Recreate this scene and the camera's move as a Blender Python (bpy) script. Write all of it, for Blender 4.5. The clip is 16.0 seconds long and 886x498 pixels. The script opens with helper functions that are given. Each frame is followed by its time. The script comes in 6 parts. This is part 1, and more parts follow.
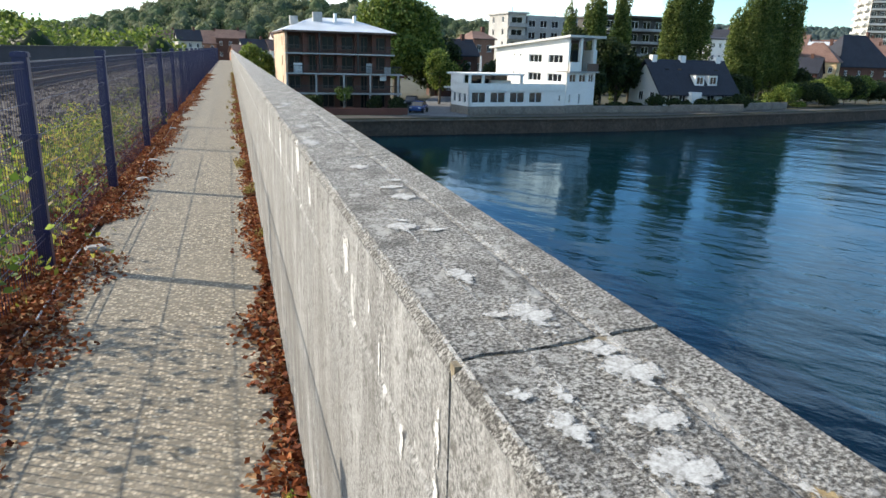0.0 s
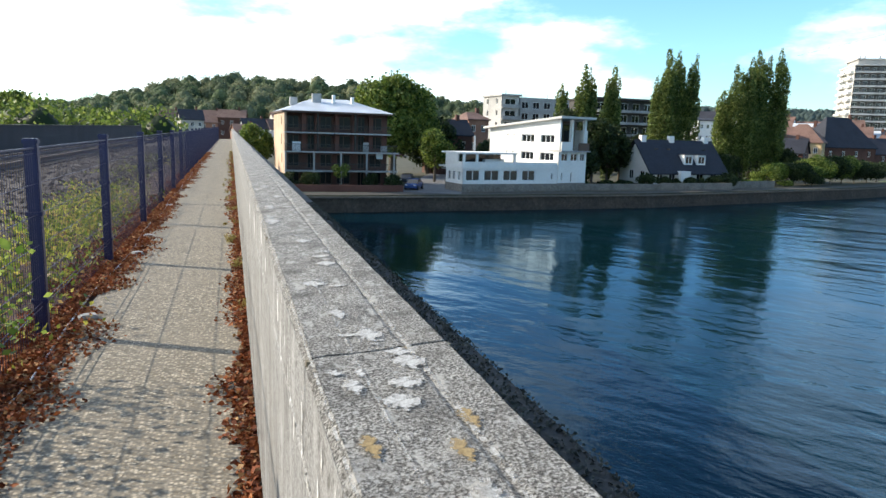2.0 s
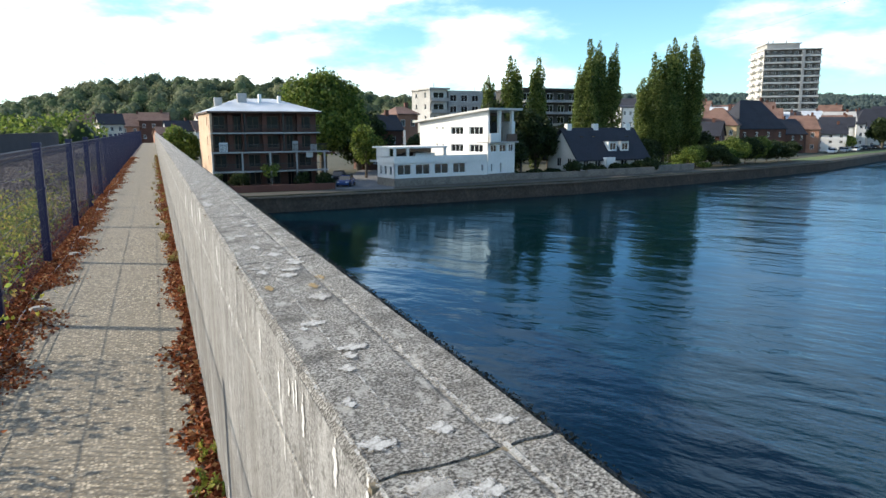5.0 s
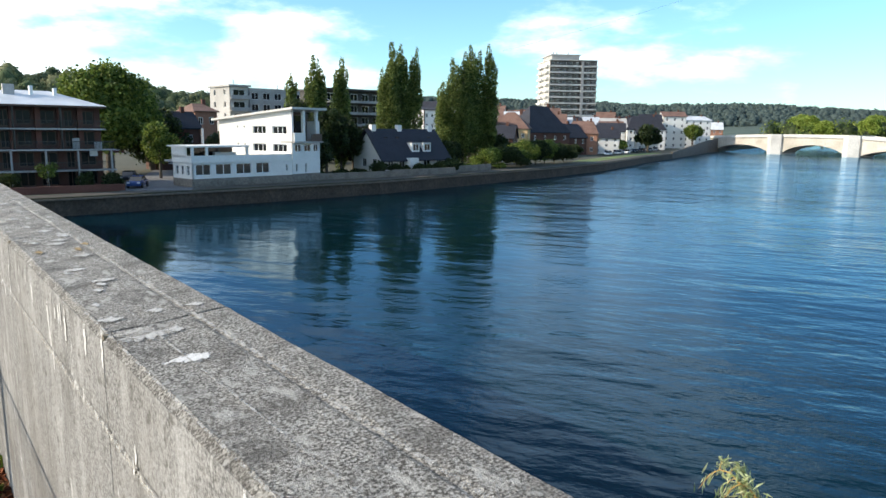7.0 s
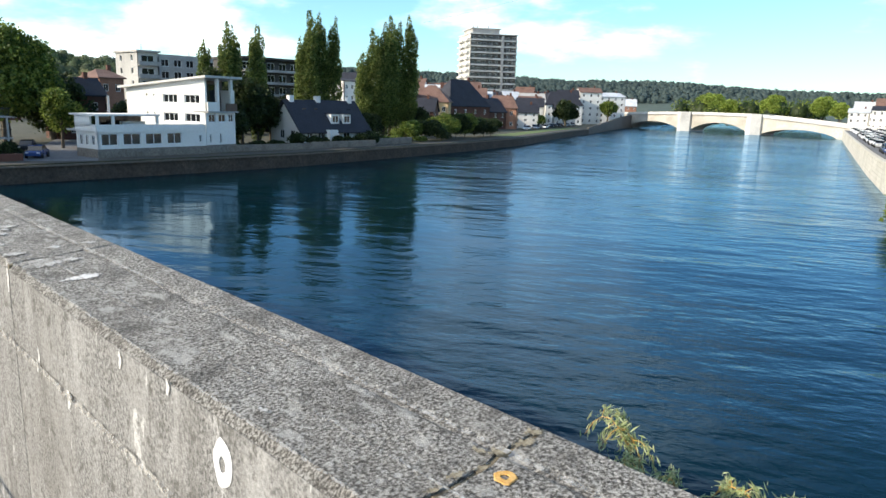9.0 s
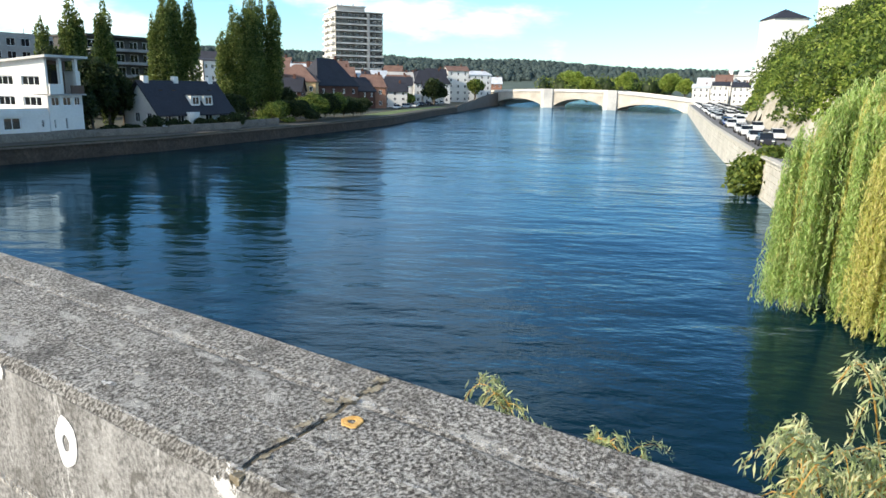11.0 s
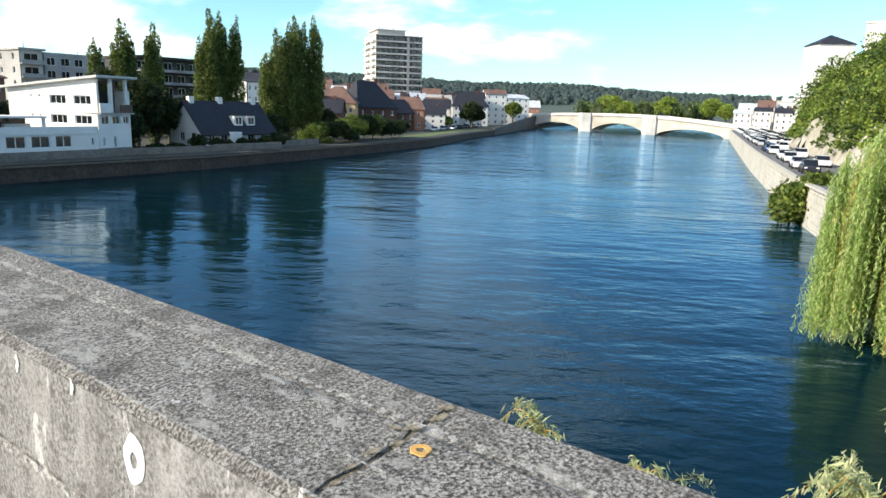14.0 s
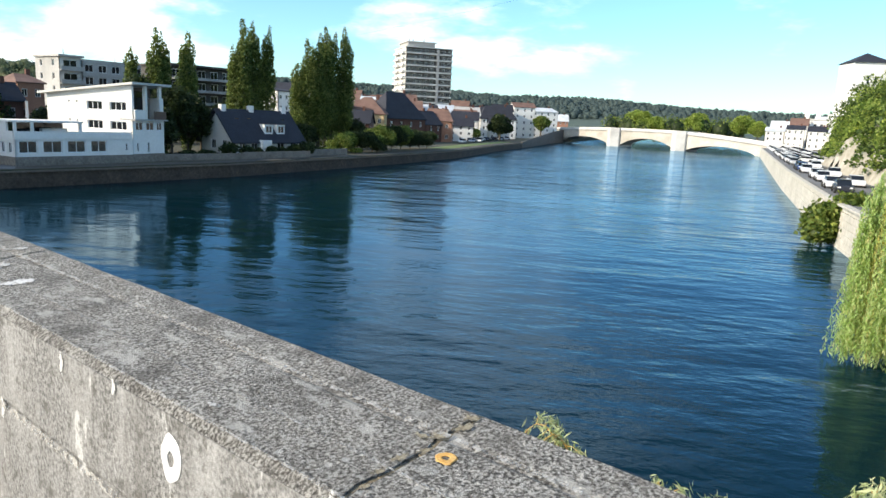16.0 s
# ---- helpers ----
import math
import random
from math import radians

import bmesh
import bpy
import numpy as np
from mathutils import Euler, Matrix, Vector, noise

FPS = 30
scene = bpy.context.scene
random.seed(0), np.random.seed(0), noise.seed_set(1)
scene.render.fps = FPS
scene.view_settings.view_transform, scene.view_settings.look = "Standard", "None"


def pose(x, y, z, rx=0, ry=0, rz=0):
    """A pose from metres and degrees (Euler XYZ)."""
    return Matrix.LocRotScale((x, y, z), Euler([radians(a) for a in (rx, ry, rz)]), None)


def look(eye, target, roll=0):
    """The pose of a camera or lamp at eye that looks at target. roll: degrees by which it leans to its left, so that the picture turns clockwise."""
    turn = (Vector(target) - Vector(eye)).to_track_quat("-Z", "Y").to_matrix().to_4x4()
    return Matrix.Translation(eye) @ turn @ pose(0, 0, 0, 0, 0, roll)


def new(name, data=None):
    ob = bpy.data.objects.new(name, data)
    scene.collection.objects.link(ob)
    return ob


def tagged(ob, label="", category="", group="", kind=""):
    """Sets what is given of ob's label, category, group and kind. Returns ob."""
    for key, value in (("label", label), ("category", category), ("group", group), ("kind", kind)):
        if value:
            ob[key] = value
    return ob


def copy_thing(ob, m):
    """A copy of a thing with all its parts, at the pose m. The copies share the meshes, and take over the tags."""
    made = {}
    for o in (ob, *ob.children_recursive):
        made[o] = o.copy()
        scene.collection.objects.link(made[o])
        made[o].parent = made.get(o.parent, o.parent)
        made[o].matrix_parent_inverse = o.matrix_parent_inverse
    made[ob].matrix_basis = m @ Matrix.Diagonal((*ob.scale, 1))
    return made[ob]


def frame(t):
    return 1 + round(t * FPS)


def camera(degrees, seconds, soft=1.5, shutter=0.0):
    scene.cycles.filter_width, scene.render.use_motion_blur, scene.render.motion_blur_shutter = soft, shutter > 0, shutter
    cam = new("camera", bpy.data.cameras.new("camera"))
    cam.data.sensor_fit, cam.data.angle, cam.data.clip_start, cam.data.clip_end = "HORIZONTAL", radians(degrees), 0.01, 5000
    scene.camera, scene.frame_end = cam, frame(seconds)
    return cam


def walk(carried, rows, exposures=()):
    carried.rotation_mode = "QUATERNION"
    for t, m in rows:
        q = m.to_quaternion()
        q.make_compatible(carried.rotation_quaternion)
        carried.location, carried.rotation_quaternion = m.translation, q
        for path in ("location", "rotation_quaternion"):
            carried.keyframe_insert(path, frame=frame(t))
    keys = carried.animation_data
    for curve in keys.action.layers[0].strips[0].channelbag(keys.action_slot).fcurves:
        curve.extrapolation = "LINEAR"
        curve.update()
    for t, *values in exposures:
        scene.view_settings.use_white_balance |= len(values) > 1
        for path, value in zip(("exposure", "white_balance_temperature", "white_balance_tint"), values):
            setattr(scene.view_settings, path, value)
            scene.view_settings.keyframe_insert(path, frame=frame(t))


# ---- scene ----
cam = camera(65.0, 16.0)

PATH = [
    (0, (-0.171, 0.862, 1.358), (0.389, 2.704, 0.817), 1.6),
    (0.5, (-0.176, 0.8, 1.38), (0.221, 2.703, 0.907), 2.9),
    (1, (-0.133, 0.668, 1.406), (0.192, 2.599, 1.0), 4.0),
    (1.5, (-0.105, 0.526, 1.4), (0.283, 2.444, 0.984), 2.5),
    (2, (-0.095, 0.435, 1.421), (0.484, 2.321, 1.092), 1.8),
    (2.5, (-0.141, 0.389, 1.448), (0.621, 2.225, 1.233), 3.4),
    (3, (-0.16, 0.294, 1.446), (0.725, 2.065, 1.159), 1.3),
    (3.2, (-0.148, 0.239, 1.448), (0.7, 2.029, 1.167), 1.0),
    (5.3, (-0.169, -0.483, 1.434), (0.57, 1.342, 1.084), 0.1),
    (5.5, (-0.152, -0.559, 1.434), (0.613, 1.256, 1.084), 1.5),
    (6, (-0.154, -0.731, 1.42), (0.633, 1.066, 1.032), 2.9),
    (6.5, (-0.193, -0.84, 1.436), (0.803, 0.866, 1.122), 1.4),
    (7, (-0.237, -0.966, 1.434), (0.98, 0.584, 1.095), 0.7),
    (7.5, (-0.279, -1.063, 1.445), (0.92, 0.505, 1.118), 1.2),
    (8, (-0.299, -1.189, 1.447), (0.978, 0.304, 1.073), 1.9),
    (8.5, (-0.324, -1.262, 1.439), (1.004, 0.18, 1.044), 2.4),
    (9, (-0.328, -1.324, 1.435), (1.05, 0.067, 1.026), 1.7),
    (9.5, (-0.327, -1.354, 1.435), (1.126, -0.044, 1.017), 1.7),
    (10, (-0.329, -1.368, 1.419), (1.211, -0.195, 0.919), 1.1),
    (10.2, (-0.329, -1.372, 1.418), (1.232, -0.224, 0.921), 1.1),
    (12.3, (-0.32, -1.373, 1.412), (1.295, -0.275, 0.982), 0.6),
    (12.5, (-0.315, -1.365, 1.409), (1.3, -0.279, 0.949), 0.4),
    (13, (-0.325, -1.358, 1.422), (1.286, -0.238, 1.035), 0.6),
    (13.5, (-0.336, -1.345, 1.422), (1.228, -0.162, 1.03), 1.2),
    (14, (-0.347, -1.342, 1.422), (1.202, -0.14, 1.024), 1.7),
    (14.5, (-0.358, -1.337, 1.422), (1.155, -0.095, 1.013), 2.4),
    (15, (-0.363, -1.34, 1.428), (1.144, -0.077, 1.06), 2.7),
    (15.5, (-0.366, -1.343, 1.43), (1.13, -0.067, 1.063), 2.8),
    (16, (-0.37, -1.354, 1.431), (1.138, -0.092, 1.063), 2.7),
]
walk(cam, [(t, look(eye, target, roll)) for t, eye, target, roll in PATH], exposures=[(0, 0.56, 6480, 8), (3, 0.5, 6480, 8), (5.5, 0.38, 6480, 8), (9, 0.43, 6550, 8), (16, 0.44, 6550, 8)])

# ---------------------------------------------------------------- light
SUN_TO = Vector((-0.886, 0.464, 0.50)).normalized()
sun_data = bpy.data.lights.new("sun", "SUN")
sun_data.energy, sun_data.angle, sun_data.color = 5.0, radians(0.53), (1.0, 0.88, 0.73)
sun = new("sun", sun_data)
sun.matrix_world = look(SUN_TO * 100, (0, 0, 0))

world = bpy.data.worlds.new("sky")
scene.world = world
world.use_nodes = True
wt = world.node_tree
wt.nodes.clear()


def wnode(kind, **kw):
    n = wt.nodes.new(kind)
    for k, v in kw.items():
        n.inputs[k].default_value = v
    return n


sky = wt.nodes.new("ShaderNodeTexSky")
sky.sky_type, sky.sun_disc = "NISHITA", False
sky.sun_elevation, sky.sun_rotation = math.asin(SUN_TO.z), math.atan2(SUN_TO.x, SUN_TO.y)
sky.air_density, sky.dust_density, sky.ozone_density = 1.0, 0.4, 2.0
w_co = wt.nodes.new("ShaderNodeTexCoord")
w_map = wt.nodes.new("ShaderNodeMapping")
w_map.inputs["Scale"].default_value = (1.0, 1.0, 3.0)
w_map.inputs["Location"].default_value = (0.35, 0.1, 0.0)
w_noise = wnode("ShaderNodeTexNoise", Scale=3.1, Detail=7.0, Roughness=0.58)
w_ramp = wt.nodes.new("ShaderNodeValToRGB")
w_ramp.color_ramp.interpolation = "EASE"
w_ramp.color_ramp.elements[0].position, w_ramp.color_ramp.elements[1].position = 0.45, 0.72
w_mix = wt.nodes.new("ShaderNodeMix")
w_mix.data_type = "RGBA"
w_mix.inputs[7].default_value = (11.5, 11.8, 12.1, 1)
w_bg = wnode("ShaderNodeBackground", Strength=0.16)
w_out = wt.nodes.new("ShaderNodeOutputWorld")
wt.links.new(w_co.outputs["Generated"], w_map.inputs["Vector"])
wt.links.new(w_map.outputs[0], w_noise.inputs["Vector"])
w_dot, w_thin = wt.nodes.new("ShaderNodeVectorMath"), wt.nodes.new("ShaderNodeMath")
w_dot.operation, w_dot.inputs[1].default_value = "DOT_PRODUCT", (-0.62, 0.42, -0.35)
w_thin.operation, w_thin.inputs[1].default_value = "MULTIPLY_ADD", 0.16
wt.links.new(w_co.outputs["Generated"], w_dot.inputs[0])
wt.links.new(w_dot.outputs["Value"], w_thin.inputs[0])
wt.links.new(w_noise.outputs["Fac"], w_thin.inputs[2])
wt.links.new(w_thin.outputs[0], w_ramp.inputs[0])
wt.links.new(w_ramp.outputs[0], w_mix.inputs[0])
w_tint = wt.nodes.new("ShaderNodeMix")
w_tint.data_type, w_tint.blend_type = "RGBA", "MULTIPLY"
w_tint.inputs[0].default_value = 1.0
w_tint.inputs[7].default_value = (0.72, 1.0, 1.14, 1)
wt.links.new(sky.outputs[0], w_tint.inputs[6])
wt.links.new(w_tint.outputs[2], w_mix.inputs[6])
wt.links.new(w_mix.outputs[2], w_bg.inputs["Color"])
wt.links.new(w_bg.outputs[0], w_out.inputs[0])


# ---------------------------------------------------------------- materials
def nodes_of(name):
    m = bpy.data.materials.new(name)
    m.use_nodes = True
    t = m.node_tree
    return m, t, t.nodes["Principled BSDF"]


def ramp(t, fac, stops):
    r = t.nodes.new("ShaderNodeValToRGB")
    e = r.color_ramp.elements
    while len(e) < len(stops):
        e.new(0.5)
    for el, (p, c) in zip(e, stops):
        el.position, el.color = p, (*c, 1)
    t.links.new(fac, r.inputs[0])
    return r.outputs[0]


def tex(t, scale, detail=6, rough=0.6, stretch=None, space="Object"):
    co = t.nodes.new("ShaderNodeTexCoord")
    n = t.nodes.new("ShaderNodeTexNoise")
    n.inputs["Scale"].default_value, n.inputs["Detail"].default_value, n.inputs["Roughness"].default_value = scale, detail, rough
    if stretch:
        mp = t.nodes.new("ShaderNodeMapping")
        mp.inputs["Scale"].default_value = stretch
        t.links.new(co.outputs[space], mp.inputs[0])
        t.links.new(mp.outputs[0], n.inputs["Vector"])
    else:
        t.links.new(co.outputs[space], n.inputs["Vector"])
    return n.outputs["Fac"]


def blend(t, fac, a, b, how="MIX"):
    m = t.nodes.new("ShaderNodeMix")
    m.data_type, m.blend_type = "RGBA", how
    for sock, v in ((m.inputs[0], fac), (m.inputs[6], a), (m.inputs[7], b)):
        if hasattr(v, "links"):
            t.links.new(v, sock)
        elif isinstance(v, tuple):
            sock.default_value = (*v, 1)
        else:
            sock.default_value = v
    return m.outputs[2]


def relief(t, b, height, strength, dist):
    n = t.nodes.new("ShaderNodeBump")
    n.inputs["Strength"].default_value, n.inputs["Distance"].default_value = strength, dist
    t.links.new(height, n.inputs["Height"])
    t.links.new(n.outputs[0], b.inputs["Normal"])


def surf(name, dark, light, fine, coarse, rough=0.85, bump=0.4, dist=0.01, metal=0.0, grime=None, stretch=None):
    """A rough surface: two colours over a fine grain, blotches at a larger scale, small relief."""
    m, t, b = nodes_of(name)
    f, c = tex(t, fine, 8, 0.65), tex(t, coarse, 4, 0.55, stretch)
    col = ramp(t, f, [(0.3, dark), (0.7, light)])
    mid = grime or tuple(0.55 * v for v in dark)
    col = blend(t, ramp(t, c, [(0.42, (0, 0, 0)), (0.75, (0.6, 0.6, 0.6))]), col, mid)
    t.links.new(col, b.inputs["Base Color"])
    b.inputs["Roughness"].default_value, b.inputs["Metallic"].default_value = rough, metal
    if bump:
        relief(t, b, f, bump, dist)
    return m


def foliage(name, stops, rough=0.55, through_light=0.35, clump=0.35, depth=0.5):
    m, t, b = nodes_of(name)
    g = t.nodes.new("ShaderNodeNewGeometry")
    col = ramp(t, g.outputs["Random Per Island"], stops)
    big = tex(t, clump, 3)
    col = blend(t, ramp(t, big, [(0.4, (0, 0, 0)), (0.7, (depth, depth, depth))]), col, tuple(0.6 * v for v in stops[0][1]))
    t.links.new(col, b.inputs["Base Color"])
    b.inputs["Roughness"].default_value = rough
    b.inputs["Specular IOR Level"].default_value = 0.25
    tr = t.nodes.new("ShaderNodeBsdfTranslucent")
    t.links.new(col, tr.inputs["Color"])
    mx = t.nodes.new("ShaderNodeMixShader")
    mx.inputs[0].default_value = through_light
    t.links.new(b.outputs[0], mx.inputs[1])
    t.links.new(tr.outputs[0], mx.inputs[2])
    t.links.new(mx.outputs[0], t.nodes["Material Output"].inputs[0])
    return m


def make_concrete_top():
    m, t, b = nodes_of("weathered_coping")
    f, mid, big = tex(t, 260, 3, 0.7), tex(t, 150, 5, 0.8), tex(t, 2.6, 5)
    col = ramp(t, f, [(0.38, (0.062, 0.057, 0.05)), (0.49, (0.265, 0.25, 0.224)), (0.60, (0.62, 0.595, 0.545))])
    col = blend(t, ramp(t, big, [(0.38, (0, 0, 0)), (0.66, (0.4, 0.4, 0.4))]), col, (0.19, 0.175, 0.155))
    col = blend(t, ramp(t, mid, [(0.36, (0.6, 0.6, 0.6)), (0.46, (0, 0, 0))]), col, (0.055, 0.05, 0.045))
    col = blend(t, ramp(t, mid, [(0.58, (0, 0, 0)), (0.70, (0.55, 0.55, 0.55))]), col, (0.38, 0.365, 0.34))
    blot = tex(t, 13, 6, 0.72)
    col = blend(t, ramp(t, blot, [(0.38, (0.55, 0.55, 0.55)), (0.50, (0, 0, 0))]), col, (0.085, 0.079, 0.071))
    lich = tex(t, 24, 5, 0.65, (1.0, 0.5, 1.0))
    col = blend(t, ramp(t, lich, [(0.58, (0, 0, 0)), (0.66, (0.75, 0.75, 0.75))]), col, (0.55, 0.53, 0.49))
    spots = t.nodes.new("ShaderNodeTexVoronoi")
    spots.inputs["Scale"].default_value = 26
    co = t.nodes.new("ShaderNodeTexCoord")
    t.links.new(co.outputs["Object"], spots.inputs["Vector"])
    col = blend(t, ramp(t, spots.outputs["Distance"], [(0.08, (0.75, 0.75, 0.75)), (0.13, (0, 0, 0))]), col, (0.55, 0.53, 0.5))
    t.links.new(col, b.inputs["Base Color"])
    b.inputs["Roughness"].default_value = 0.95
    b.inputs["Specular IOR Level"].default_value = 0.2
    relief(t, b, mid, 1.0, 0.009)
    return m


def make_concrete_face():
    m, t, b = nodes_of("parapet_face")
    f = tex(t, 150, 4, 0.75)
    streak = tex(t, 7.0, 7, 0.75, (1.0, 1.2, 0.4))
    big = tex(t, 1.7, 5, 0.6)
    drip = tex(t, 13, 7, 0.72, (1.0, 1.2, 0.34))
    pits = tex(t, 30, 5, 0.7)
    col = ramp(t, f, [(0.38, (0.085, 0.083, 0.079)), (0.60, (0.31, 0.303, 0.29))])
    col = blend(t, ramp(t, streak, [(0.45, (0, 0, 0)), (0.66, (0.6, 0.6, 0.6))]), col, (0.4, 0.393, 0.378))
    col = blend(t, ramp(t, big, [(0.45, (0, 0, 0)), (0.72, (0.65, 0.65, 0.65))]), col, (0.14, 0.13, 0.115))
    col = blend(t, ramp(t, drip, [(0.605, (0, 0, 0)), (0.65, (0.8, 0.8, 0.8))]), col, (0.56, 0.55, 0.53))
    run = tex(t, 7, 6, 0.7, (1.0, 1.3, 0.22))
    col = blend(t, ramp(t, run, [(0.56, (0, 0, 0)), (0.68, (0.6, 0.6, 0.6))]), col, (0.1, 0.094, 0.085))
    col = blend(t, ramp(t, pits, [(0.36, (0.8, 0.8, 0.8)), (0.45, (0, 0, 0))]), col, (0.1, 0.095, 0.085))
    t.links.new(col, b.inputs["Base Color"])
    b.inputs["Roughness"].default_value = 0.92
    b.inputs["Specular IOR Level"].default_value = 0.2
    relief(t, b, pits, 0.7, 0.008)
    return m


def make_path():
    m, t, b = nodes_of("path_concrete")
    v = t.nodes.new("ShaderNodeTexVoronoi")
    v.inputs["Scale"].default_value = 55
    co = t.nodes.new("ShaderNodeTexCoord")
    t.links.new(co.outputs["Object"], v.inputs["Vector"])
    big, f = tex(t, 1.3, 5), tex(t, 130, 4, 0.7)
    stones = t.nodes.new("ShaderNodeSeparateColor")
    t.links.new(v.outputs["Color"], stones.inputs[0])
    col = ramp(t, stones.outputs[0], [(0.0, (0.12, 0.098, 0.066)), (0.5, (0.31, 0.262, 0.188)), (1.0, (0.62, 0.54, 0.41))])
    col = blend(t, ramp(t, v.outputs["Distance"], [(0.25, (0, 0, 0)), (0.6, (0.75, 0.75, 0.75))]), col, (0.13, 0.12, 0.1))
    col = blend(t, ramp(t, big, [(0.4, (0, 0, 0)), (0.7, (0.5, 0.5, 0.5))]), col, (0.24, 0.21, 0.16))
    t.links.new(col, b.inputs["Base Color"])
    b.inputs["Roughness"].default_value = 0.92
    relief(t, b, v.outputs["Distance"], -0.5, 0.008)
    return m


def make_water():
    m, t, b = nodes_of("river_water")
    b.inputs["Roughness"].default_value = 1.0
    b.inputs["Specular IOR Level"].default_value = 0.0
    gloss = t.nodes.new("ShaderNodeBsdfGlossy")
    gloss.inputs["Color"].default_value = (0.58, 0.8, 1.0, 1)
    gloss.inputs["Roughness"].default_value = 0.05
    fres, mx = t.nodes.new("ShaderNodeFresnel"), t.nodes.new("ShaderNodeMixShader")
    fres.inputs["IOR"].default_value = 1.25
    t.links.new(fres.outputs[0], mx.inputs[0])
    t.links.new(b.outputs[0], mx.inputs[1])
    t.links.new(gloss.outputs[0], mx.inputs[2])
    t.links.new(mx.outputs[0], t.nodes["Material Output"].inputs[0])
    g = t.nodes.new("ShaderNodeNewGeometry")
    turn = t.nodes.new("ShaderNodeVectorRotate")
    turn.rotation_type = "Z_AXIS"
    turn.inputs["Angle"].default_value = radians(-30)
    t.links.new(g.outputs["Position"], turn.inputs["Vector"])

    def waves(scale, detail, rough, stretch):
        mp, n = t.nodes.new("ShaderNodeMapping"), t.nodes.new("ShaderNodeTexNoise")
        mp.inputs["Scale"].default_value = stretch
        n.inputs["Scale"].default_value, n.inputs["Detail"].default_value, n.inputs["Roughness"].default_value = scale, detail, rough
        t.links.new(turn.outputs[0], mp.inputs[0])
        t.links.new(mp.outputs[0], n.inputs["Vector"])
        return n.outputs["Fac"]

    def sums(op, a, k, c=None):
        n = t.nodes.new("ShaderNodeMath")
        n.operation = op
        for sock, v in zip(n.inputs, (a, k, c)):
            if hasattr(v, "links"):
                t.links.new(v, sock)
            elif v is not None:
                sock.default_value = v
        return n.outputs[0]

    # long swell, short waves with long crests, and wind ripples
    total = waves(0.30, 2, 0.5, (1.0, 0.45, 1.0))
    total = sums("MULTIPLY_ADD", waves(0.10, 2, 0.5, (1.0, 0.5, 1.0)), 1.3, total)
    total = sums("MULTIPLY_ADD", waves(1.1, 2, 0.5, (1.0, 0.5, 1.0)), 0.32, total)
    total = sums("MULTIPLY_ADD", waves(3.6, 3, 0.6, (1.0, 0.6, 1.0)), 0.10, total)
    # calmer in the lee of the railway bridge and in slack patches, choppier out in the open reach
    sx = t.nodes.new("ShaderNodeSeparateXYZ")
    t.links.new(g.outputs["Position"], sx.inputs[0])
    lee = t.nodes.new("ShaderNodeMapRange")
    lee.inputs["From Min"].default_value, lee.inputs["From Max"].default_value = -70.0, 90.0
    lee.inputs["To Min"].default_value, lee.inputs["To Max"].default_value = 0.14, 0.85
    lee.interpolation_type = "SMOOTHSTEP"
    t.links.new(sums("MULTIPLY_ADD", sx.outputs["Y"], -0.9, sx.outputs["X"]), lee.inputs["Value"])
    gust = t.nodes.new("ShaderNodeMapRange")
    gust.inputs["From Min"].default_value, gust.inputs["From Max"].default_value = 0.36, 0.62
    gust.inputs["To Min"].default_value, gust.inputs["To Max"].default_value = 0.45, 1.15
    t.links.new(waves(0.045, 3, 0.55, (1.0, 0.4, 1.0)), gust.inputs["Value"])
    # silt and depth tint the water in broad drifts
    drift = waves(0.02, 3, 0.5, (1.0, 0.6, 1.0))
    t.links.new(ramp(t, drift, [(0.35, (0.003, 0.013, 0.013)), (0.65, (0.0012, 0.016, 0.026))]), b.inputs["Base Color"])
    n = t.nodes.new("ShaderNodeBump")
    n.inputs["Distance"].default_value = 0.42
    t.links.new(sums("MULTIPLY", lee.outputs[0], gust.outputs[0]), n.inputs["Strength"])
    t.links.new(total, n.inputs["Height"])
    for node in (b, gloss, fres):
        t.links.new(n.outputs[0], node.inputs["Normal"])
    return m


def plain(name, col, rough=0.5, metal=0.0, spec=0.5):
    m, t, b = nodes_of(name)
    n = tex(t, 14, 5)
    t.links.new(ramp(t, n, [(0.3, tuple(0.85 * c for c in col)), (0.7, tuple(min(1, 1.08 * c) for c in col))]), b.inputs["Base Color"])
    b.inputs["Roughness"].default_value, b.inputs["Metallic"].default_value = rough, metal
    b.inputs["Specular IOR Level"].default_value = spec
    return m


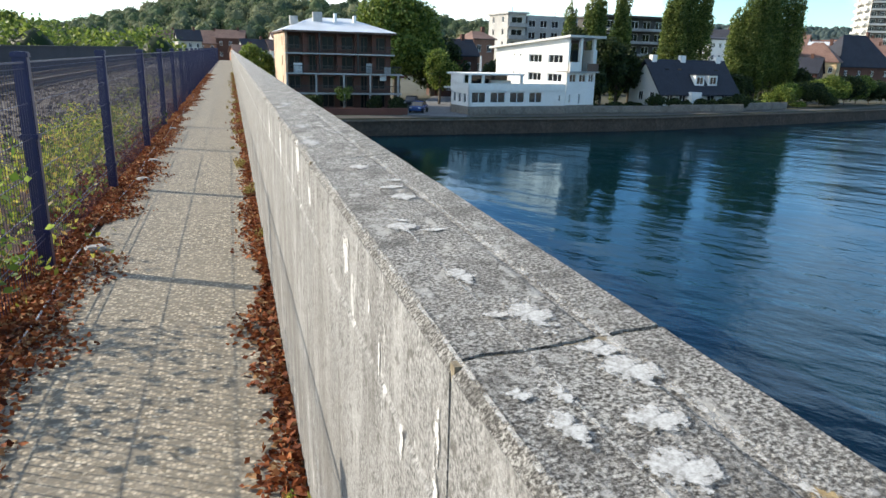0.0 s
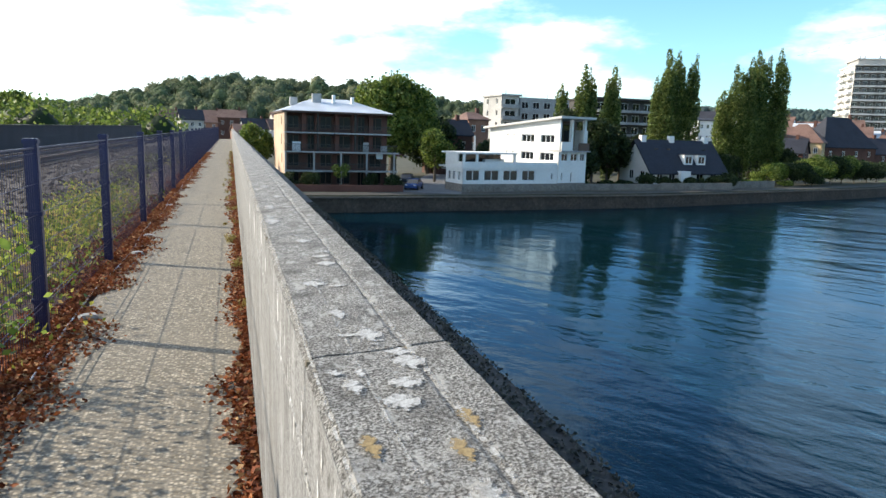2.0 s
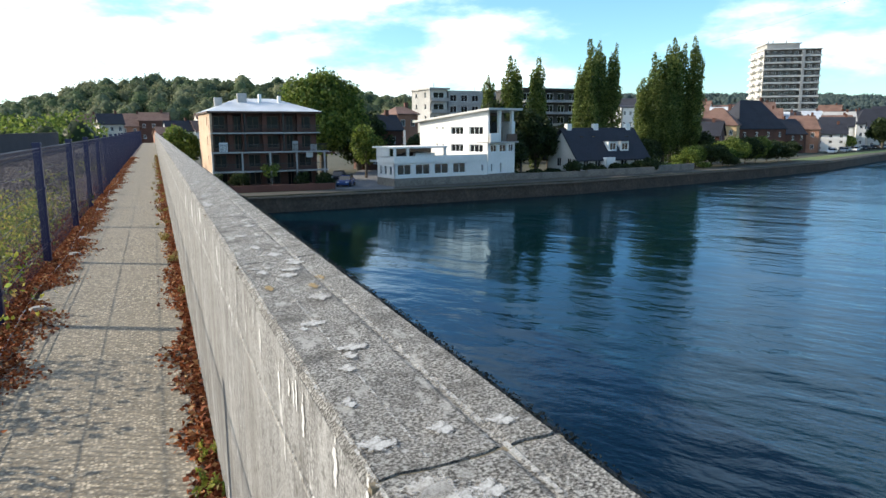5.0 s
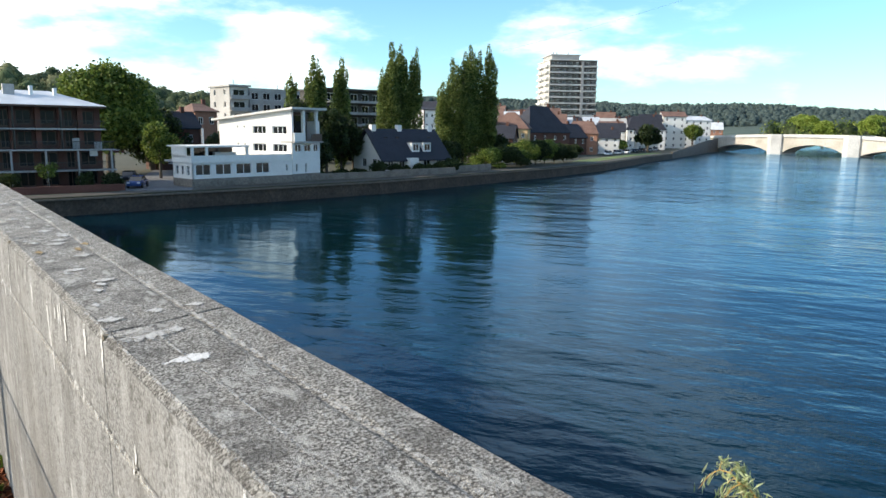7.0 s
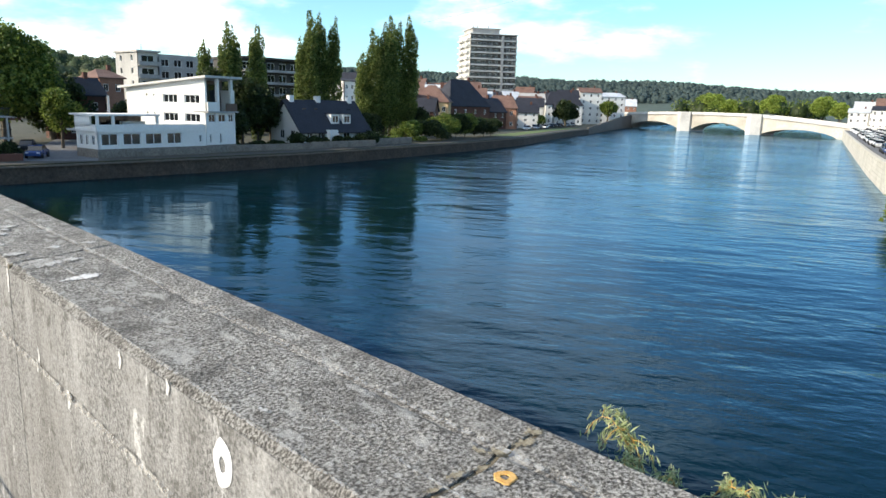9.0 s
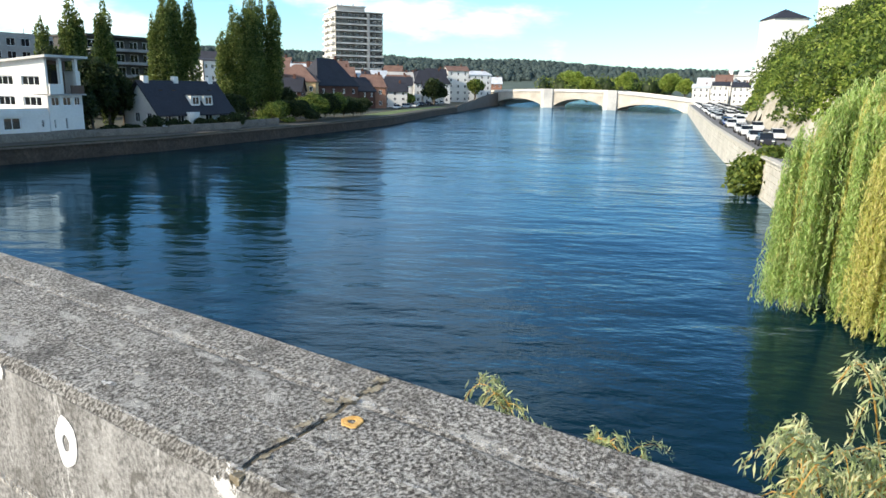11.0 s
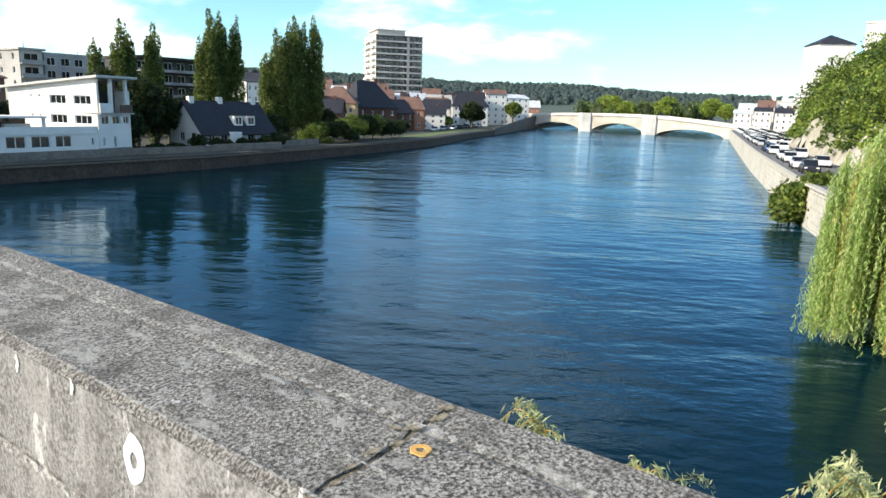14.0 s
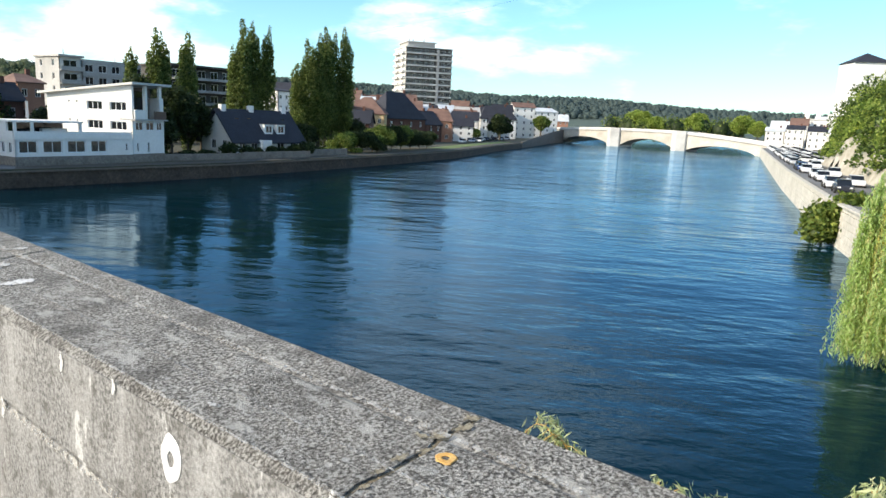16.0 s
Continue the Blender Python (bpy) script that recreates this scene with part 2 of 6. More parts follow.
M_TOP, M_FACE, M_PATH, M_WATER = make_concrete_top(), make_concrete_face(), make_path(), make_water()
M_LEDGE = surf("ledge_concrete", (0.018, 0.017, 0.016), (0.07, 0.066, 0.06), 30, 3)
def crust(name, dark, light, radial=True):
    """A thin crust with a ragged outline and holes: covers where a noise is high, more so near its middle."""
    m, t, b = nodes_of(name)
    f, n = tex(t, 210, 4, 0.7), tex(t, 70, 6, 0.72)
    t.links.new(ramp(t, f, [(0.35, dark), (0.65, light)]), b.inputs["Base Color"])
    b.inputs["Roughness"].default_value = 0.95
    b.inputs["Specular IOR Level"].default_value = 0.1
    cover = n
    if radial:
        co, sub, ln = t.nodes.new("ShaderNodeTexCoord"), t.nodes.new("ShaderNodeVectorMath"), t.nodes.new("ShaderNodeVectorMath")
        sub.operation, ln.operation = "SUBTRACT", "LENGTH"
        sub.inputs[1].default_value = (0.5, 0.5, 0.5)
        t.links.new(co.outputs["Generated"], sub.inputs[0])
        t.links.new(sub.outputs[0], ln.inputs[0])
        ma = t.nodes.new("ShaderNodeMath")
        ma.operation = "MULTIPLY_ADD"
        ma.inputs[1].default_value = -0.62
        t.links.new(ln.outputs["Value"], ma.inputs[0])
        t.links.new(n, ma.inputs[2])
        cover = ma.outputs[0]
    mask = ramp(t, cover, [(0.27, (0, 0, 0)), (0.34, (0.85, 0.85, 0.85))] if radial else [(0.46, (0, 0, 0)), (0.56, (0.7, 0.7, 0.7))])
    tr, mx = t.nodes.new("ShaderNodeBsdfTransparent"), t.nodes.new("ShaderNodeMixShader")
    t.links.new(mask, mx.inputs[0])
    t.links.new(tr.outputs[0], mx.inputs[1])
    t.links.new(b.outputs[0], mx.inputs[2])
    t.links.new(mx.outputs[0], t.nodes["Material Output"].inputs[0])
    return m


M_LICHEN = crust("white_lichen", (0.27, 0.26, 0.24), (0.58, 0.57, 0.54))
M_MORTAR = surf("old_mortar", (0.1, 0.08, 0.052), (0.36, 0.3, 0.2), 120, 40, 0.95, 0.6, 0.003)
M_TAN = crust("tan_moss_crust", (0.14, 0.115, 0.075), (0.34, 0.3, 0.22))
M_GRIT = surf("mossy_grit", (0.02, 0.02, 0.014), (0.12, 0.11, 0.08), 60, 9, 0.95, 0.3, 0.003)
M_SMEAR = crust("white_smear", (0.5, 0.49, 0.47), (0.74, 0.73, 0.71))
M_CHALK = crust("pale_line", (0.3, 0.29, 0.26), (0.6, 0.58, 0.54), False)
M_ORSPOT = surf("orange_spot", (0.42, 0.2, 0.04), (0.66, 0.4, 0.12), 190, 60, 0.95, 0.4, 0.002, grime=(0.5, 0.36, 0.16))
M_PAINT = surf("white_paint", (0.7, 0.7, 0.69), (0.82, 0.82, 0.8), 90, 40, 0.7, 0.2, 0.001, grime=(0.6, 0.6, 0.58))
M_ORANGE = crust("orange_lichen", (0.2, 0.14, 0.07), (0.38, 0.28, 0.14))
M_BLUE = plain("navy_coated_steel", (0.014, 0.016, 0.07), 0.42)
M_GALV = plain("galvanised_steel", (0.42, 0.43, 0.45), 0.4, 0.9)
M_LITTER = foliage("dry_leaf_litter", [(0.0, (0.08, 0.022, 0.01)), (0.4, (0.22, 0.062, 0.022)), (0.78, (0.38, 0.125, 0.042)), (1.0, (0.5, 0.32, 0.15))], 0.8, 0.15, 3.0)
M_SOIL = surf("brown_soil", (0.035, 0.013, 0.008), (0.1, 0.04, 0.02), 30, 3)
M_BALLAST = surf("track_ballast", (0.035, 0.027, 0.021), (0.12, 0.092, 0.074), 26, 2, 0.95, 1.0, 0.03)
M_RAIL = surf("rusty_rail", (0.05, 0.025, 0.015), (0.16, 0.08, 0.05), 40, 4, 0.6)
M_SLEEPER = surf("sleeper_timber", (0.04, 0.03, 0.022), (0.12, 0.09, 0.07), 20, 2, 0.9)
M_DARKWALL = surf("dark_navy_concrete", (0.018, 0.017, 0.024), (0.05, 0.047, 0.058), 12, 0.8)
# far quay stone and coping: dirt plus the bank's shade, both in the colour
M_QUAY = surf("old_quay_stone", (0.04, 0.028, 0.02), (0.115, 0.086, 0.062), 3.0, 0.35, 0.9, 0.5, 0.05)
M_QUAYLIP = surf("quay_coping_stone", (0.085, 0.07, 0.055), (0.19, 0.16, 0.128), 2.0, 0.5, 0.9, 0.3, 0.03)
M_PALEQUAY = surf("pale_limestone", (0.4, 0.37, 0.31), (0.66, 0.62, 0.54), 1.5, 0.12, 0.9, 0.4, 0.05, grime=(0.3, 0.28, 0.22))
M_BRIDGE = surf("tan_bridge_stone", (0.42, 0.385, 0.33), (0.62, 0.58, 0.5), 1.2, 0.15, 0.9, 0.4, 0.05, grime=(0.24, 0.21, 0.165))
M_SUNBRICK = surf("sunlit_peach_brick", (0.5, 0.34, 0.22), (0.66, 0.48, 0.34), 5.0, 0.3, 0.85, 0.2, 0.02)
M_GROUND = surf("bank_ground", (0.04, 0.042, 0.024), (0.09, 0.085, 0.05), 0.6, 0.05, 0.95, 0.4, 0.05)
M_GRASS = surf("lawn_grass", (0.08, 0.12, 0.03), (0.17, 0.21, 0.07), 2.0, 0.15, 0.95, 0.4, 0.05)
M_ROAD = surf("asphalt", (0.12, 0.12, 0.125), (0.2, 0.2, 0.2), 1.5, 0.1, 0.9, 0.2, 0.02)
# dark gravel that carries the shade of the far bank in its colour
M_TOWPATH = surf("towpath_gravel", (0.045, 0.04, 0.033), (0.095, 0.085, 0.07), 1.5, 0.1, 0.95, 0.3, 0.02)
M_WHITE = surf("white_render", (0.72, 0.70, 0.65), (0.83, 0.81, 0.765), 3.0, 0.35, 0.85, 0.1, 0.01, grime=(0.66, 0.64, 0.6))
M_CREAM = surf("cream_render", (0.58, 0.53, 0.44), (0.72, 0.66, 0.56), 3.0, 0.3, 0.85, 0.1, 0.01)
M_YELLOW = surf("ochre_brick", (0.5, 0.34, 0.17), (0.64, 0.47, 0.27), 5.0, 0.3, 0.85, 0.2, 0.02)
M_BRICK = surf("red_brown_brick", (0.075, 0.032, 0.022), (0.15, 0.068, 0.047), 6.0, 0.4, 0.9, 0.2, 0.02)
M_RUST = surf("rust_red_brick", (0.12, 0.047, 0.032), (0.2, 0.085, 0.06), 6.0, 0.4, 0.9, 0.2, 0.02)
M_ORBRICK = surf("orange_brick", (0.32, 0.15, 0.09), (0.46, 0.25, 0.17), 5.0, 0.3, 0.9, 0.2, 0.02)
M_GREYC = surf("grey_concrete", (0.34, 0.33, 0.31), (0.5, 0.48, 0.45), 2.0, 0.15, 0.9, 0.2, 0.02)
M_PALEC = surf("pale_concrete", (0.55, 0.53, 0.49), (0.7, 0.68, 0.63), 2.0, 0.15, 0.9, 0.2, 0.02)
# dark rails and partitions, and the painted shade of balcony recesses
M_DARKC = surf("dark_and_shaded_concrete", (0.05, 0.047, 0.042), (0.11, 0.102, 0.092), 2.0, 0.15, 0.9, 0.2, 0.02)
M_SLATE = surf("slate_roof", (0.01, 0.011, 0.018), (0.028, 0.03, 0.042), 4.0, 0.4, 0.8, 0.3, 0.02)
M_TILE = surf("red_tile_roof", (0.12, 0.065, 0.048), (0.22, 0.13, 0.1), 4.0, 0.4, 0.85, 0.3, 0.03)
M_METAL = surf("pale_metal_roof", (0.5, 0.52, 0.54), (0.66, 0.68, 0.7), 1.2, 0.3, 0.45, 0.1, 0.01)
M_STONEBASE = surf("rubble_base", (0.14, 0.12, 0.1), (0.3, 0.265, 0.22), 4.0, 0.6, 0.9, 0.5, 0.04)
M_GLASS = plain("dark_window_glass", (0.015, 0.018, 0.022), 0.06, 0.0, 0.6)
M_DIMGLASS = plain("dull_window_glass", (0.012, 0.012, 0.013), 0.25, 0.0, 0.2)
M_FRAME = plain("white_window_frame", (0.75, 0.75, 0.73), 0.45)
M_WOODDK = plain("brown_timber", (0.1, 0.055, 0.035), 0.6)
M_BARK = surf("grey_brown_bark", (0.06, 0.048, 0.035), (0.17, 0.14, 0.105), 12, 1.5, 0.95, 0.7, 0.03)
M_TWIG = surf("yellow_willow_bark", (0.42, 0.23, 0.04), (0.66, 0.42, 0.12), 40, 5, 0.7, 0.2, 0.003)
M_POPLAR = foliage("poplar_leaves", [(0.0, (0.045, 0.078, 0.018)), (0.5, (0.15, 0.2, 0.05)), (1.0, (0.34, 0.38, 0.11))], 0.5, 0.5)
M_LEAF = foliage("broad_leaves", [(0.0, (0.04, 0.075, 0.015)), (0.5, (0.14, 0.2, 0.035)), (1.0, (0.32, 0.36, 0.08))], 0.5, 0.45)
M_CLIFF = foliage("cliff_leaves", [(0.0, (0.06, 0.11, 0.02)), (0.5, (0.2, 0.29, 0.05)), (1.0, (0.4, 0.46, 0.1))], 0.5, 0.5, 0.12, 0.7)
# shaded and bright copies put shade and light into leaf colour, tree by tree
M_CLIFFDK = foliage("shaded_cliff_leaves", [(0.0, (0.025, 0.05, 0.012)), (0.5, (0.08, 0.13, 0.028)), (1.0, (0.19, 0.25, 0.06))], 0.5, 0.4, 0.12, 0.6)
M_CLIFFYL = foliage("bright_cliff_leaves", [(0.0, (0.11, 0.17, 0.025)), (0.5, (0.3, 0.4, 0.07)), (1.0, (0.5, 0.55, 0.13))], 0.5, 0.5, 0.12, 0.5)
# also stands for shade: the shaded plane tree and inner crowns use it
M_LEAFDK = foliage("dark_leaves", [(0.0, (0.012, 0.024, 0.008)), (0.5, (0.03, 0.05, 0.014)), (1.0, (0.075, 0.095, 0.028))])
# greyed leaf colours: distance haze is mixed into the hillside greens
M_FAR = foliage("hazed_distant_woods", [(0.0, (0.075, 0.098, 0.055)), (0.5, (0.13, 0.16, 0.085)), (1.0, (0.2, 0.225, 0.12))], 0.8, 0.35)
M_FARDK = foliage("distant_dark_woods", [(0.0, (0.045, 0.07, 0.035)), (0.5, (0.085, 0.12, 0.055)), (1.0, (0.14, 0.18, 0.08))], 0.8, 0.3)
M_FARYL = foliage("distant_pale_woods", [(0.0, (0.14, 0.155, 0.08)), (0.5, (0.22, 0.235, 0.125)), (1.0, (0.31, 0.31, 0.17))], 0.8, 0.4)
M_WILLOW = foliage("willow_leaves", [(0.0, (0.3, 0.42, 0.1)), (0.5, (0.45, 0.6, 0.2)), (0.85, (0.6, 0.7, 0.3)), (1.0, (0.72, 0.66, 0.28))], 0.5, 0.5, 0.45, 0.15)
M_WILLOWYL = foliage("yellowing_willow_leaves", [(0.0, (0.42, 0.44, 0.1)), (0.5, (0.66, 0.66, 0.22)), (1.0, (0.8, 0.7, 0.3))], 0.5, 0.5, 0.45, 0.15)
M_SHOOT = foliage("pale_willow_leaves", [(0.0, (0.34, 0.42, 0.16)), (0.5, (0.6, 0.66, 0.36)), (1.0, (0.8, 0.76, 0.44))], 0.45, 0.45, 0.9, 0.2)
M_WEED = foliage("weeds", [(0.0, (0.07, 0.12, 0.02)), (0.4, (0.24, 0.3, 0.045)), (0.75, (0.46, 0.45, 0.09)), (1.0, (0.45, 0.28, 0.12))], 0.5, 0.5)
M_DRY = foliage("dry_grass", [(0.0, (0.14, 0.1, 0.03)), (0.6, (0.34, 0.26, 0.09)), (1.0, (0.45, 0.4, 0.12))], 0.7, 0.4)
M_BRAMBLE = foliage("bramble_leaves", [(0.0, (0.04, 0.09, 0.015)), (0.5, (0.16, 0.25, 0.04)), (1.0, (0.36, 0.44, 0.1))], 0.45, 0.5)
M_ROCK = surf("pale_rock", (0.32, 0.28, 0.22), (0.58, 0.53, 0.44), 0.6, 0.08, 0.95, 0.8, 0.3, grime=(0.16, 0.15, 0.09))
M_MEADOW = surf("hill_meadow", (0.055, 0.068, 0.03), (0.13, 0.125, 0.06), 0.05, 0.015, 0.95, 0.2, 0.3, grime=(0.05, 0.065, 0.03))
# pale blue-green leaves: the ridge's haze is painted into its colour
M_RIDGEHAZE = foliage("hazed_ridge_woods", [(0.0, (0.085, 0.12, 0.12)), (0.5, (0.1, 0.14, 0.13)), (1.0, (0.13, 0.17, 0.15))], 0.9, 0.45)
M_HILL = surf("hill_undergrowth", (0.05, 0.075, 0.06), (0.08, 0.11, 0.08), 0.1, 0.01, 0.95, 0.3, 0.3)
M_TYRE = plain("tyre_rubber", (0.02, 0.02, 0.02), 0.8)
M_CARS = [plain("car_paint_" + n, c, 0.25) for n, c in (("white", (0.75, 0.75, 0.75)), ("silver", (0.45, 0.46, 0.48)), ("dark", (0.03, 0.032, 0.04)), ("blue", (0.04, 0.08, 0.22)), ("red", (0.3, 0.03, 0.03)))]


# ---------------------------------------------------------------- building blocks
def thing(name, m, label, category, group="", kind=""):
    ob = new(name)
    ob.empty_display_size = 0.2
    ob.matrix_world = m
    return tagged(ob, label, category, group, kind)


def mesh_of(name, bm, material):
    me = bpy.data.meshes.new(name)
    bm.to_mesh(me)
    bm.free()
    me.materials.append(material)
    return me


def part(name, bm, material, parent, label="", m=None):
    """A bmesh (or a mesh) as one mesh object under a thing or a part."""
    me = bm if isinstance(bm, bpy.types.Mesh) else mesh_of(name, bm, material)
    ob = new(name, me)
    ob.parent = parent
    if m is not None:
        ob.matrix_basis = m
    return tagged(ob, label)


def solo(name, bm, material, label, category, kind="", m=None):
    ob = new(name, bm if isinstance(bm, bpy.types.Mesh) else mesh_of(name, bm, material))
    if m is not None:
        ob.matrix_world = m
    return tagged(ob, label, category, "", kind)


def box(bm, x0, x1, y0, y1, z0, z1, bevel=0.0):
    v = [bm.verts.new(p) for p in ((x0, y0, z0), (x1, y0, z0), (x1, y1, z0), (x0, y1, z0), (x0, y0, z1), (x1, y0, z1), (x1, y1, z1), (x0, y1, z1))]
    fs = [bm.faces.new([v[i] for i in q]) for q in ((3, 2, 1, 0), (4, 5, 6, 7), (0, 1, 5, 4), (1, 2, 6, 5), (2, 3, 7, 6), (3, 0, 4, 7))]
    if bevel:
        es = list({e for f in fs for e in f.edges})
        bmesh.ops.bevel(bm, geom=es, offset=bevel, segments=2, affect="EDGES")
    return bm


def boxed(*a, bevel=0.0):
    return box(bmesh.new(), *a, bevel=bevel)


def prism(bm, outline, axis, a, b):
    """An outline of (u, v) drawn out along an axis: 'x' (u=y, v=z), 'y' (u=x, v=z) or 'z' (u=x, v=y)."""
    put = {"x": lambda u, v, w: (w, u, v), "y": lambda u, v, w: (u, w, v), "z": lambda u, v, w: (u, v, w)}[axis]
    lo, hi = [bm.verts.new(put(u, v, a)) for u, v in outline], [bm.verts.new(put(u, v, b)) for u, v in outline]
    n = len(outline)
    bm.faces.new(lo)
    bm.faces.new(hi)
    for i in range(n):
        bm.faces.new((lo[i], lo[(i + 1) % n], hi[(i + 1) % n], hi[i]))
    bmesh.ops.recalc_face_normals(bm, faces=bm.faces)
    return bm


def tube(bm, pts, radii, sides=6):
    rings = []
    for i, p in enumerate(pts):
        p = Vector(p)
        d = (Vector(pts[min(i + 1, len(pts) - 1)]) - Vector(pts[max(i - 1, 0)])).normalized()
        u = d.orthogonal().normalized()
        w = d.cross(u)
        rings.append([bm.verts.new(p + radii[i] * (math.cos(a) * u + math.sin(a) * w)) for a in (2 * math.pi * k / sides for k in range(sides))])
    for r0, r1 in zip(rings, rings[1:]):
        # the ring that starts nearest keeps the tube from twisting
        k0 = min(range(sides), key=lambda k: (r1[k].co - r0[0].co).length)
        for k in range(sides):
            bm.faces.new((r0[k], r0[(k + 1) % sides], r1[(k + 1 + k0) % sides], r1[(k + k0) % sides]))
    bm.faces.new(rings[0][::-1])
    bm.faces.new(rings[-1])
    return bm


def leaf_mesh(name, centres, size, material, aspect=0.6, along=None, seed=1, tilt=1.0):
    """Many small four-cornered leaves. along: a main direction for each leaf (else at random)."""
    rng = np.random.default_rng(seed)
    c = np.asarray(centres, float)
    n = len(c)
    s = (np.asarray(size) * rng.uniform(0.65, 1.35, n))[:, None]
    u = rng.normal(size=(n, 3)) if along is None else np.asarray(along) + 0.25 * rng.normal(size=(n, 3))
    u[:, 2] *= tilt
    u /= np.linalg.norm(u, axis=1)[:, None] + 1e-9
    v = np.cross(u, rng.normal(size=(n, 3)))
    v /= np.linalg.norm(v, axis=1)[:, None] + 1e-9
    w = np.cross(u, v)
    co = np.stack((c - u * s, c + v * s * aspect + w * s * 0.15, c + u * s, c - v * s * aspect + w * s * 0.15), 1).reshape(-1, 3)
    me = bpy.data.meshes.new(name)
    me.vertices.add(4 * n)
    me.vertices.foreach_set("co", co.ravel().astype(np.float32))
    me.loops.add(4 * n)
    me.loops.foreach_set("vertex_index", np.arange(4 * n, dtype=np.int32))
    me.polygons.add(n)
    me.polygons.foreach_set("loop_start", np.arange(0, 4 * n, 4, dtype=np.int32))
    me.update(calc_edges=True)
    me.validate()
    me.materials.append(material)
    return me


def blob_points(blobs, per_m2, rng, inner=0.72):
    """Points in the outer shell of ellipsoids (x, y, z, rx, ry, rz)."""
    out = []
    for x, y, z, rx, ry, rz in blobs:
        n = int(per_m2 * 4.2 * (rx * ry + ry * rz + rx * rz))
        d = rng.normal(size=(n, 3))
        d /= np.linalg.norm(d, axis=1)[:, None]
        d *= rng.uniform(inner, 1.0, n)[:, None] + 0.10 * rng.normal(size=n)[:, None]
        out.append(d * (rx, ry, rz) + (x, y, z))
    return np.concatenate(out)


def tree(name, x, y, z0, crown, leaf, density, material, label, category="tree", trunk_r=0.25, group="", seed=0, tops=4):
    """A tapered trunk with limbs and a crown of leaves; the crown is a list of ellipsoids relative to the foot."""
    rng = np.random.default_rng(1000 + seed)
    t = thing(name, pose(x, y, z0), label, category, group)
    top = max(b[2] for b in crown)
    bm = bmesh.new()
    tube(bm, [(0, 0, -0.3), (0.05, 0.02, top * 0.35), (0.0, 0.1, top * 0.7), (0.1, 0, top)], [trunk_r * 1.25, trunk_r, trunk_r * 0.6, trunk_r * 0.2], 8)
    for b in crown[:tops]:
        tube(bm, [(0, 0, top * 0.3), (b[0] * 0.5, b[1] * 0.5, (top * 0.3 + b[2]) * 0.5), (b[0], b[1], b[2])], [trunk_r * 0.45, trunk_r * 0.3, trunk_r * 0.1], 6)
    part("trunk", bm, M_BARK, t)
    tagged(part("crown", leaf_mesh("crown", blob_points(crown, density, rng), leaf, material, 0.62, None, seed), material, t), kind="stuff")
    return t


def lumpy(rx, ry, rz, zc, n, seed):
    """A crown of one big ellipsoid broken into n smaller ones on its surface."""
    rng = np.random.default_rng(seed)
    out = []
    for i in range(n):
        d = rng.normal(size=3)
        d /= np.linalg.norm(d)
        d[2] = abs(d[2]) * 1.1 - 0.35
        k = rng.uniform(0.3, 0.48)
        out.append((d[0] * rx * 0.68, d[1] * ry * 0.68, zc + d[2] * rz * 0.7, rx * k, ry * k, rz * k * 0.9))
    out.append((0, 0, zc, rx * 0.62, ry * 0.62, rz * 0.66))
    return out


# windows: one mesh for each size
WINDOWS = {}


def window(parent, m, w, h, bars=1, frame_mat=None, name="window", glass=None):
    """A window in local coordinates: width along x, height along z, its outside towards -y."""
    fm = frame_mat or M_FRAME
    glass = glass or M_GLASS
    key = (round(w, 2), round(h, 2), bars, fm.name, glass.name)
    if key not in WINDOWS:
        f = min(0.11, 0.12 * w)
        bm = bmesh.new()
        box(bm, -w / 2, -w / 2 + f, 0.0, 0.08, 0, h)
        box(bm, w / 2 - f, w / 2, 0.0, 0.08, 0, h)
        box(bm, -w / 2 + f, w / 2 - f, 0.0, 0.08, 0, f)
        box(bm, -w / 2 + f, w / 2 - f, 0.0, 0.08, h - f, h)
        for k in range(1, bars + 1):
            c = -w / 2 + k * w / (bars + 1)
            box(bm, c - f * 0.4, c + f * 0.4, 0.01, 0.07, f, h - f)
        me = mesh_of("window_frame", bm, fm)
        pb = boxed(-w / 2 + f * 0.5, w / 2 - f * 0.5, 0.035, 0.05, f * 0.5, h - f * 0.5)
        WINDOWS[key] = (me, mesh_of("pane", pb, glass))
    a, b = WINDOWS[key]
    ob = part(name, a, fm, parent, "", m)
    part("pane", b, glass, ob)
    return ob


def walled(bm, L, z0, z1, th, holes):
    """A wall along x with its outside at y = 0 and holes (x0, x1, z0, z1) right through it."""
    xs = sorted({0.0, L, *[h[0] for h in holes], *[h[1] for h in holes]})
    zs = sorted({z0, z1, *[h[2] for h in holes], *[h[3] for h in holes]})
    nx, nz = len(xs) - 1, len(zs) - 1
    def solid(i, j):
        if not (0 <= i < nx and 0 <= j < nz):
            return False
        cx, cz = (xs[i] + xs[i + 1]) / 2, (zs[j] + zs[j + 1]) / 2
        return not any(h[0] < cx < h[1] and h[2] < cz < h[3] for h in holes)
    made = {}
    def vert(i, j, k):
        if (i, j, k) not in made:
            made[i, j, k] = bm.verts.new((xs[i], th * k, zs[j]))
        return made[i, j, k]
    for i in range(nx):
        for j in range(nz):
            if not solid(i, j):
                continue
            c = ((i, j), (i + 1, j), (i + 1, j + 1), (i, j + 1))
            bm.faces.new([vert(*p, 0) for p in c])
            bm.faces.new([vert(*p, 1) for p in c[::-1]])
            for p, q, di, dj in ((0, 1, 0, -1), (1, 2, 1, 0), (2, 3, 0, 1), (3, 0, -1, 0)):
                if not solid(i + di, j + dj):
                    bm.faces.new((vert(*c[p], 1), vert(*c[q], 1), vert(*c[q], 0), vert(*c[p], 0)))
    return bm


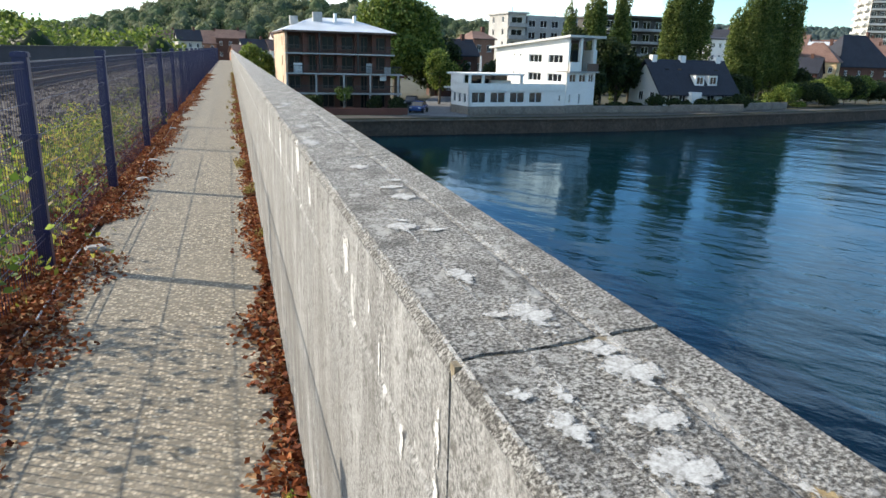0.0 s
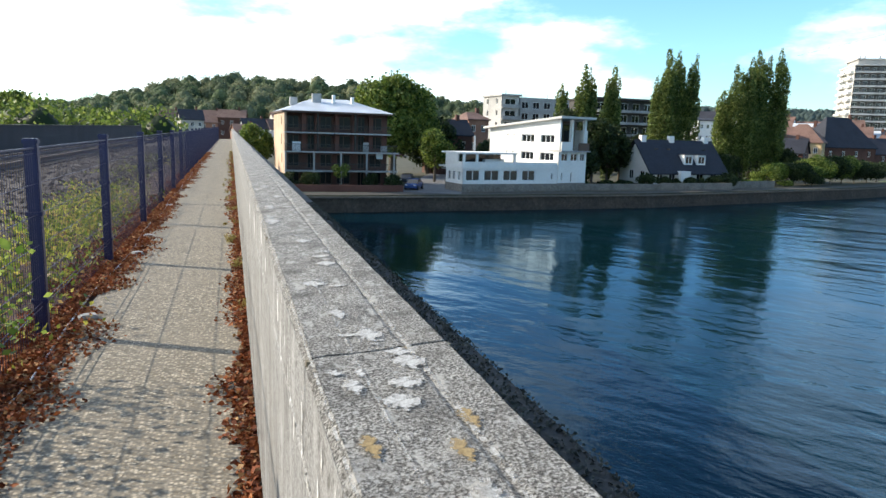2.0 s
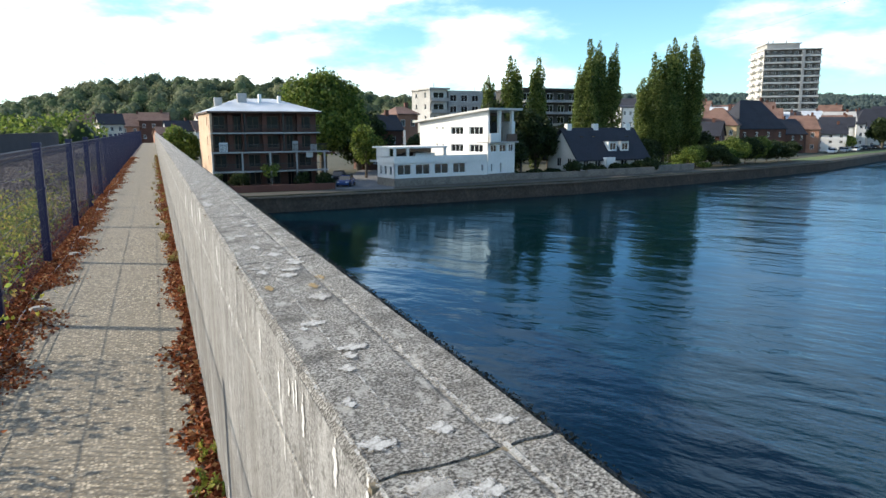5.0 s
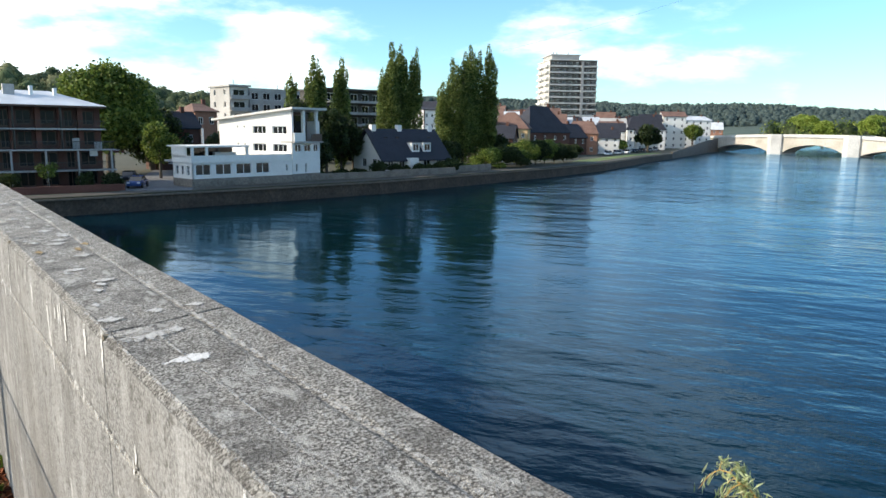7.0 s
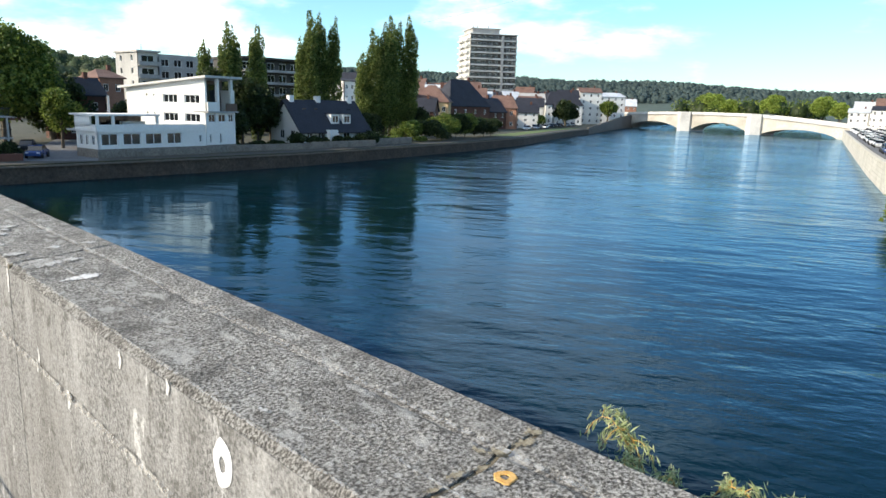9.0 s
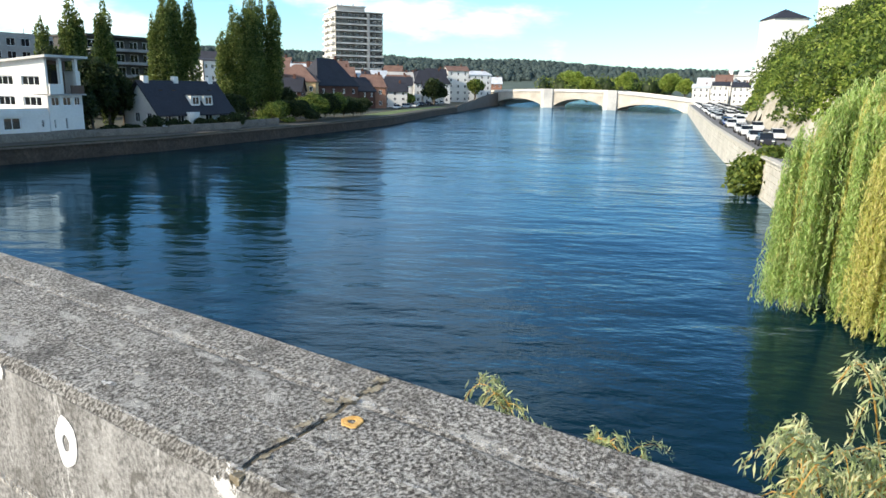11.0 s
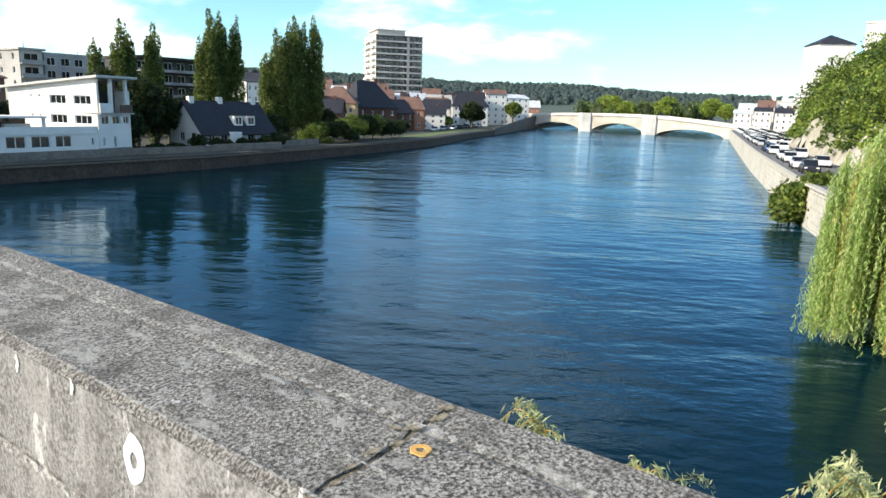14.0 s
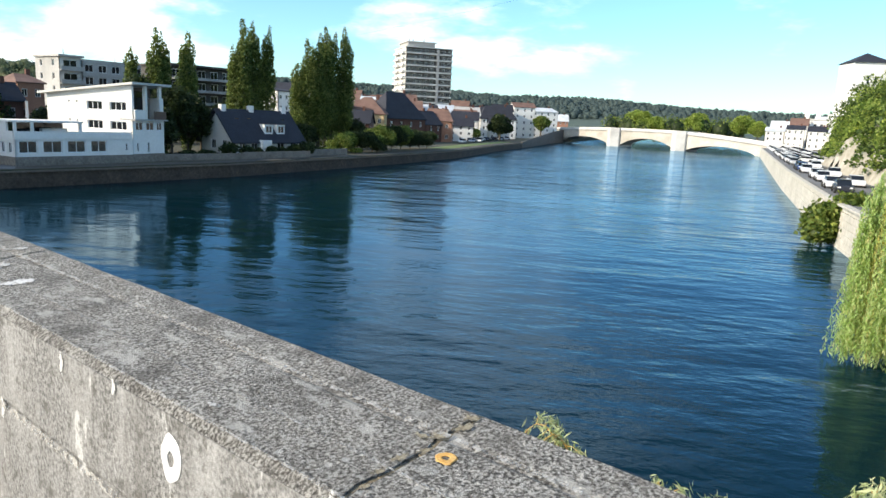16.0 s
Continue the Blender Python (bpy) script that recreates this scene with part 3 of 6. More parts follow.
def facade(parent, m, L, z0, z1, wins, material, th=0.3, bars=1, name="wall", frame_mat=None, recess=0.12, glass=None):
    """A wall with its windows. wins: (centre, sill, width, height)."""
    bm = walled(bmesh.new(), L, z0, z1, th, [(c - w / 2, c + w / 2, s, s + h) for c, s, w, h in wins])
    ob = part(name, bm, material, parent, "", m)
    for c, s, w, h in wins:
        window(parent, m @ pose(c, recess, s), w, h, bars, frame_mat, glass=glass)
    return ob


def frame_xy(x, y, dx, dy):
    """A pose at (x, y) whose x axis runs along (dx, dy)."""
    return pose(x, y, 0, 0, 0, math.degrees(math.atan2(dy, dx)))


def gable_roof(parent, L, D, eave, ridge, material, over=0.4, hip=0.0):
    t = 0.22
    bm = bmesh.new()
    o = over
    k = (ridge - eave) / (D / 2)
    lo = eave - o * k
    p = [(-o, -o, lo), (L + o, -o, lo), (L + o, D + o, lo), (-o, D + o, lo), (hip - (0 if hip else o), D / 2, ridge), (L - hip + (0 if hip else o), D / 2, ridge)]
    v0 = [bm.verts.new(q) for q in p]
    v1 = [bm.verts.new((q[0], q[1], q[2] + t)) for q in p]
    for q in ((0, 1, 5, 4), (2, 3, 4, 5), (1, 2, 5), (3, 0, 4)):
        if len(q) == 4 or hip:
            bm.faces.new([v1[i] for i in q])
            bm.faces.new([v0[i] for i in q][::-1])
    ring = [0, 1, 2, 3] if hip else [0, 1, 5, 2, 3, 4]
    for a, b in zip(ring, ring[1:] + ring[:1]):
        bm.faces.new((v0[a], v0[b], v1[b], v1[a]))
    bmesh.ops.recalc_face_normals(bm, faces=bm.faces)
    return part("roof", bm, material, parent)


def house(name, x, y, dx, dy, L, D, z0, eave, ridge, floors, cols, wall_m, roof_m, label, group="", side_cols=2, hip=0.0, win=(1.0, 1.4), chimney=True, category="house", front_gable=False):
    """A house; its front runs from (x, y) along (dx, dy), the rest lies behind it."""
    t = thing(name, frame_xy(x, y, dx, dy) @ pose(0, 0, z0), label, category, group)
    H = eave - z0
    st = H / floors
    w, h = win
    def rows(n, length):
        return [(length * (i + 0.5) / n, st * f + 0.3 * st, w, min(h, 0.55 * st)) for f in range(floors) for i in range(n)]
    facade(t, pose(0, 0, 0), L, 0, H, rows(cols, L), wall_m)
    facade(t, pose(0, D, 0, 0, 0, -90), D, 0, H, rows(side_cols, D) if side_cols else [], wall_m)
    facade(t, pose(L, 0, 0, 0, 0, 90), D, 0, H, rows(side_cols, D) if side_cols else [], wall_m)
    part("wall", boxed(0.3, L - 0.3, D - 0.3, D, 0, H), wall_m, t)
    if not hip and ridge > eave:
        for gx in (0.02, L - 0.3):
            part("gable", prism(bmesh.new(), [(0.05, H), (D - 0.05, H), (D / 2, ridge - z0 - 0.02)], "x", gx, gx + 0.28), wall_m, t)
    if ridge > eave:
        gable_roof(t, L, D, H, ridge - z0, roof_m, 0.4, hip)
    else:
        part("roof", boxed(-0.3, L + 0.3, -0.3, D + 0.3, H, H + 0.35), roof_m, t)
    if chimney and ridge > eave:
        part("chimney", boxed(L * 0.72, L * 0.72 + 0.7, D / 2 - 0.35, D / 2 + 0.35, ridge - z0 - 0.5, ridge - z0 + 1.1), M_BRICK, t)
    return t


# ---------------------------------------------------------------- river, ground and banks
WATER_Z, BANK_Z, ROAD_Z = -8.5, -6.4, -4.6
FAR_QUAY = [(-300, 92), (-60, 84.5), (13, 84.5), (39, 87), (58, 89.2), (86, 96.5), (112, 104), (143, 114.5), (190, 137), (229, 153), (318, 193), (346, 203), (420, 232), (900, 400)]
NEAR_QUAY = [(20, -16), (34, -5), (52, 4), (74, 12.5), (104, 22.5), (136, 33), (200, 53), (332, 94), (420, 122), (900, 260)]


def sheet(name, outline, z, material, label, category):
    bm = bmesh.new()
    bm.faces.new([bm.verts.new((x, y, z)) for x, y in outline])
    bmesh.ops.recalc_face_normals(bm, faces=bm.faces)
    if bm.faces[:][0].normal.z < 0:
        bmesh.ops.reverse_faces(bm, faces=bm.faces)
    return solo(name, bm, material, label, category, "structure")


sheet("ground", [(-3500, -3500), (3500, -3500), (3500, 3500), (-3500, 3500)], -11.5, M_GROUND, "dark earth under the river and the banks", "ground")
sheet("water", [(-320, -120), (900, -120), (900, 420), (-320, 420)], WATER_Z, M_WATER, "deep blue rippled river water reflecting the bank", "water")


def bank(name, line, back, top, material, label):
    bm = bmesh.new()
    prism(bm, line + back, "z", -11.4, top)
    return solo(name, bm, material, label, "ground", "structure")


bank("bank_far", FAR_QUAY, [(3400, 900), (3400, 3400), (-3400, 3400), (-3400, 140)], BANK_Z, M_GROUND, "earthy river bank behind the stone quay")
bank("bank_near", NEAR_QUAY, [(3400, 400), (3400, -3400), (-40, -3400), (-40, -16)], ROAD_Z - 0.05, M_GROUND, "river bank under the quay road and the cliff")


def quay(name, line, z0, z1, th, material, lip, label, course=0.55, piece=1.6, out=1):
    """A battered quay wall along a line with a projecting coping; the stones of the coping are pieces."""
    t = thing(name, pose(0, 0, 0), label, "quay wall", "", "structure")
    shared = {}
    for (xa, ya), (xb, yb) in zip(line, line[1:]):
        L = math.hypot(xb - xa, yb - ya)
        m = frame_xy(xa, ya, xb - xa, yb - ya)
        bm = bmesh.new()
        zs = np.arange(z0, z1, course)
        for i, z in enumerate(zs):
            inset = 0.03 * i * out
            top = min(z + course - 0.03, z1)
            lo, hi = sorted((-0.25 * out + inset, th * out))
            box(bm, 0, L, lo, hi, z, top)
            if top < z1:
                lo, hi = sorted((-0.25 * out + inset + 0.06 * out, th * out))
                box(bm, 0, L, lo, hi, top, top + 0.03)
        part("masonry", bm, material, t, "", m)
        n = max(1, int(L / piece))
        step = L / n
        if n < 60:
            key = round(step, 2)
            if key not in shared:
                lo, hi = sorted((-0.38 * out, 0.35 * out))
                shared[key] = mesh_of("coping_stone", boxed(0.01, step - 0.01, lo, hi, z1, z1 + 0.2, bevel=0.02), lip)
            for k in range(n):
                part("coping_stone", shared[key], lip, t, "", m @ pose(k * step, 0, 0))
        else:
            lo, hi = sorted((-0.38 * out, 0.35 * out))
            part("coping", boxed(0, L, lo, hi, z1, z1 + 0.2), lip, t, "", m)
    return t


quay("quay_far", FAR_QUAY[:12], WATER_Z - 1.5, -6.75, 0.6, M_QUAY, M_QUAYLIP, "weathered stone quay wall above the water, darkened for shade")
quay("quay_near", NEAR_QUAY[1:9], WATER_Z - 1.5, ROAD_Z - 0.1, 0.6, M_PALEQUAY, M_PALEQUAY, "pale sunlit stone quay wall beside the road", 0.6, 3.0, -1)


def ribbon(name, line, off0, off1, z, material, label, category="road"):
    bm = bmesh.new()
    L, R = [], []
    for i, (x, y) in enumerate(line):
        a, b = line[max(0, i - 1)], line[min(len(line) - 1, i + 1)]
        d = Vector((b[0] - a[0], b[1] - a[1])).normalized()
        nx, ny = -d.y, d.x
        L.append(bm.verts.new((x + nx * off0, y + ny * off0, z)))
        R.append(bm.verts.new((x + nx * off1, y + ny * off1, z)))
    for i in range(len(line) - 1):
        bm.faces.new((R[i], R[i + 1], L[i + 1], L[i]))
    bmesh.ops.recalc_face_normals(bm, faces=bm.faces)
    ob = solo(name, bm, material, label, category, "structure")
    return ob


ribbon("road", NEAR_QUAY[2:9], -0.6, -11.0, ROAD_Z, M_ROAD, "grey asphalt quay road beside the river")
ribbon("pavement", FAR_QUAY[1:12], 0.4, 3.2, BANK_Z + 0.02, M_TOWPATH, "grey towpath on top of the far quay", "pavement")
ribbon("lawn", FAR_QUAY[7:10], 3.3, 9, BANK_Z + 0.03, M_GRASS, "sunlit grass strip behind the quay", "lawn")
street = boxed(-4.2, 4.2, 0, 95, BANK_Z + 0.01, BANK_Z + 0.05)
solo("road_side", street, M_ROAD, "asphalt side street running up from the quay", "road", "structure", frame_xy(24.6, 88, 0.93, -0.36) @ pose(0, 0, 0))

# ---------------------------------------------------------------- the bridge that carries the camera
Y0, Y1 = -22.0, 83.0
STEP = 1.163
J2 = 0.227
# the unseen depth below -1.3 is added to keep sun off the near water
deck = solo("bridge_deck", boxed(-9.6, 0.16, Y0, Y1, -3.4, -0.06), M_LEDGE, "concrete deck of the railway bridge, deepened to shade the water", "bridge deck", "structure")
for k, yp in enumerate((28.0, 60.0)):
    solo("pier_%d" % (k + 1), prism(bmesh.new(), [(-9.0, yp - 1.6), (-0.6, yp - 1.6), (0.2, yp), (-0.6, yp + 1.6), (-9.0, yp + 1.6), (-9.8, yp)], "z", -11.4, -3.4), M_QUAY, "stone pier of the railway bridge", "bridge pier", "structure")
footpath = solo("footpath", boxed(-1.18, 0.0, Y0, Y1, -0.055, 0.0), M_PATH, "worn exposed-aggregate concrete footpath", "footpath", "structure")

# parapet: cast panels with open joints, a coping that falls to the inside and a shallow groove along it
parapet = thing("parapet", pose(0, 0, 0), "weathered grey concrete parapet with lichen and open joints", "parapet", "", "structure")
TOPZ, RISE, WID = 1.1, 0.075, 0.213
face_outline = [(0.0, -0.05), (0.0, 0.925), (0.004, 0.931), (0.004, 0.937), (0.0, 0.943), (0.0, TOPZ - 0.012), (0.19, TOPZ - 0.012), (0.19, -0.05)]
top_outline = [(0.0005, TOPZ - 0.0115), (0.012, TOPZ + 0.0005), (0.138, TOPZ + RISE * 0.138), (0.145, TOPZ + RISE * 0.138 - 0.0022), (0.152, TOPZ + RISE * 0.15 - 0.0016), (0.157, TOPZ + RISE * 0.157),
               (WID - 0.008, TOPZ + RISE * WID), (WID, TOPZ + RISE * WID - 0.01), (WID, TOPZ - 0.03), (0.191, TOPZ - 0.03), (0.191, TOPZ - 0.0115)]
fb = prism(bmesh.new(), face_outline, "y", 0.003, STEP - 0.003)
tb = prism(bmesh.new(), top_outline, "y", 0.0025, STEP - 0.0025)


def joint_line(x):
    """How a joint strays from a straight cut across the coping."""
    return 0.005 * noise.noise((x * 14, 0.4, 0)) + 0.004 * noise.noise((x * 45, 2.0, 0))


def rough_mesh(name, bm, material, cuts, amp, ragged=False):
    """Cut along its length and worn: the arrises wander by a few millimetres."""
    for i in range(1, cuts):
        bmesh.ops.bisect_plane(bm, geom=bm.verts[:] + bm.edges[:] + bm.faces[:], plane_co=(0, STEP * i / cuts, 0), plane_no=(0, 1, 0))
    ends = sorted({round(v.co.x, 4) for v in bm.verts})
    if ragged:
        for i in range(1, 14):
            bmesh.ops.bisect_plane(bm, geom=bm.verts[:] + bm.edges[:] + bm.faces[:], plane_co=(ends[-1] * i / 14, 0, 0), plane_no=(1, 0, 0))
    for v in bm.verts:
        if ragged and (v.co.y < 0.01 or v.co.y > STEP - 0.01):
            far = v.co.y > STEP - 0.01
            v.co.y += joint_line(v.co.x) + 0.0022 * noise.noise((v.co.x * 120, 7.0 * far, 0)) - (0.0012 if far else -0.0012)
        d = noise.noise_vector(v.co * 9.0) * amp + noise.noise_vector(v.co * 24.0) * amp * 0.4
        v.co += Vector((d.x, 0, d.z))
    return mesh_of(name, bm, material)


ME_FACE = rough_mesh("panel", fb, M_FACE, 24, 0.0010)
ME_TOP = rough_mesh("coping", tb, M_TOP, 40, 0.0016, True)
for k in range(int((Y0 - J2) / STEP), int((Y1 - J2) / STEP)):
    p = part("panel", ME_FACE, M_FACE, parapet, "", pose(0, J2 + k * STEP, 0))
    part("coping", ME_TOP, M_TOP, parapet, "", pose(0, J2 + k * STEP, 0))
fill = bmesh.new()
for i in range(20):
    xa, xb = 0.212 * i / 20 + 0.001, 0.212 * (i + 1) / 20 + 0.001
    yc = joint_line((xa + xb) / 2)
    z = TOPZ + RISE * xa - 0.002 - 0.003 * abs(noise.noise((i * 0.7, 0, 5)))
    box(fill, xa, xb, yc - 0.006, yc + 0.006, TOPZ - 0.02, z)
ME_FILL = mesh_of("joint_filler", fill, M_MORTAR)
for k in range(-3, 12):
    part("joint_filler", ME_FILL, M_MORTAR, parapet, "crumbling tan mortar in the joint", pose(0, J2 + k * STEP, 0))
part("ledge", prism(bmesh.new(), [(0.192, 0.0), (0.5, 0.0), (0.5, 0.868), (0.475, 0.895), (0.192, 0.895)], "y", Y0, Y1), M_LEDGE, parapet, "dark outer ledge")


debris = np.random.default_rng(91)
dn = 9000
dpts = np.stack((0.36 + 0.125 * debris.random(dn) ** 0.7, 6.5 * debris.random(dn) - 1.0, 0.896 + np.abs(debris.normal(size=dn)) * 0.0025), 1)
solo("ledge_debris", leaf_mesh("ledge_debris", dpts, 0.0045, M_GRIT, 0.7, None, 92, 0.4), M_GRIT, "dark moss and grit lying on the outer ledge", "debris", "stuff")


def patch(name, x, y, z, w, h, material, label, on="top", seed=0, hole=0.0, category="lichen patch", ragged=0.5):
    """A thin ragged crust on the parapet, on its top or on its inner face: a few flakes that run into one another."""
    rng = random.Random(seed)
    bm = bmesh.new()
    def flake(cu, cv, fw, fh, up, k_hole):
        n = 18
        r = [1 + 0.6 * ragged * (rng.random() - 0.5) * 2 for _ in range(n)]
        r = [(r[i - 1] + 2 * r[i] + r[(i + 1) % n]) / 4 for i in range(n)]
        def ring(k, lift):
            out = []
            for i in range(n):
                a = 2 * math.pi * i / n
                q, v = cu + k * r[i] * fw / 2 * math.cos(a), cv + k * r[i] * fh / 2 * math.sin(a)
                out.append(bm.verts.new((q, v, lift + RISE * q) if on == "top" else (-lift, q, v)))
            return out
        o, i1 = ring(1, 0.0), ring(0.9, up)
        for a in range(n):
            b = (a + 1) % n
            bm.faces.new((o[a], o[b], i1[b], i1[a]))
        if k_hole:
            i2, i3 = ring(k_hole, up), ring(k_hole * 0.9, 0.0)
            for a in range(n):
                b = (a + 1) % n
                bm.faces.new((i1[a], i1[b], i2[b], i2[a]))
                bm.faces.new((i2[a], i2[b], i3[b], i3[a]))
        else:
            bm.faces.new(i1)
    if hole or category == "paint mark":
        flake(0, 0, w, h, 0.0009, hole)
    else:
        n = 28
        ring = [(0.75 * w * math.cos(6.2832 * i / n), 0.75 * h * math.sin(6.2832 * i / n)) for i in range(n)]
        lift = 0.0017
        bm.faces.new([bm.verts.new((q, v, lift + RISE * q) if on == "top" else (-lift * 0.7, q, v)) for q, v in ring])
    bmesh.ops.recalc_face_normals(bm, faces=bm.faces)
    return tagged(solo(name, bm, material, label, category, "stuff" if category in ("lichen patch", "stain") and not hole else "", pose(x, y, z + (RISE * x + 0.0008 if on == "top" else 0.0))), "", "", "marks on the parapet")


WL = "white lichen crust on the concrete parapet top"
for i, (x, y, w, h) in enumerate(((0.101, 1.462, 0.045, 0.075), (0.045, 1.257, 0.025, 0.045), (0.089, 1.189, 0.05, 0.045), (0.075, 1.6, 0.03, 0.06), (0.13, 1.32, 0.05, 0.06), (0.06, 1.85, 0.05, 0.05), (0.11, 2.05, 0.05, 0.06), (0.035, 2.87, 0.06, 0.16), (0.09, 2.4, 0.05, 0.07),
                                  (0.05, 3.3, 0.05, 0.12), (0.1, 3.7, 0.05, 0.1), (0.07, 4.3, 0.06, 0.2), (0.11, 0.95, 0.04, 0.05), (0.06, 0.78, 0.05, 0.03), (0.085, 0.62, 0.06, 0.025), (0.03, 0.42, 0.018, 0.03), (0.045, 0.19, 0.055, 0.035), (0.03, -0.69, 0.012, 0.012), (0.095, 0.16, 0.03, 0.03))):
    patch("lichen_patch", x, y, TOPZ, w, h, M_LICHEN, WL, "top", i)
spots = random.Random(33)
for i in range(34):
    patch("lichen_patch", spots.uniform(0.02, 0.19), 0.25 + 5.0 * spots.random() ** 1.2, TOPZ, spots.uniform(0.016, 0.05), spots.uniform(0.012, 0.035), M_LICHEN, WL, "top", 300 + i)
patch("paint_mark", 0.068, 0.005, TOPZ, 0.075, 0.032, M_SMEAR, "white paint smear on the concrete parapet top", "top", 40, category="stain")
patch("paint_mark", 0.05, 0.165, TOPZ, 0.09, 0.06, M_LICHEN, "pale worn smear on the concrete parapet top", "top", 41, category="stain")
patch("lichen_patch", 0.115, -0.964, TOPZ, 0.022, 0.022, M_ORSPOT, "orange lichen spot on the concrete parapet top", "top", 50, 0.4)
for i, (x, y) in enumerate(((0.15, 1.12), (0.12, 1.05), (0.035, 1.09))):
    patch("lichen_patch", x, y, TOPZ, 0.022, 0.05, M_ORANGE, "yellow-orange lichen spot on the concrete parapet top", "top", 60 + i, ragged=0.6)
for xl, wl, yl0, yl1 in ((0.066, 0.003, -2.2, 6.0), (0.147, 0.007, -2.2, 6.0), (0.006, 0.004, -2.2, 4.0)):
    bm = bmesh.new()
    zl = TOPZ + RISE * xl + 0.0028
    bm.faces.new([bm.verts.new(p) for p in ((xl - wl / 2, yl0, zl - RISE * wl / 2), (xl + wl / 2, yl0, zl + RISE * wl / 2), (xl + wl / 2, yl1, zl + RISE * wl / 2), (xl - wl / 2, yl1, zl - RISE * wl / 2))])
    solo("pale_line", bm, M_CHALK, "pale crusted line along the concrete parapet top", "stain", "stuff")
bm = bmesh.new()
bm.faces.new([bm.verts.new(p) for p in ((-0.0022, -2.2, 0.926), (-0.0022, 1.4, 0.926), (-0.0022, 1.4, 0.940), (-0.0022, -2.2, 0.940))])
solo("pale_line", bm, M_CHALK, "pale lime crust along the shutter joint of the parapet", "stain", "stuff")
for i, (dx, dy, w, h) in enumerate(((0.055, 0.004, 0.02, 0.007), (0.085, 0.006, 0.026, 0.009), (0.11, -0.003, 0.02, 0.008), (0.14, 0.005, 0.024, 0.012), (0.17, -0.004, 0.03, 0.012), (0.192, 0.003, 0.02, 0.014), (0.13, 0.02, 0.012, 0.014), (0.03, -0.004, 0.016, 0.006))):
    patch("lichen_patch", dx, J2 - STEP + dy, TOPZ, w, h, M_TAN, "tan crust along the open joint of the parapet top", "top", 90 + i)
patch("lime_stain", -0.0005, J2 - STEP + 0.006, 1.076, 0.03, 0.055, M_SMEAR, "white lime lump at the joint of the parapet", "face", 99, 0, "stain", 0.4)
FL = "white runny stain on the inner face of the parapet"
patch("paint_mark", -0.0005, -0.656, 1.035, 0.045, 0.064, M_PAINT, "white painted ring on the inner face of the parapet", "face", 70, 0.36, "paint mark", 0.5)
for i, (y, z, w, h) in enumerate(((1.976, 1.03, 0.05, 0.07), (2.85, 1.06, 0.1, 0.09), (2.55, 1.02, 0.06, 0.05), (0.55, 1.04, 0.018, 0.075), (0.62, 1.05, 0.015, 0.04), (0.36, 1.06, 0.02, 0.06), (-0.362, 1.075, 0.012, 0.028), (-0.52, 1.085, 0.01, 0.02), (0.66, 1.045, 0.012, 0.03), (3.6, 1.0, 0.1, 0.12), (4.4, 0.98, 0.1, 0.1))):
    patch("lime_stain", -0.0005, y, z, w, h, M_SMEAR, FL, "face", 80 + i, 0, "stain", 0.4)
for i in range(26):
    patch("lime_stain", -0.0005, spots.uniform(-0.3, 4.2), spots.uniform(0.9, 1.08), spots.uniform(0.008, 0.018), spots.uniform(0.02, 0.07), M_SMEAR, FL, "face", 340 + i, 0, "stain", 0.4)

# soil strips and dry leaves along both edges of the path
solo("soil_strip", boxed(-2.3, -1.18, Y0, Y1, -0.058, -0.012), M_SOIL, "brown soil strip between the path and the track", "soil", "structure")
rng = np.random.default_rng(5)


def litter(n, xa, xb, ya, yb, z, size, bias):
    x = xa + (xb - xa) * rng.beta(*bias, n)
    y = ya + (yb - ya) * rng.random(n) ** 1.9
    # drifts: the strip widens and thins out along the way
    drift = np.array([noise.noise((0.0, q * 1.3, xa)) + 0.5 * noise.noise((3.0, q * 4.0, xa)) for q in y])
    mid = xb if bias[0] > bias[1] else (xa + xb) / 2
    x = mid + (x - mid) * np.clip(0.78 + 0.9 * drift, 0.2, 1.5)
    x = np.minimum(x, -0.006)
    return np.stack((x, y, z + np.abs(rng.normal(size=n)) * 0.012), 1)


solo("leaf_litter", leaf_mesh("leaf_litter", litter(90000, -1.72, -0.86, 1.0, 40, 0.002, 0.02, (2.4, 3.2)), 0.0155, M_LITTER, 0.7, None, 2, 0.3), M_LITTER, "rust-brown dry leaves along the fence side of the path", "leaf litter", "stuff")
solo("leaf_litter", leaf_mesh("leaf_litter", litter(15000, -0.24, -0.005, 1.0, 40, 0.002, 0.02, (3.2, 1.0)), 0.017, M_LITTER, 0.7, None, 3, 0.3), M_LITTER, "rust-brown dry leaves at the foot of the parapet", "leaf litter", "stuff")


def weeds(name, spots, n, spread, height, size, material, label, seed, aspect=0.4):
    r = np.random.default_rng(seed)
    pts, dirs = [], []
    for x, y, z, k in spots:
        m = int(n * k)
        stem = r.normal(size=(max(3, m // 25), 2)) * spread
        for sx, sy in stem:
            hgt = height * k * r.uniform(0.4, 1.15)
            q = r.random(25)
            lean = r.normal(size=2) * 0.22 * hgt
            pts.append(np.stack((x + sx + lean[0] * q + r.normal(size=25) * 0.05 * spread / 0.2, y + sy + lean[1] * q + r.normal(size=25) * 0.05 * spread / 0.2, z + hgt * q), 1))
            dd = r.normal(size=(25, 3))
            dd[:, 2] = np.abs(dd[:, 2]) + 0.3
            dirs.append(dd)
    return solo(name, leaf_mesh(name, np.concatenate(pts), size, material, aspect, np.concatenate(dirs), seed), material, label, "plants", "stuff")


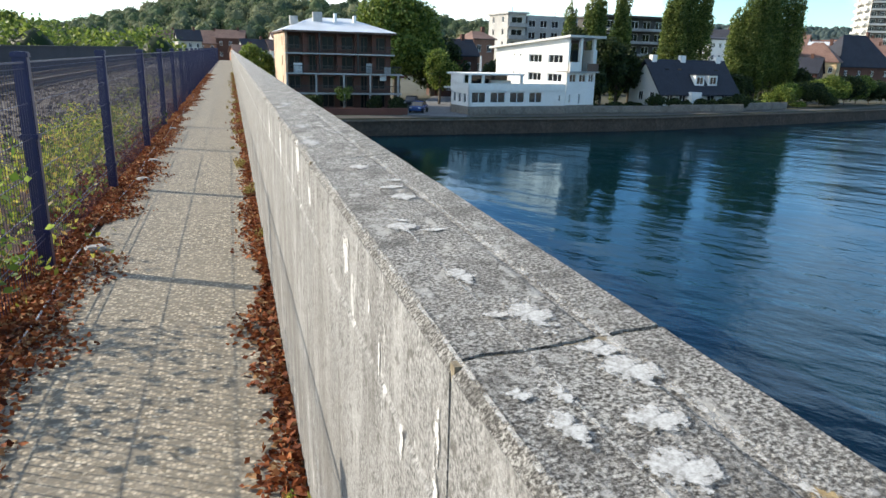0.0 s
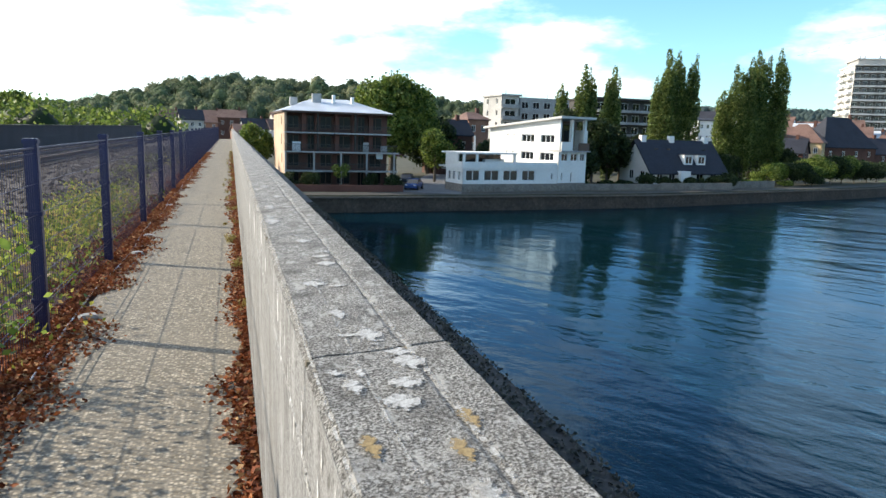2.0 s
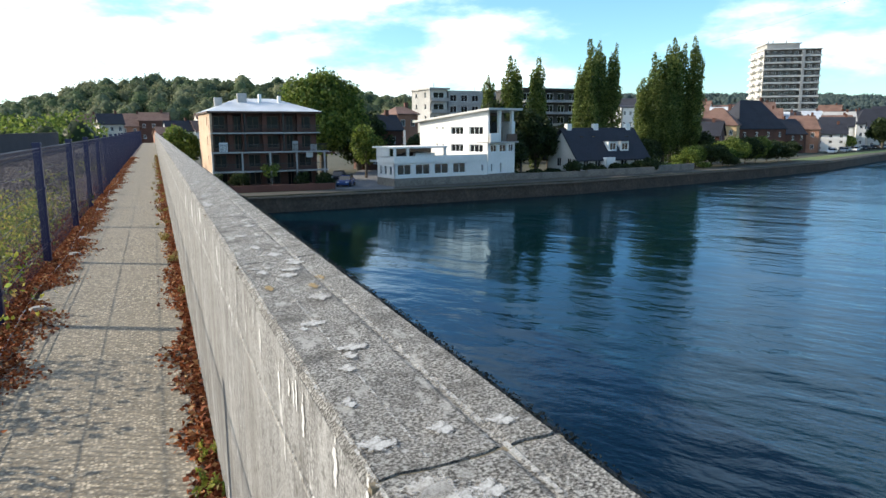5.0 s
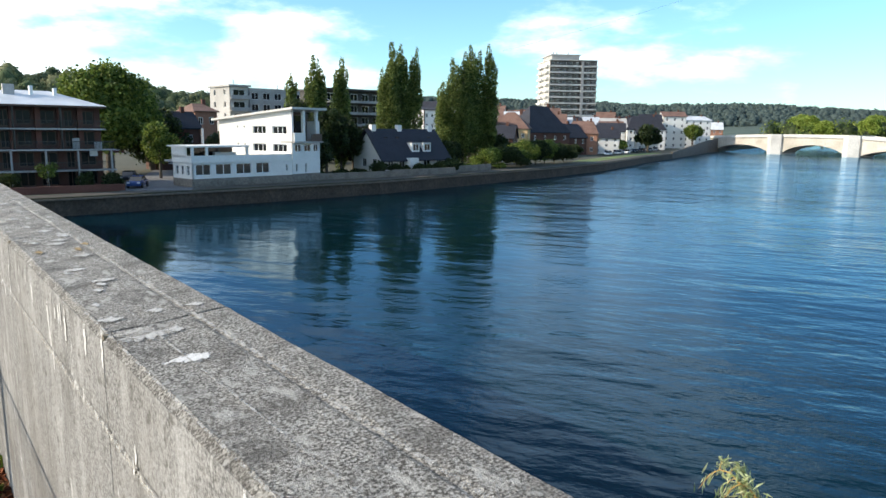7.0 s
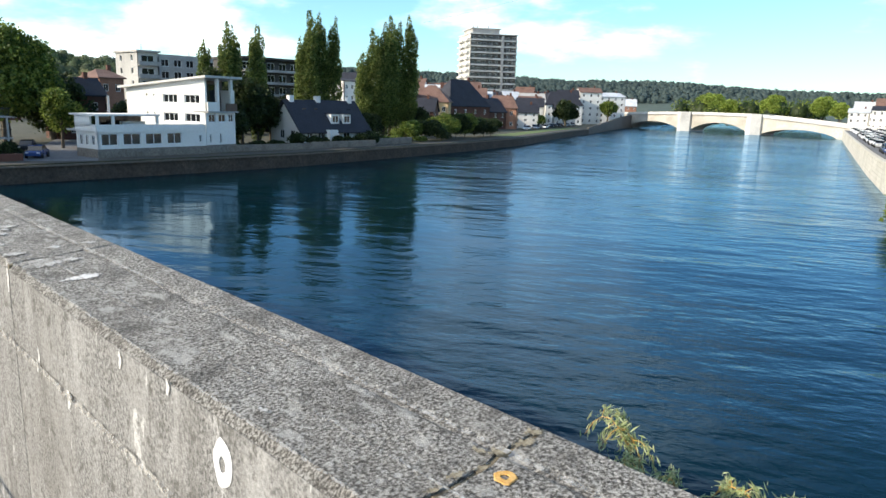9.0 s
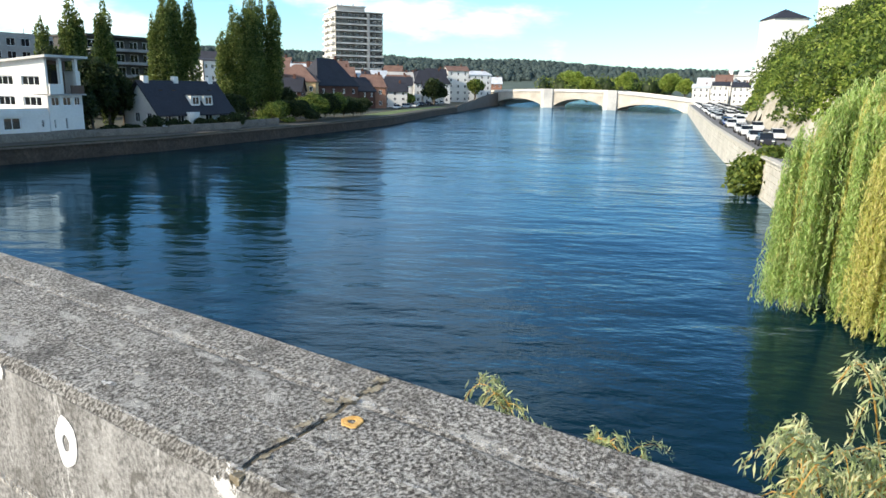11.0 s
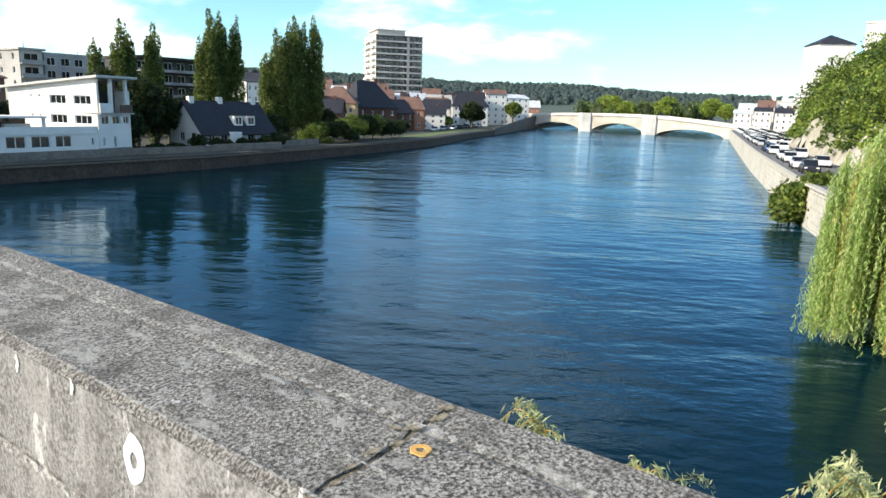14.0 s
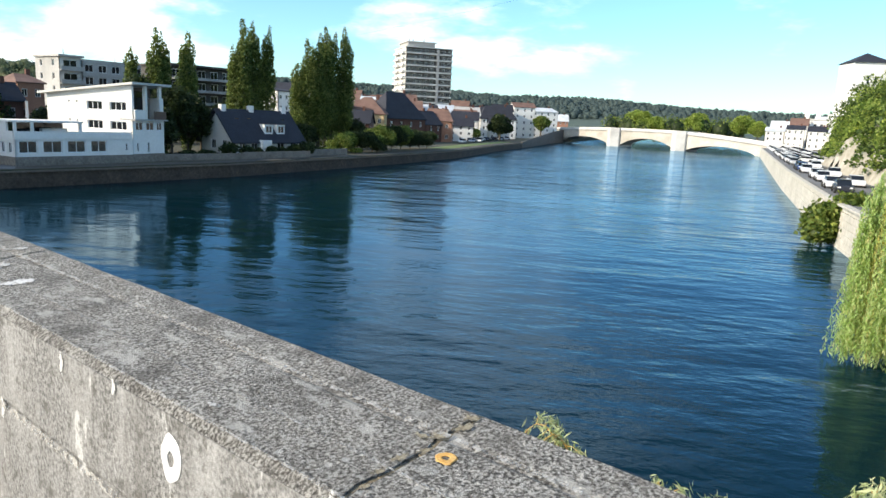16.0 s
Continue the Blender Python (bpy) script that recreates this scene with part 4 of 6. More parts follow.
weeds("weeds", [(-0.045, 2.35, 0, 0.7), (-0.05, 2.7, 0, 0.5), (-0.06, 2.05, 0, 0.5)], 300, 0.03, 0.12, 0.014, M_WEED, "yellow-green moss and weeds at the foot of the parapet", 12)
weeds("weeds", [(-0.09, 6 + 1.7 * i, 0, 0.6 + 0.2 * (i % 3)) for i in range(22)], 180, 0.07, 0.12, 0.018, M_DRY, "dry yellow grass at the foot of the parapet", 13)
VEG = [(-1.9 - 0.5 * ((i * 7) % 5) / 5, 3.4 + 0.42 * i, -0.03, 0.6 + 0.5 * ((i * 13) % 7) / 7) for i in range(26)]
weeds("wild_plants", VEG, 420, 0.3, 0.48, 0.026, M_WEED, "tall yellow-green weeds growing along the track side of the fence", 14, 0.5)
weeds("wild_plants", [(-2.6 - 0.3 * (i % 3), 4 + 1.3 * i, -0.03, 0.6) for i in range(24)], 260, 0.45, 0.3, 0.026, M_WEED, "dry yellow weeds beside the ballast", 15, 0.5)


def bramble(x, y, z, h, n, seed):
    r = random.Random(seed)
    t = thing("bramble", pose(x, y, z), "leafy green bramble pushing against the mesh fence", "shrub", "brambles on the fence")
    bm = bmesh.new()
    pts, dirs = [], []
    for k in range(n):
        a = r.uniform(0, 6.28)
        p = [(0.1 * math.cos(a), 0.1 * math.sin(a), 0)]
        for j in range(1, 6):
            p.append((p[-1][0] + 0.08 * math.cos(a) + r.uniform(-0.06, 0.06), p[-1][1] + 0.13 * math.sin(a) + r.uniform(-0.08, 0.08), h * j / 5 * r.uniform(0.75, 1.0)))
        tube(bm, p, [0.006, 0.006, 0.005, 0.004, 0.003, 0.002], 4)
        for j in range(1, 6):
            for _ in range(20):
                pts.append([p[j][i] + r.gauss(0, 0.07) for i in range(3)])
                dirs.append([r.gauss(0, 1), r.gauss(0, 1), r.gauss(0, 0.4)])
    tagged(part("stem", bm, M_TWIG, t), kind="stuff")
    tagged(part("leaf", leaf_mesh("leaf", pts, 0.023, M_BRAMBLE, 0.75, dirs, seed), M_BRAMBLE, t), kind="stuff")


for i, (x, y, h) in enumerate(((-1.75, 4.45, 0.95), (-1.75, 4.0, 0.45), (-1.85, 4.9, 0.3), (-1.72, 3.4, 0.4))):
    bramble(x, y, -0.02, h, 6, 20 + i)

# welded-mesh fence
FENCE_X = -1.325
POSTS = [5.53 - 2.8 * k for k in range(9, 0, -1)] + [5.53, 8.22] + [11.3 + 2.85 * k for k in range(25)]
fence = thing("fence", pose(FENCE_X, 0, 0), "navy blue welded-mesh fence with square posts beside the railway", "fence")
pb = boxed(-0.04, 0.04, -0.035, 0.035, -0.05, 1.27, bevel=0.006)
ME_POST = mesh_of("post", pb, M_BLUE)
cb = boxed(-0.046, 0.046, -0.041, 0.041, 1.265, 1.305, bevel=0.008)
ME_CAP = mesh_of("cap", cb, M_BLUE)
ME_CLIP = mesh_of("clip", boxed(-0.05, 0.05, -0.044, 0.044, -0.015, 0.015, bevel=0.004), M_BLUE)
ME_FOOT = mesh_of("base_plate", boxed(-0.075, 0.075, -0.075, 0.075, -0.012, 0.006, bevel=0.004), M_GALV)


def mesh_panel(L):
    bm = bmesh.new()
    n = int(L / 0.05)
    for i in range(n):
        y = 0.06 + i * (L - 0.12) / (n - 1)
        box(bm, 0.0, 0.0024, y - 0.0022, y + 0.0022, 0.06, 1.24)
    for z in (0.205, 0.235, 0.415, 0.615, 0.815, 1.015, 1.21):
        box(bm, -0.004, 0.0, 0.0, L, z - 0.002, z + 0.002)
    box(bm, -0.005, 0.005, 0.0, L, 1.24, 1.25)
    return mesh_of("mesh_panel", bm, M_BLUE)


PANELS = {}
for a, b in zip(POSTS, POSTS[1:] + [None]):
    p = part("post", ME_POST, M_BLUE, fence, "", pose(0, a, 0))
    part("cap", ME_CAP, M_BLUE, p)
    part("base_plate", ME_FOOT, M_GALV, p)
    for z in (0.24, 0.82):
        part("clip", ME_CLIP, M_BLUE, p, "", pose(0, 0, z))
    if b:
        L = round(b - a - 0.08, 2)
        PANELS[L] = PANELS.get(L) or mesh_panel(L)
        part("mesh_panel", PANELS[L], M_BLUE, fence, "", pose(0.02, a + 0.04, 0))
solo("ground_cable", tube(bmesh.new(), [(-1.2 + 0.03 * math.sin(i * 1.7), 3.5 + i * 1.1, 0.012) for i in range(26)], [0.008] * 26, 6), M_GALV, "thin grey cable lying along the foot of the fence", "cable")
for i, (x, y, a) in enumerate(((-1.12, 5.9, 20), (-1.1, 8.6, 40), (-1.12, 9.9, 5), (-1.15, 13.5, 10))):
    solo("stone_fragment", boxed(-0.06, 0.07, -0.04, 0.05, -0.01, 0.03, bevel=0.015), M_GREYC, "pale broken concrete fragment lying in dry leaves", "stone", "", pose(x, y, 0.004, 4, 3, a))

# railway
solo("ballast", prism(bmesh.new(), [(-8.4, -0.058), (-2.25, -0.058), (-3.3, 0.06), (-7.6, 0.06)], "y", Y0, Y1), M_BALLAST, "grey-brown crushed stone ballast", "ballast", "structure")
st_pts = np.stack((rng.uniform(-7.8, -2.4, 9000), 2 + 45 * rng.random(9000) ** 1.5, np.full(9000, 0.04)), 1)
st_pts[:, 2] = np.where(st_pts[:, 0] > -3.3, -0.04 + (-2.25 - st_pts[:, 0]) * 0.11, 0.065)
st_v, st_f = [], []
for i, p in enumerate(st_pts[:7000]):
    k = rng.uniform(0.02, 0.05, 3)
    for q in ((1, 0, 0), (0, 1, 0), (-1, 0, 0), (0, -1, 0), (0.2, 0.1, 0.9), (0, 0, -0.9)):
        st_v.append(tuple(p + k * q))
    st_f += [tuple(6 * i + j for j in f) for f in ((0, 1, 4), (1, 2, 4), (2, 3, 4), (3, 0, 4), (1, 0, 5), (2, 1, 5), (3, 2, 5), (0, 3, 5))]
st_me = bpy.data.meshes.new("ballast_stones")
st_me.from_pydata(st_v, [], st_f)
st_me.materials.append(M_BALLAST)
solo("ballast_stones", st_me, M_BALLAST, "loose crushed stones on the ballast bed", "stones", "stuff")
railway = thing("railway_track", pose(0, 0, 0), "rusty rails on dark sleepers in ballast", "railway track", "", "structure")
RAIL = [(-0.07, 0), (0.07, 0), (0.07, 0.012), (0.012, 0.03), (0.012, 0.11), (0.036, 0.118), (0.036, 0.15), (-0.036, 0.15), (-0.036, 0.118), (-0.012, 0.11), (-0.012, 0.03), (-0.07, 0.012)]
for xr in (-6.0, -7.43):
    part("rail", prism(bmesh.new(), [(u + xr, v + 0.09) for u, v in RAIL], "y", Y0, Y1), M_RAIL, railway)
ME_SL = mesh_of("sleeper", boxed(-8.0, -5.4, -0.12, 0.12, 0.0, 0.1, bevel=0.015), M_SLEEPER)
for k in range(int((Y1 - 2) / 0.6)):
    part("sleeper", ME_SL, M_SLEEPER, railway, "", pose(0, 2 + 0.6 * k, 0))
far_side = thing("parapet_opposite", pose(-9.3, 0, 0), "dark parapet and railing on the other side of the track", "parapet", "", "structure")
part("wall", boxed(-0.3, 0.0, Y0, Y1, -0.06, 1.13), M_DARKWALL, far_side)
part("rail", boxed(-0.34, 0.04, Y0, Y1, 1.13, 1.2, bevel=0.01), M_LEDGE, far_side)

# ---------------------------------------------------------------- far bank: the white house
WH = thing("white_house", pose(0, 0, 0), "white rendered modern house with a sloping roof and a terrace wing", "house")
C, D1, E1 = Vector((45.2, 92.5)), Vector((-0.3, 0.954)), Vector((0.954, 0.3))
FL_, SD = 16.2, 5.6
Lp = C + D1 * FL_
mF = frame_xy(Lp.x, Lp.y, -D1.x, -D1.y)
G0 = -6.3
# lit front: window pairs on two floors, two tiny openings
wins = []
for zz in (0.45, -2.15):
    wins += [(9.25, zz, 2.9, 1.2), (13.6, zz, 3.0, 1.2)]
    wins += [(4.4, zz + 0.9, 0.35, 0.3), (5.9, zz + 0.9, 0.35, 0.3)]
bm = walled(bmesh.new(), FL_, G0, 2.25, 0.35, [(c - w / 2, c + w / 2, s, s + h) for c, s, w, h in wins])
part("wall", bm, M_WHITE, WH, "sunlit white front wall", mF)
for c, s, w, h in wins:
    window(WH, mF @ pose(c, 0.16, s), w, h, 2 if w > 1 else 0, M_FRAME)
part("gable", prism(bmesh.new(), [(0, 2.25), (FL_, 2.25), (FL_, 3.95), (0, 2.45)], "y", 0, 0.35), M_WHITE, WH, "", mF)
mS = frame_xy(C.x, C.y, E1.x, E1.y)
facade(WH, mS, SD, G0, -0.75, [(1.2, -2.1, 1.3, 1.15), (3.1, -2.1, 1.4, 1.15), (4.8, -2.1, 1.0, 1.15), (0.8, -4.9, 0.3, 1.1), (2.7, -5.1, 0.4, 1.4)], M_WHITE, 0.3, 1)
part("base_wall", boxed(-0.04, SD + 0.1, -0.07, 0.35, BANK_Z - 0.2, -5.25), M_STONEBASE, WH, "", mS)
part("balcony_slab", boxed(0, SD + 0.3, -0.5, 2.4, -0.75, -0.55), M_GREYC, WH, "", mS)
part("balcony_front", boxed(0, 2.0, -0.5, -0.35, -0.55, 0.7), M_WHITE, WH, "", mS)
part("balcony_front", boxed(3.4, 5.6, -0.5, -0.42, -0.55, 0.55), M_WOODDK, WH, "dark balcony railing", mS)
part("recess_wall", boxed(0.37, SD, 2.4, 2.6, -0.55, 3.9), M_WOODDK, WH, "brown timber wall behind the balcony", mS)
part("recess_window", boxed(2.4, 4.2, 2.34, 2.39, -0.4, 3.2), M_GLASS, WH, "tall dark glazing", mS)
for u in (2.0, 4.6):
    part("pillar", boxed(u, u + 0.4, -0.3, 0.15, -0.55, 4.0), M_WHITE, WH, "", mS)
part("back_wall", boxed(0, FL_, SD - 0.3, SD, G0, 2.4), M_WHITE, WH, "", mF)
part("end_wall", boxed(0, 0.35, 0.36, SD - 0.31, G0, 2.4), M_WHITE, WH, "", mF)
rb = bmesh.new()
prism(rb, [(-0.9, 2.36), (FL_ + 1.0, 4.02), (FL_ + 1.0, 4.32), (-0.9, 2.66)], "y", -0.8, SD + 0.6)
part("roof", rb, M_PALEC, WH, "sloping roof with a pale edge", mF)
# terrace wing along the quay
A = Vector((29.7, 89.6))
u = (Vector((45.0, 92.2)) - A)
TL = u.length
mT = frame_xy(A.x, A.y, u.x, u.y)
tw = [(1.6, -4.9, 2.2, 1.5), (4.55, -4.9, 2.4, 1.5), (7.6, -4.9, 2.4, 1.5), (10.6, -4.9, 2.2, 1.5), (14.6, -4.7, 0.35, 0.9)]
facade(WH, mT, TL, -5.3, -2.6, tw, M_WHITE, 0.3, 1)
part("base_wall", boxed(-0.05, TL + 0.1, -0.06, 0.4, BANK_Z - 0.2, -5.3), M_STONEBASE, WH, "rubble stone base", mT)
facade(WH, mT @ pose(0, 5.0, 0, 0, 0, -90), 5.0, -5.3, -2.6, [(1.0, -4.9, 0.9, 1.3), (2.4, -4.9, 0.9, 1.3), (3.9, -4.9, 0.9, 1.3)], M_WHITE, 0.3, 1)
part("base_wall", boxed(-0.06, 0.4, 0.41, 5.0, BANK_Z - 0.2, -5.3), M_STONEBASE, WH, "", mT)
part("terrace_slab", boxed(0.3, TL - 0.1, 0.3, 8.0, -3.3, -3.05), M_GREYC, WH, "", mT)
part("terrace_parapet", boxed(0, TL - 0.2, -0.12, 0.05, -3.25, -2.3), M_WHITE, WH, "", mT)
part("terrace_parapet", boxed(-0.12, 0.05, 0.06, 5.0, -3.25, -2.3), M_WHITE, WH, "", mT)
part("terrace_roof", boxed(-0.25, 8.6, 0.0, 6.0, -1.25, -1.03), M_WHITE, WH, "flat white roof over the terrace", mT)
for uu in (0.1, 2.1):
    part("pillar", boxed(uu, uu + 0.3, 0.06, 0.36, -2.3, -1.25), M_WHITE, WH, "", mT)
part("pillar", boxed(8.2, 8.5, 0.2, 0.5, -3.05, -1.25), M_WHITE, WH, "", mT)
part("terrace_glazing", boxed(2.2, 8.4, 4.2, 4.3, -3.0, -1.25), M_GLASS, WH, "dark glazed wall under the terrace roof", mT)
part("bench", boxed(4.6, 7.8, 2.2, 2.8, -3.05, -2.0), M_FRAME, WH, "", mT)
part("side_wall", boxed(-0.12, 0.1, 1.3, 5.0, -2.6, -1.26), M_WHITE, WH, "", mT)
part("flue", tube(bmesh.new(), [(5.0, 6.0, -1.2), (5.0, 6.0, 1.2)], [0.18, 0.16], 8), M_GALV, WH, "", mT)

# ---------------------------------------------------------------- brick apartment building with balconies
AP = thing("apartment_building", frame_xy(6.6, 94.0, 1.0, 0.03) @ pose(0, 0, BANK_Z), "brown brick apartment block with long balconies and a pale hip roof", "building")
AL, AD, AH = 14.0, 15.0, 9.9
FLOORS = (0.0, 2.35, 4.85, 7.35)
for i, z in enumerate(FLOORS):
    ws = [(1.3, z + 0.5, 1.5, 1.7), (3.6, z + 0.25, 1.0, 2.0), (5.6, z + 0.5, 1.6, 1.7), (8.0, z + 0.5, 1.9, 1.7), (10.4, z + 0.25, 1.0, 2.0), (12.4, z + 0.5, 1.8, 1.7)]
    facade(AP, pose(0, 1.3, 0), AL, z, z + (2.35 if i == 0 else 2.5) + (0.05 if i == 3 else 0), ws, M_BRICK, 0.3, 1, frame_mat=M_WOODDK, glass=M_DIMGLASS)
# peach end wall has sunlight in its colour, the brown walls have shade
facade(AP, pose(0, AD, 0, 0, 0, -90), AD, 0, AH, [(11.5, z + 0.9, 0.8, 1.2) for z in FLOORS[1:]], M_SUNBRICK, 0.3, 0)
facade(AP, pose(AL, 1.6, 0, 0, 0, 90), AD - 1.6, 0, AH, [(c, z + 0.9, 1.0, 1.2) for z in FLOORS[1:] for c in (3, 8)], M_BRICK, 0.3, 0)
part("wall", boxed(0.3, AL - 0.3, AD - 0.3, AD, 0, AH), M_BRICK, AP)
for i, z in enumerate(FLOORS[1:]):
    w = AL + (1.2 if i < 2 else 0.2)
    part("balcony_slab", boxed(0.0, w, -0.3, 1.29, z - 0.12, z + 0.06), M_GREYC, AP)
    seg = ((0.1, 4.2), (4.5, 9.2), (9.5, w - 0.1)) if i else ((0.1, w - 0.1),)
    for a, b in seg:
        bm = bmesh.new()
        box(bm, a, b, -0.28, -0.22, z + 0.95, z + 1.02)
        for q in np.arange(a, b, 0.16):
            box(bm, q, q + 0.03, -0.265, -0.235, z + 0.06, z + 0.95)
        part("balcony_rail", bm, M_DARKC, AP)
for q in (0.0, 3.7, 7.3, 10.8, 14.6):
    part("column", boxed(q, q + 0.2, -0.32, 0.0, 0, 4.75), M_GREYC, AP)
for q in (2.6, 4.35, 7.0, 9.35, 11.6):
    part("brick_pier", boxed(q - 0.3, q + 0.3, 0.7, 1.29, 4.92, AH, bevel=0.02), M_RUST, AP)
for q in (4.35, 9.35):
    part("partition", boxed(q - 0.06, q + 0.06, -0.2, 0.69, 4.92, AH), M_DARKC, AP)
part("eave_board", boxed(-0.3, AL + 0.4, -0.5, AD + 0.3, AH, AH + 0.22), M_WOODDK, AP)
rb = bmesh.new()
v = [rb.verts.new(q) for q in ((-0.35, -0.55, AH + 0.22), (AL + 0.45, -0.55, AH + 0.22), (AL + 0.45, AD + 0.35, AH + 0.22), (-0.35, AD + 0.35, AH + 0.22), (4.5, 6.5, AH + 2.1), (AL - 4.5, 6.5, AH + 2.1))]
for q in ((0, 1, 5, 4), (2, 3, 4, 5), (1, 2, 5), (3, 0, 4), (3, 2, 1, 0)):
    rb.faces.new([v[i] for i in q])
bmesh.ops.recalc_face_normals(rb, faces=rb.faces)
part("roof", rb, M_METAL, AP, "pale metal hip roof")
for q, w, h in ((4.2, 1.2, 1.5), (1.2, 1.0, 0.9), (7.0, 0.35, 1.4), (9.6, 0.35, 1.2)):
    part("chimney", boxed(q, q + w, 4.2, 5.0, AH + 1.0, AH + 1.2 + h), M_GREYC if w > 0.5 else M_FRAME, AP)
# things on the balconies
for i, (q, z, w, h, m, nm, lab) in enumerate(((1.0, 4.85, 1.1, 1.2, M_FRAME, "laundry", "white laundry hung out on a balcony"), (10.3, 4.85, 0.8, 1.3, M_GREYC, "awning", "white fabric blind on a balcony"), (12.8, 4.85, 0.9, 0.9, M_GREYC, "balcony_cabinet", "grey cabinet on a balcony"), (12.2, 2.35 + 1.6, 0.9, 0.7, M_FRAME, "laundry", "white cloth over a balcony rail"))):
    solo(nm, boxed(-w / 2, w / 2, -0.05, 0.05, 0, h, bevel=0.03), m, lab, nm.split("_")[-1], "", AP.matrix_basis @ pose(q + 0.6, 0.5, z + 0.07))
# low red wall, shrubs and small tree in front
solo("garden_wall", boxed(0, 17.5, 0, 0.35, BANK_Z, -5.55), M_RUST, "low red brick garden wall", "wall", "", frame_xy(4.0, 89.3, 1, 0.01))
tree("young_tree", 13.5, 91.0, BANK_Z, [(0, 0, 2.4, 1.0, 0.9, 0.8), (0.6, 0.2, 2.9, 0.7, 0.6, 0.6), (-0.6, 0, 2.8, 0.6, 0.6, 0.6)], 0.12, 34, M_LEAF, "small leafy tree before the apartment block", trunk_r=0.07, seed=3)
for i, (x, w) in enumerate(((6.6, 1.6), (9.8, 1.5), (17.8, 1.3), (20.3, 1.6))):
    tree("shrub", x, 91.6, BANK_Z, lumpy(w, w, 1.5, 1.2, 8, 60 + i), 0.14, 26, M_LEAFDK, "dark evergreen shrub before the apartment block", "shrub", 0.06, "shrubs before the apartments", 60 + i)


# ---------------------------------------------------------------- white house with the slate roof
BH = thing("slate_house", frame_xy(65.6, 100.0, 1.0, 0.12) @ pose(0, 0, -5.9), "white house with a steep dark slate roof, dormers and white chimneys", "house")
BL, BD, BE, BR = 15.6, 8.0, 2.5, 7.1
facade(BH, pose(0, 0, 0), BL, 0, BE, [(2.0, 0.5, 1.2, 1.5), (4.6, 0.2, 1.4, 2.0), (7.6, 0.6, 1.6, 1.4), (10.6, 0.6, 1.6, 1.4), (13.6, 0.5, 1.2, 1.5)], M_WHITE)
facade(BH, pose(0, BD, 0, 0, 0, -90), BD, 0, BE, [(3.0, 0.7, 1.2, 1.5), (5.8, 0.7, 1.2, 1.5)], M_WHITE)
facade(BH, pose(BL, 0, 0, 0, 0, 90), BD, 0, BE, [(4.0, 0.7, 1.2, 1.5)], M_WHITE)
part("wall", boxed(0.3, BL - 0.3, BD - 0.3, BD, 0, BE), M_WHITE, BH)
for gx in (0.02, BL - 0.3):
    part("gable", prism(bmesh.new(), [(0.05, BE), (BD - 0.05, BE), (BD / 2, BR - 0.05)], "x", gx, gx + 0.28), M_WHITE, BH)
gable_roof(BH, BL, BD, BE, BR, M_SLATE, 0.7)
for cx in (0.6, 6.6, BL - 1.4):
    part("chimney", boxed(cx, cx + 1.0, BD / 2 - 0.4, BD / 2 + 0.4, BR - 0.6, BR + 0.9, bevel=0.03), M_WHITE, BH)
for cx in (8.2, 11.0):
    dm = part("dormer", boxed(-0.95, 0.95, 0.0, 2.6, 0, 1.7), M_WHITE, BH, "white framed dormer", pose(cx, 0.5, BE + 0.75))
    window(dm, pose(0, -0.05, 0.2), 1.5, 1.3, 1)
    part("dormer_roof", boxed(-1.1, 1.1, -0.2, 2.8, 1.7, 1.82), M_SLATE, dm)
for cx in (3.0, 5.6, 13.4):
    part("skylight", boxed(cx - 0.4, cx + 0.4, 2.6, 3.4, BE + 2.55, BE + 3.35), M_GLASS, BH)
part("porch", boxed(5.2, 7.2, -1.4, 0.0, 0, 2.3), M_WHITE, BH)
# stone garden walls behind the towpath
GW = thing("stone_wall", pose(0, 0, 0), "rubble stone garden wall behind the towpath", "wall")
for (xa, ya, xb, yb, h) in ((46.5, 93.4, 64.0, 94.6, 1.0), (64.0, 94.6, 79.0, 96.6, 1.15), (80.5, 99.0, 93.0, 102.6, 1.2)):
    part("wall", boxed(0, math.hypot(xb - xa, yb - ya), 0, 0.4, BANK_Z, BANK_Z + h, bevel=0.04), M_STONEBASE, GW, "", frame_xy(xa, ya, xb - xa, yb - ya))


# ---------------------------------------------------------------- trees of the far bank
def poplar(x, y, z0, H, r, seed, material=None):
    g = random.Random(seed)
    crown = []
    n = 11
    for i in range(n):
        q = i / (n - 1)
        rr = 1.12 * r * min(1.0, 0.6 + 1.6 * q) * (1 - 0.74 * q ** 4)
        crown.append((g.uniform(-0.25, 0.25) * r, g.uniform(-0.25, 0.25) * r, H * (0.10 + 0.86 * q), rr * g.uniform(0.75, 1.05), rr * g.uniform(0.75, 1.05), H * 0.075 + rr * 0.5))
    for i in range(16):
        q = g.uniform(0.15, 0.88)
        a = g.uniform(0, 6.28)
        crown.append((r * 0.75 * math.cos(a) * (1 - 0.5 * q), r * 0.75 * math.sin(a) * (1 - 0.5 * q), H * q, r * 0.42, r * 0.42, H * 0.075))
    tree("poplar", x, y, z0, crown, 0.2, 17, material or M_POPLAR, "tall narrow Lombardy poplar on the river bank", "tree", 0.3, "poplars on the far bank", seed, 2)


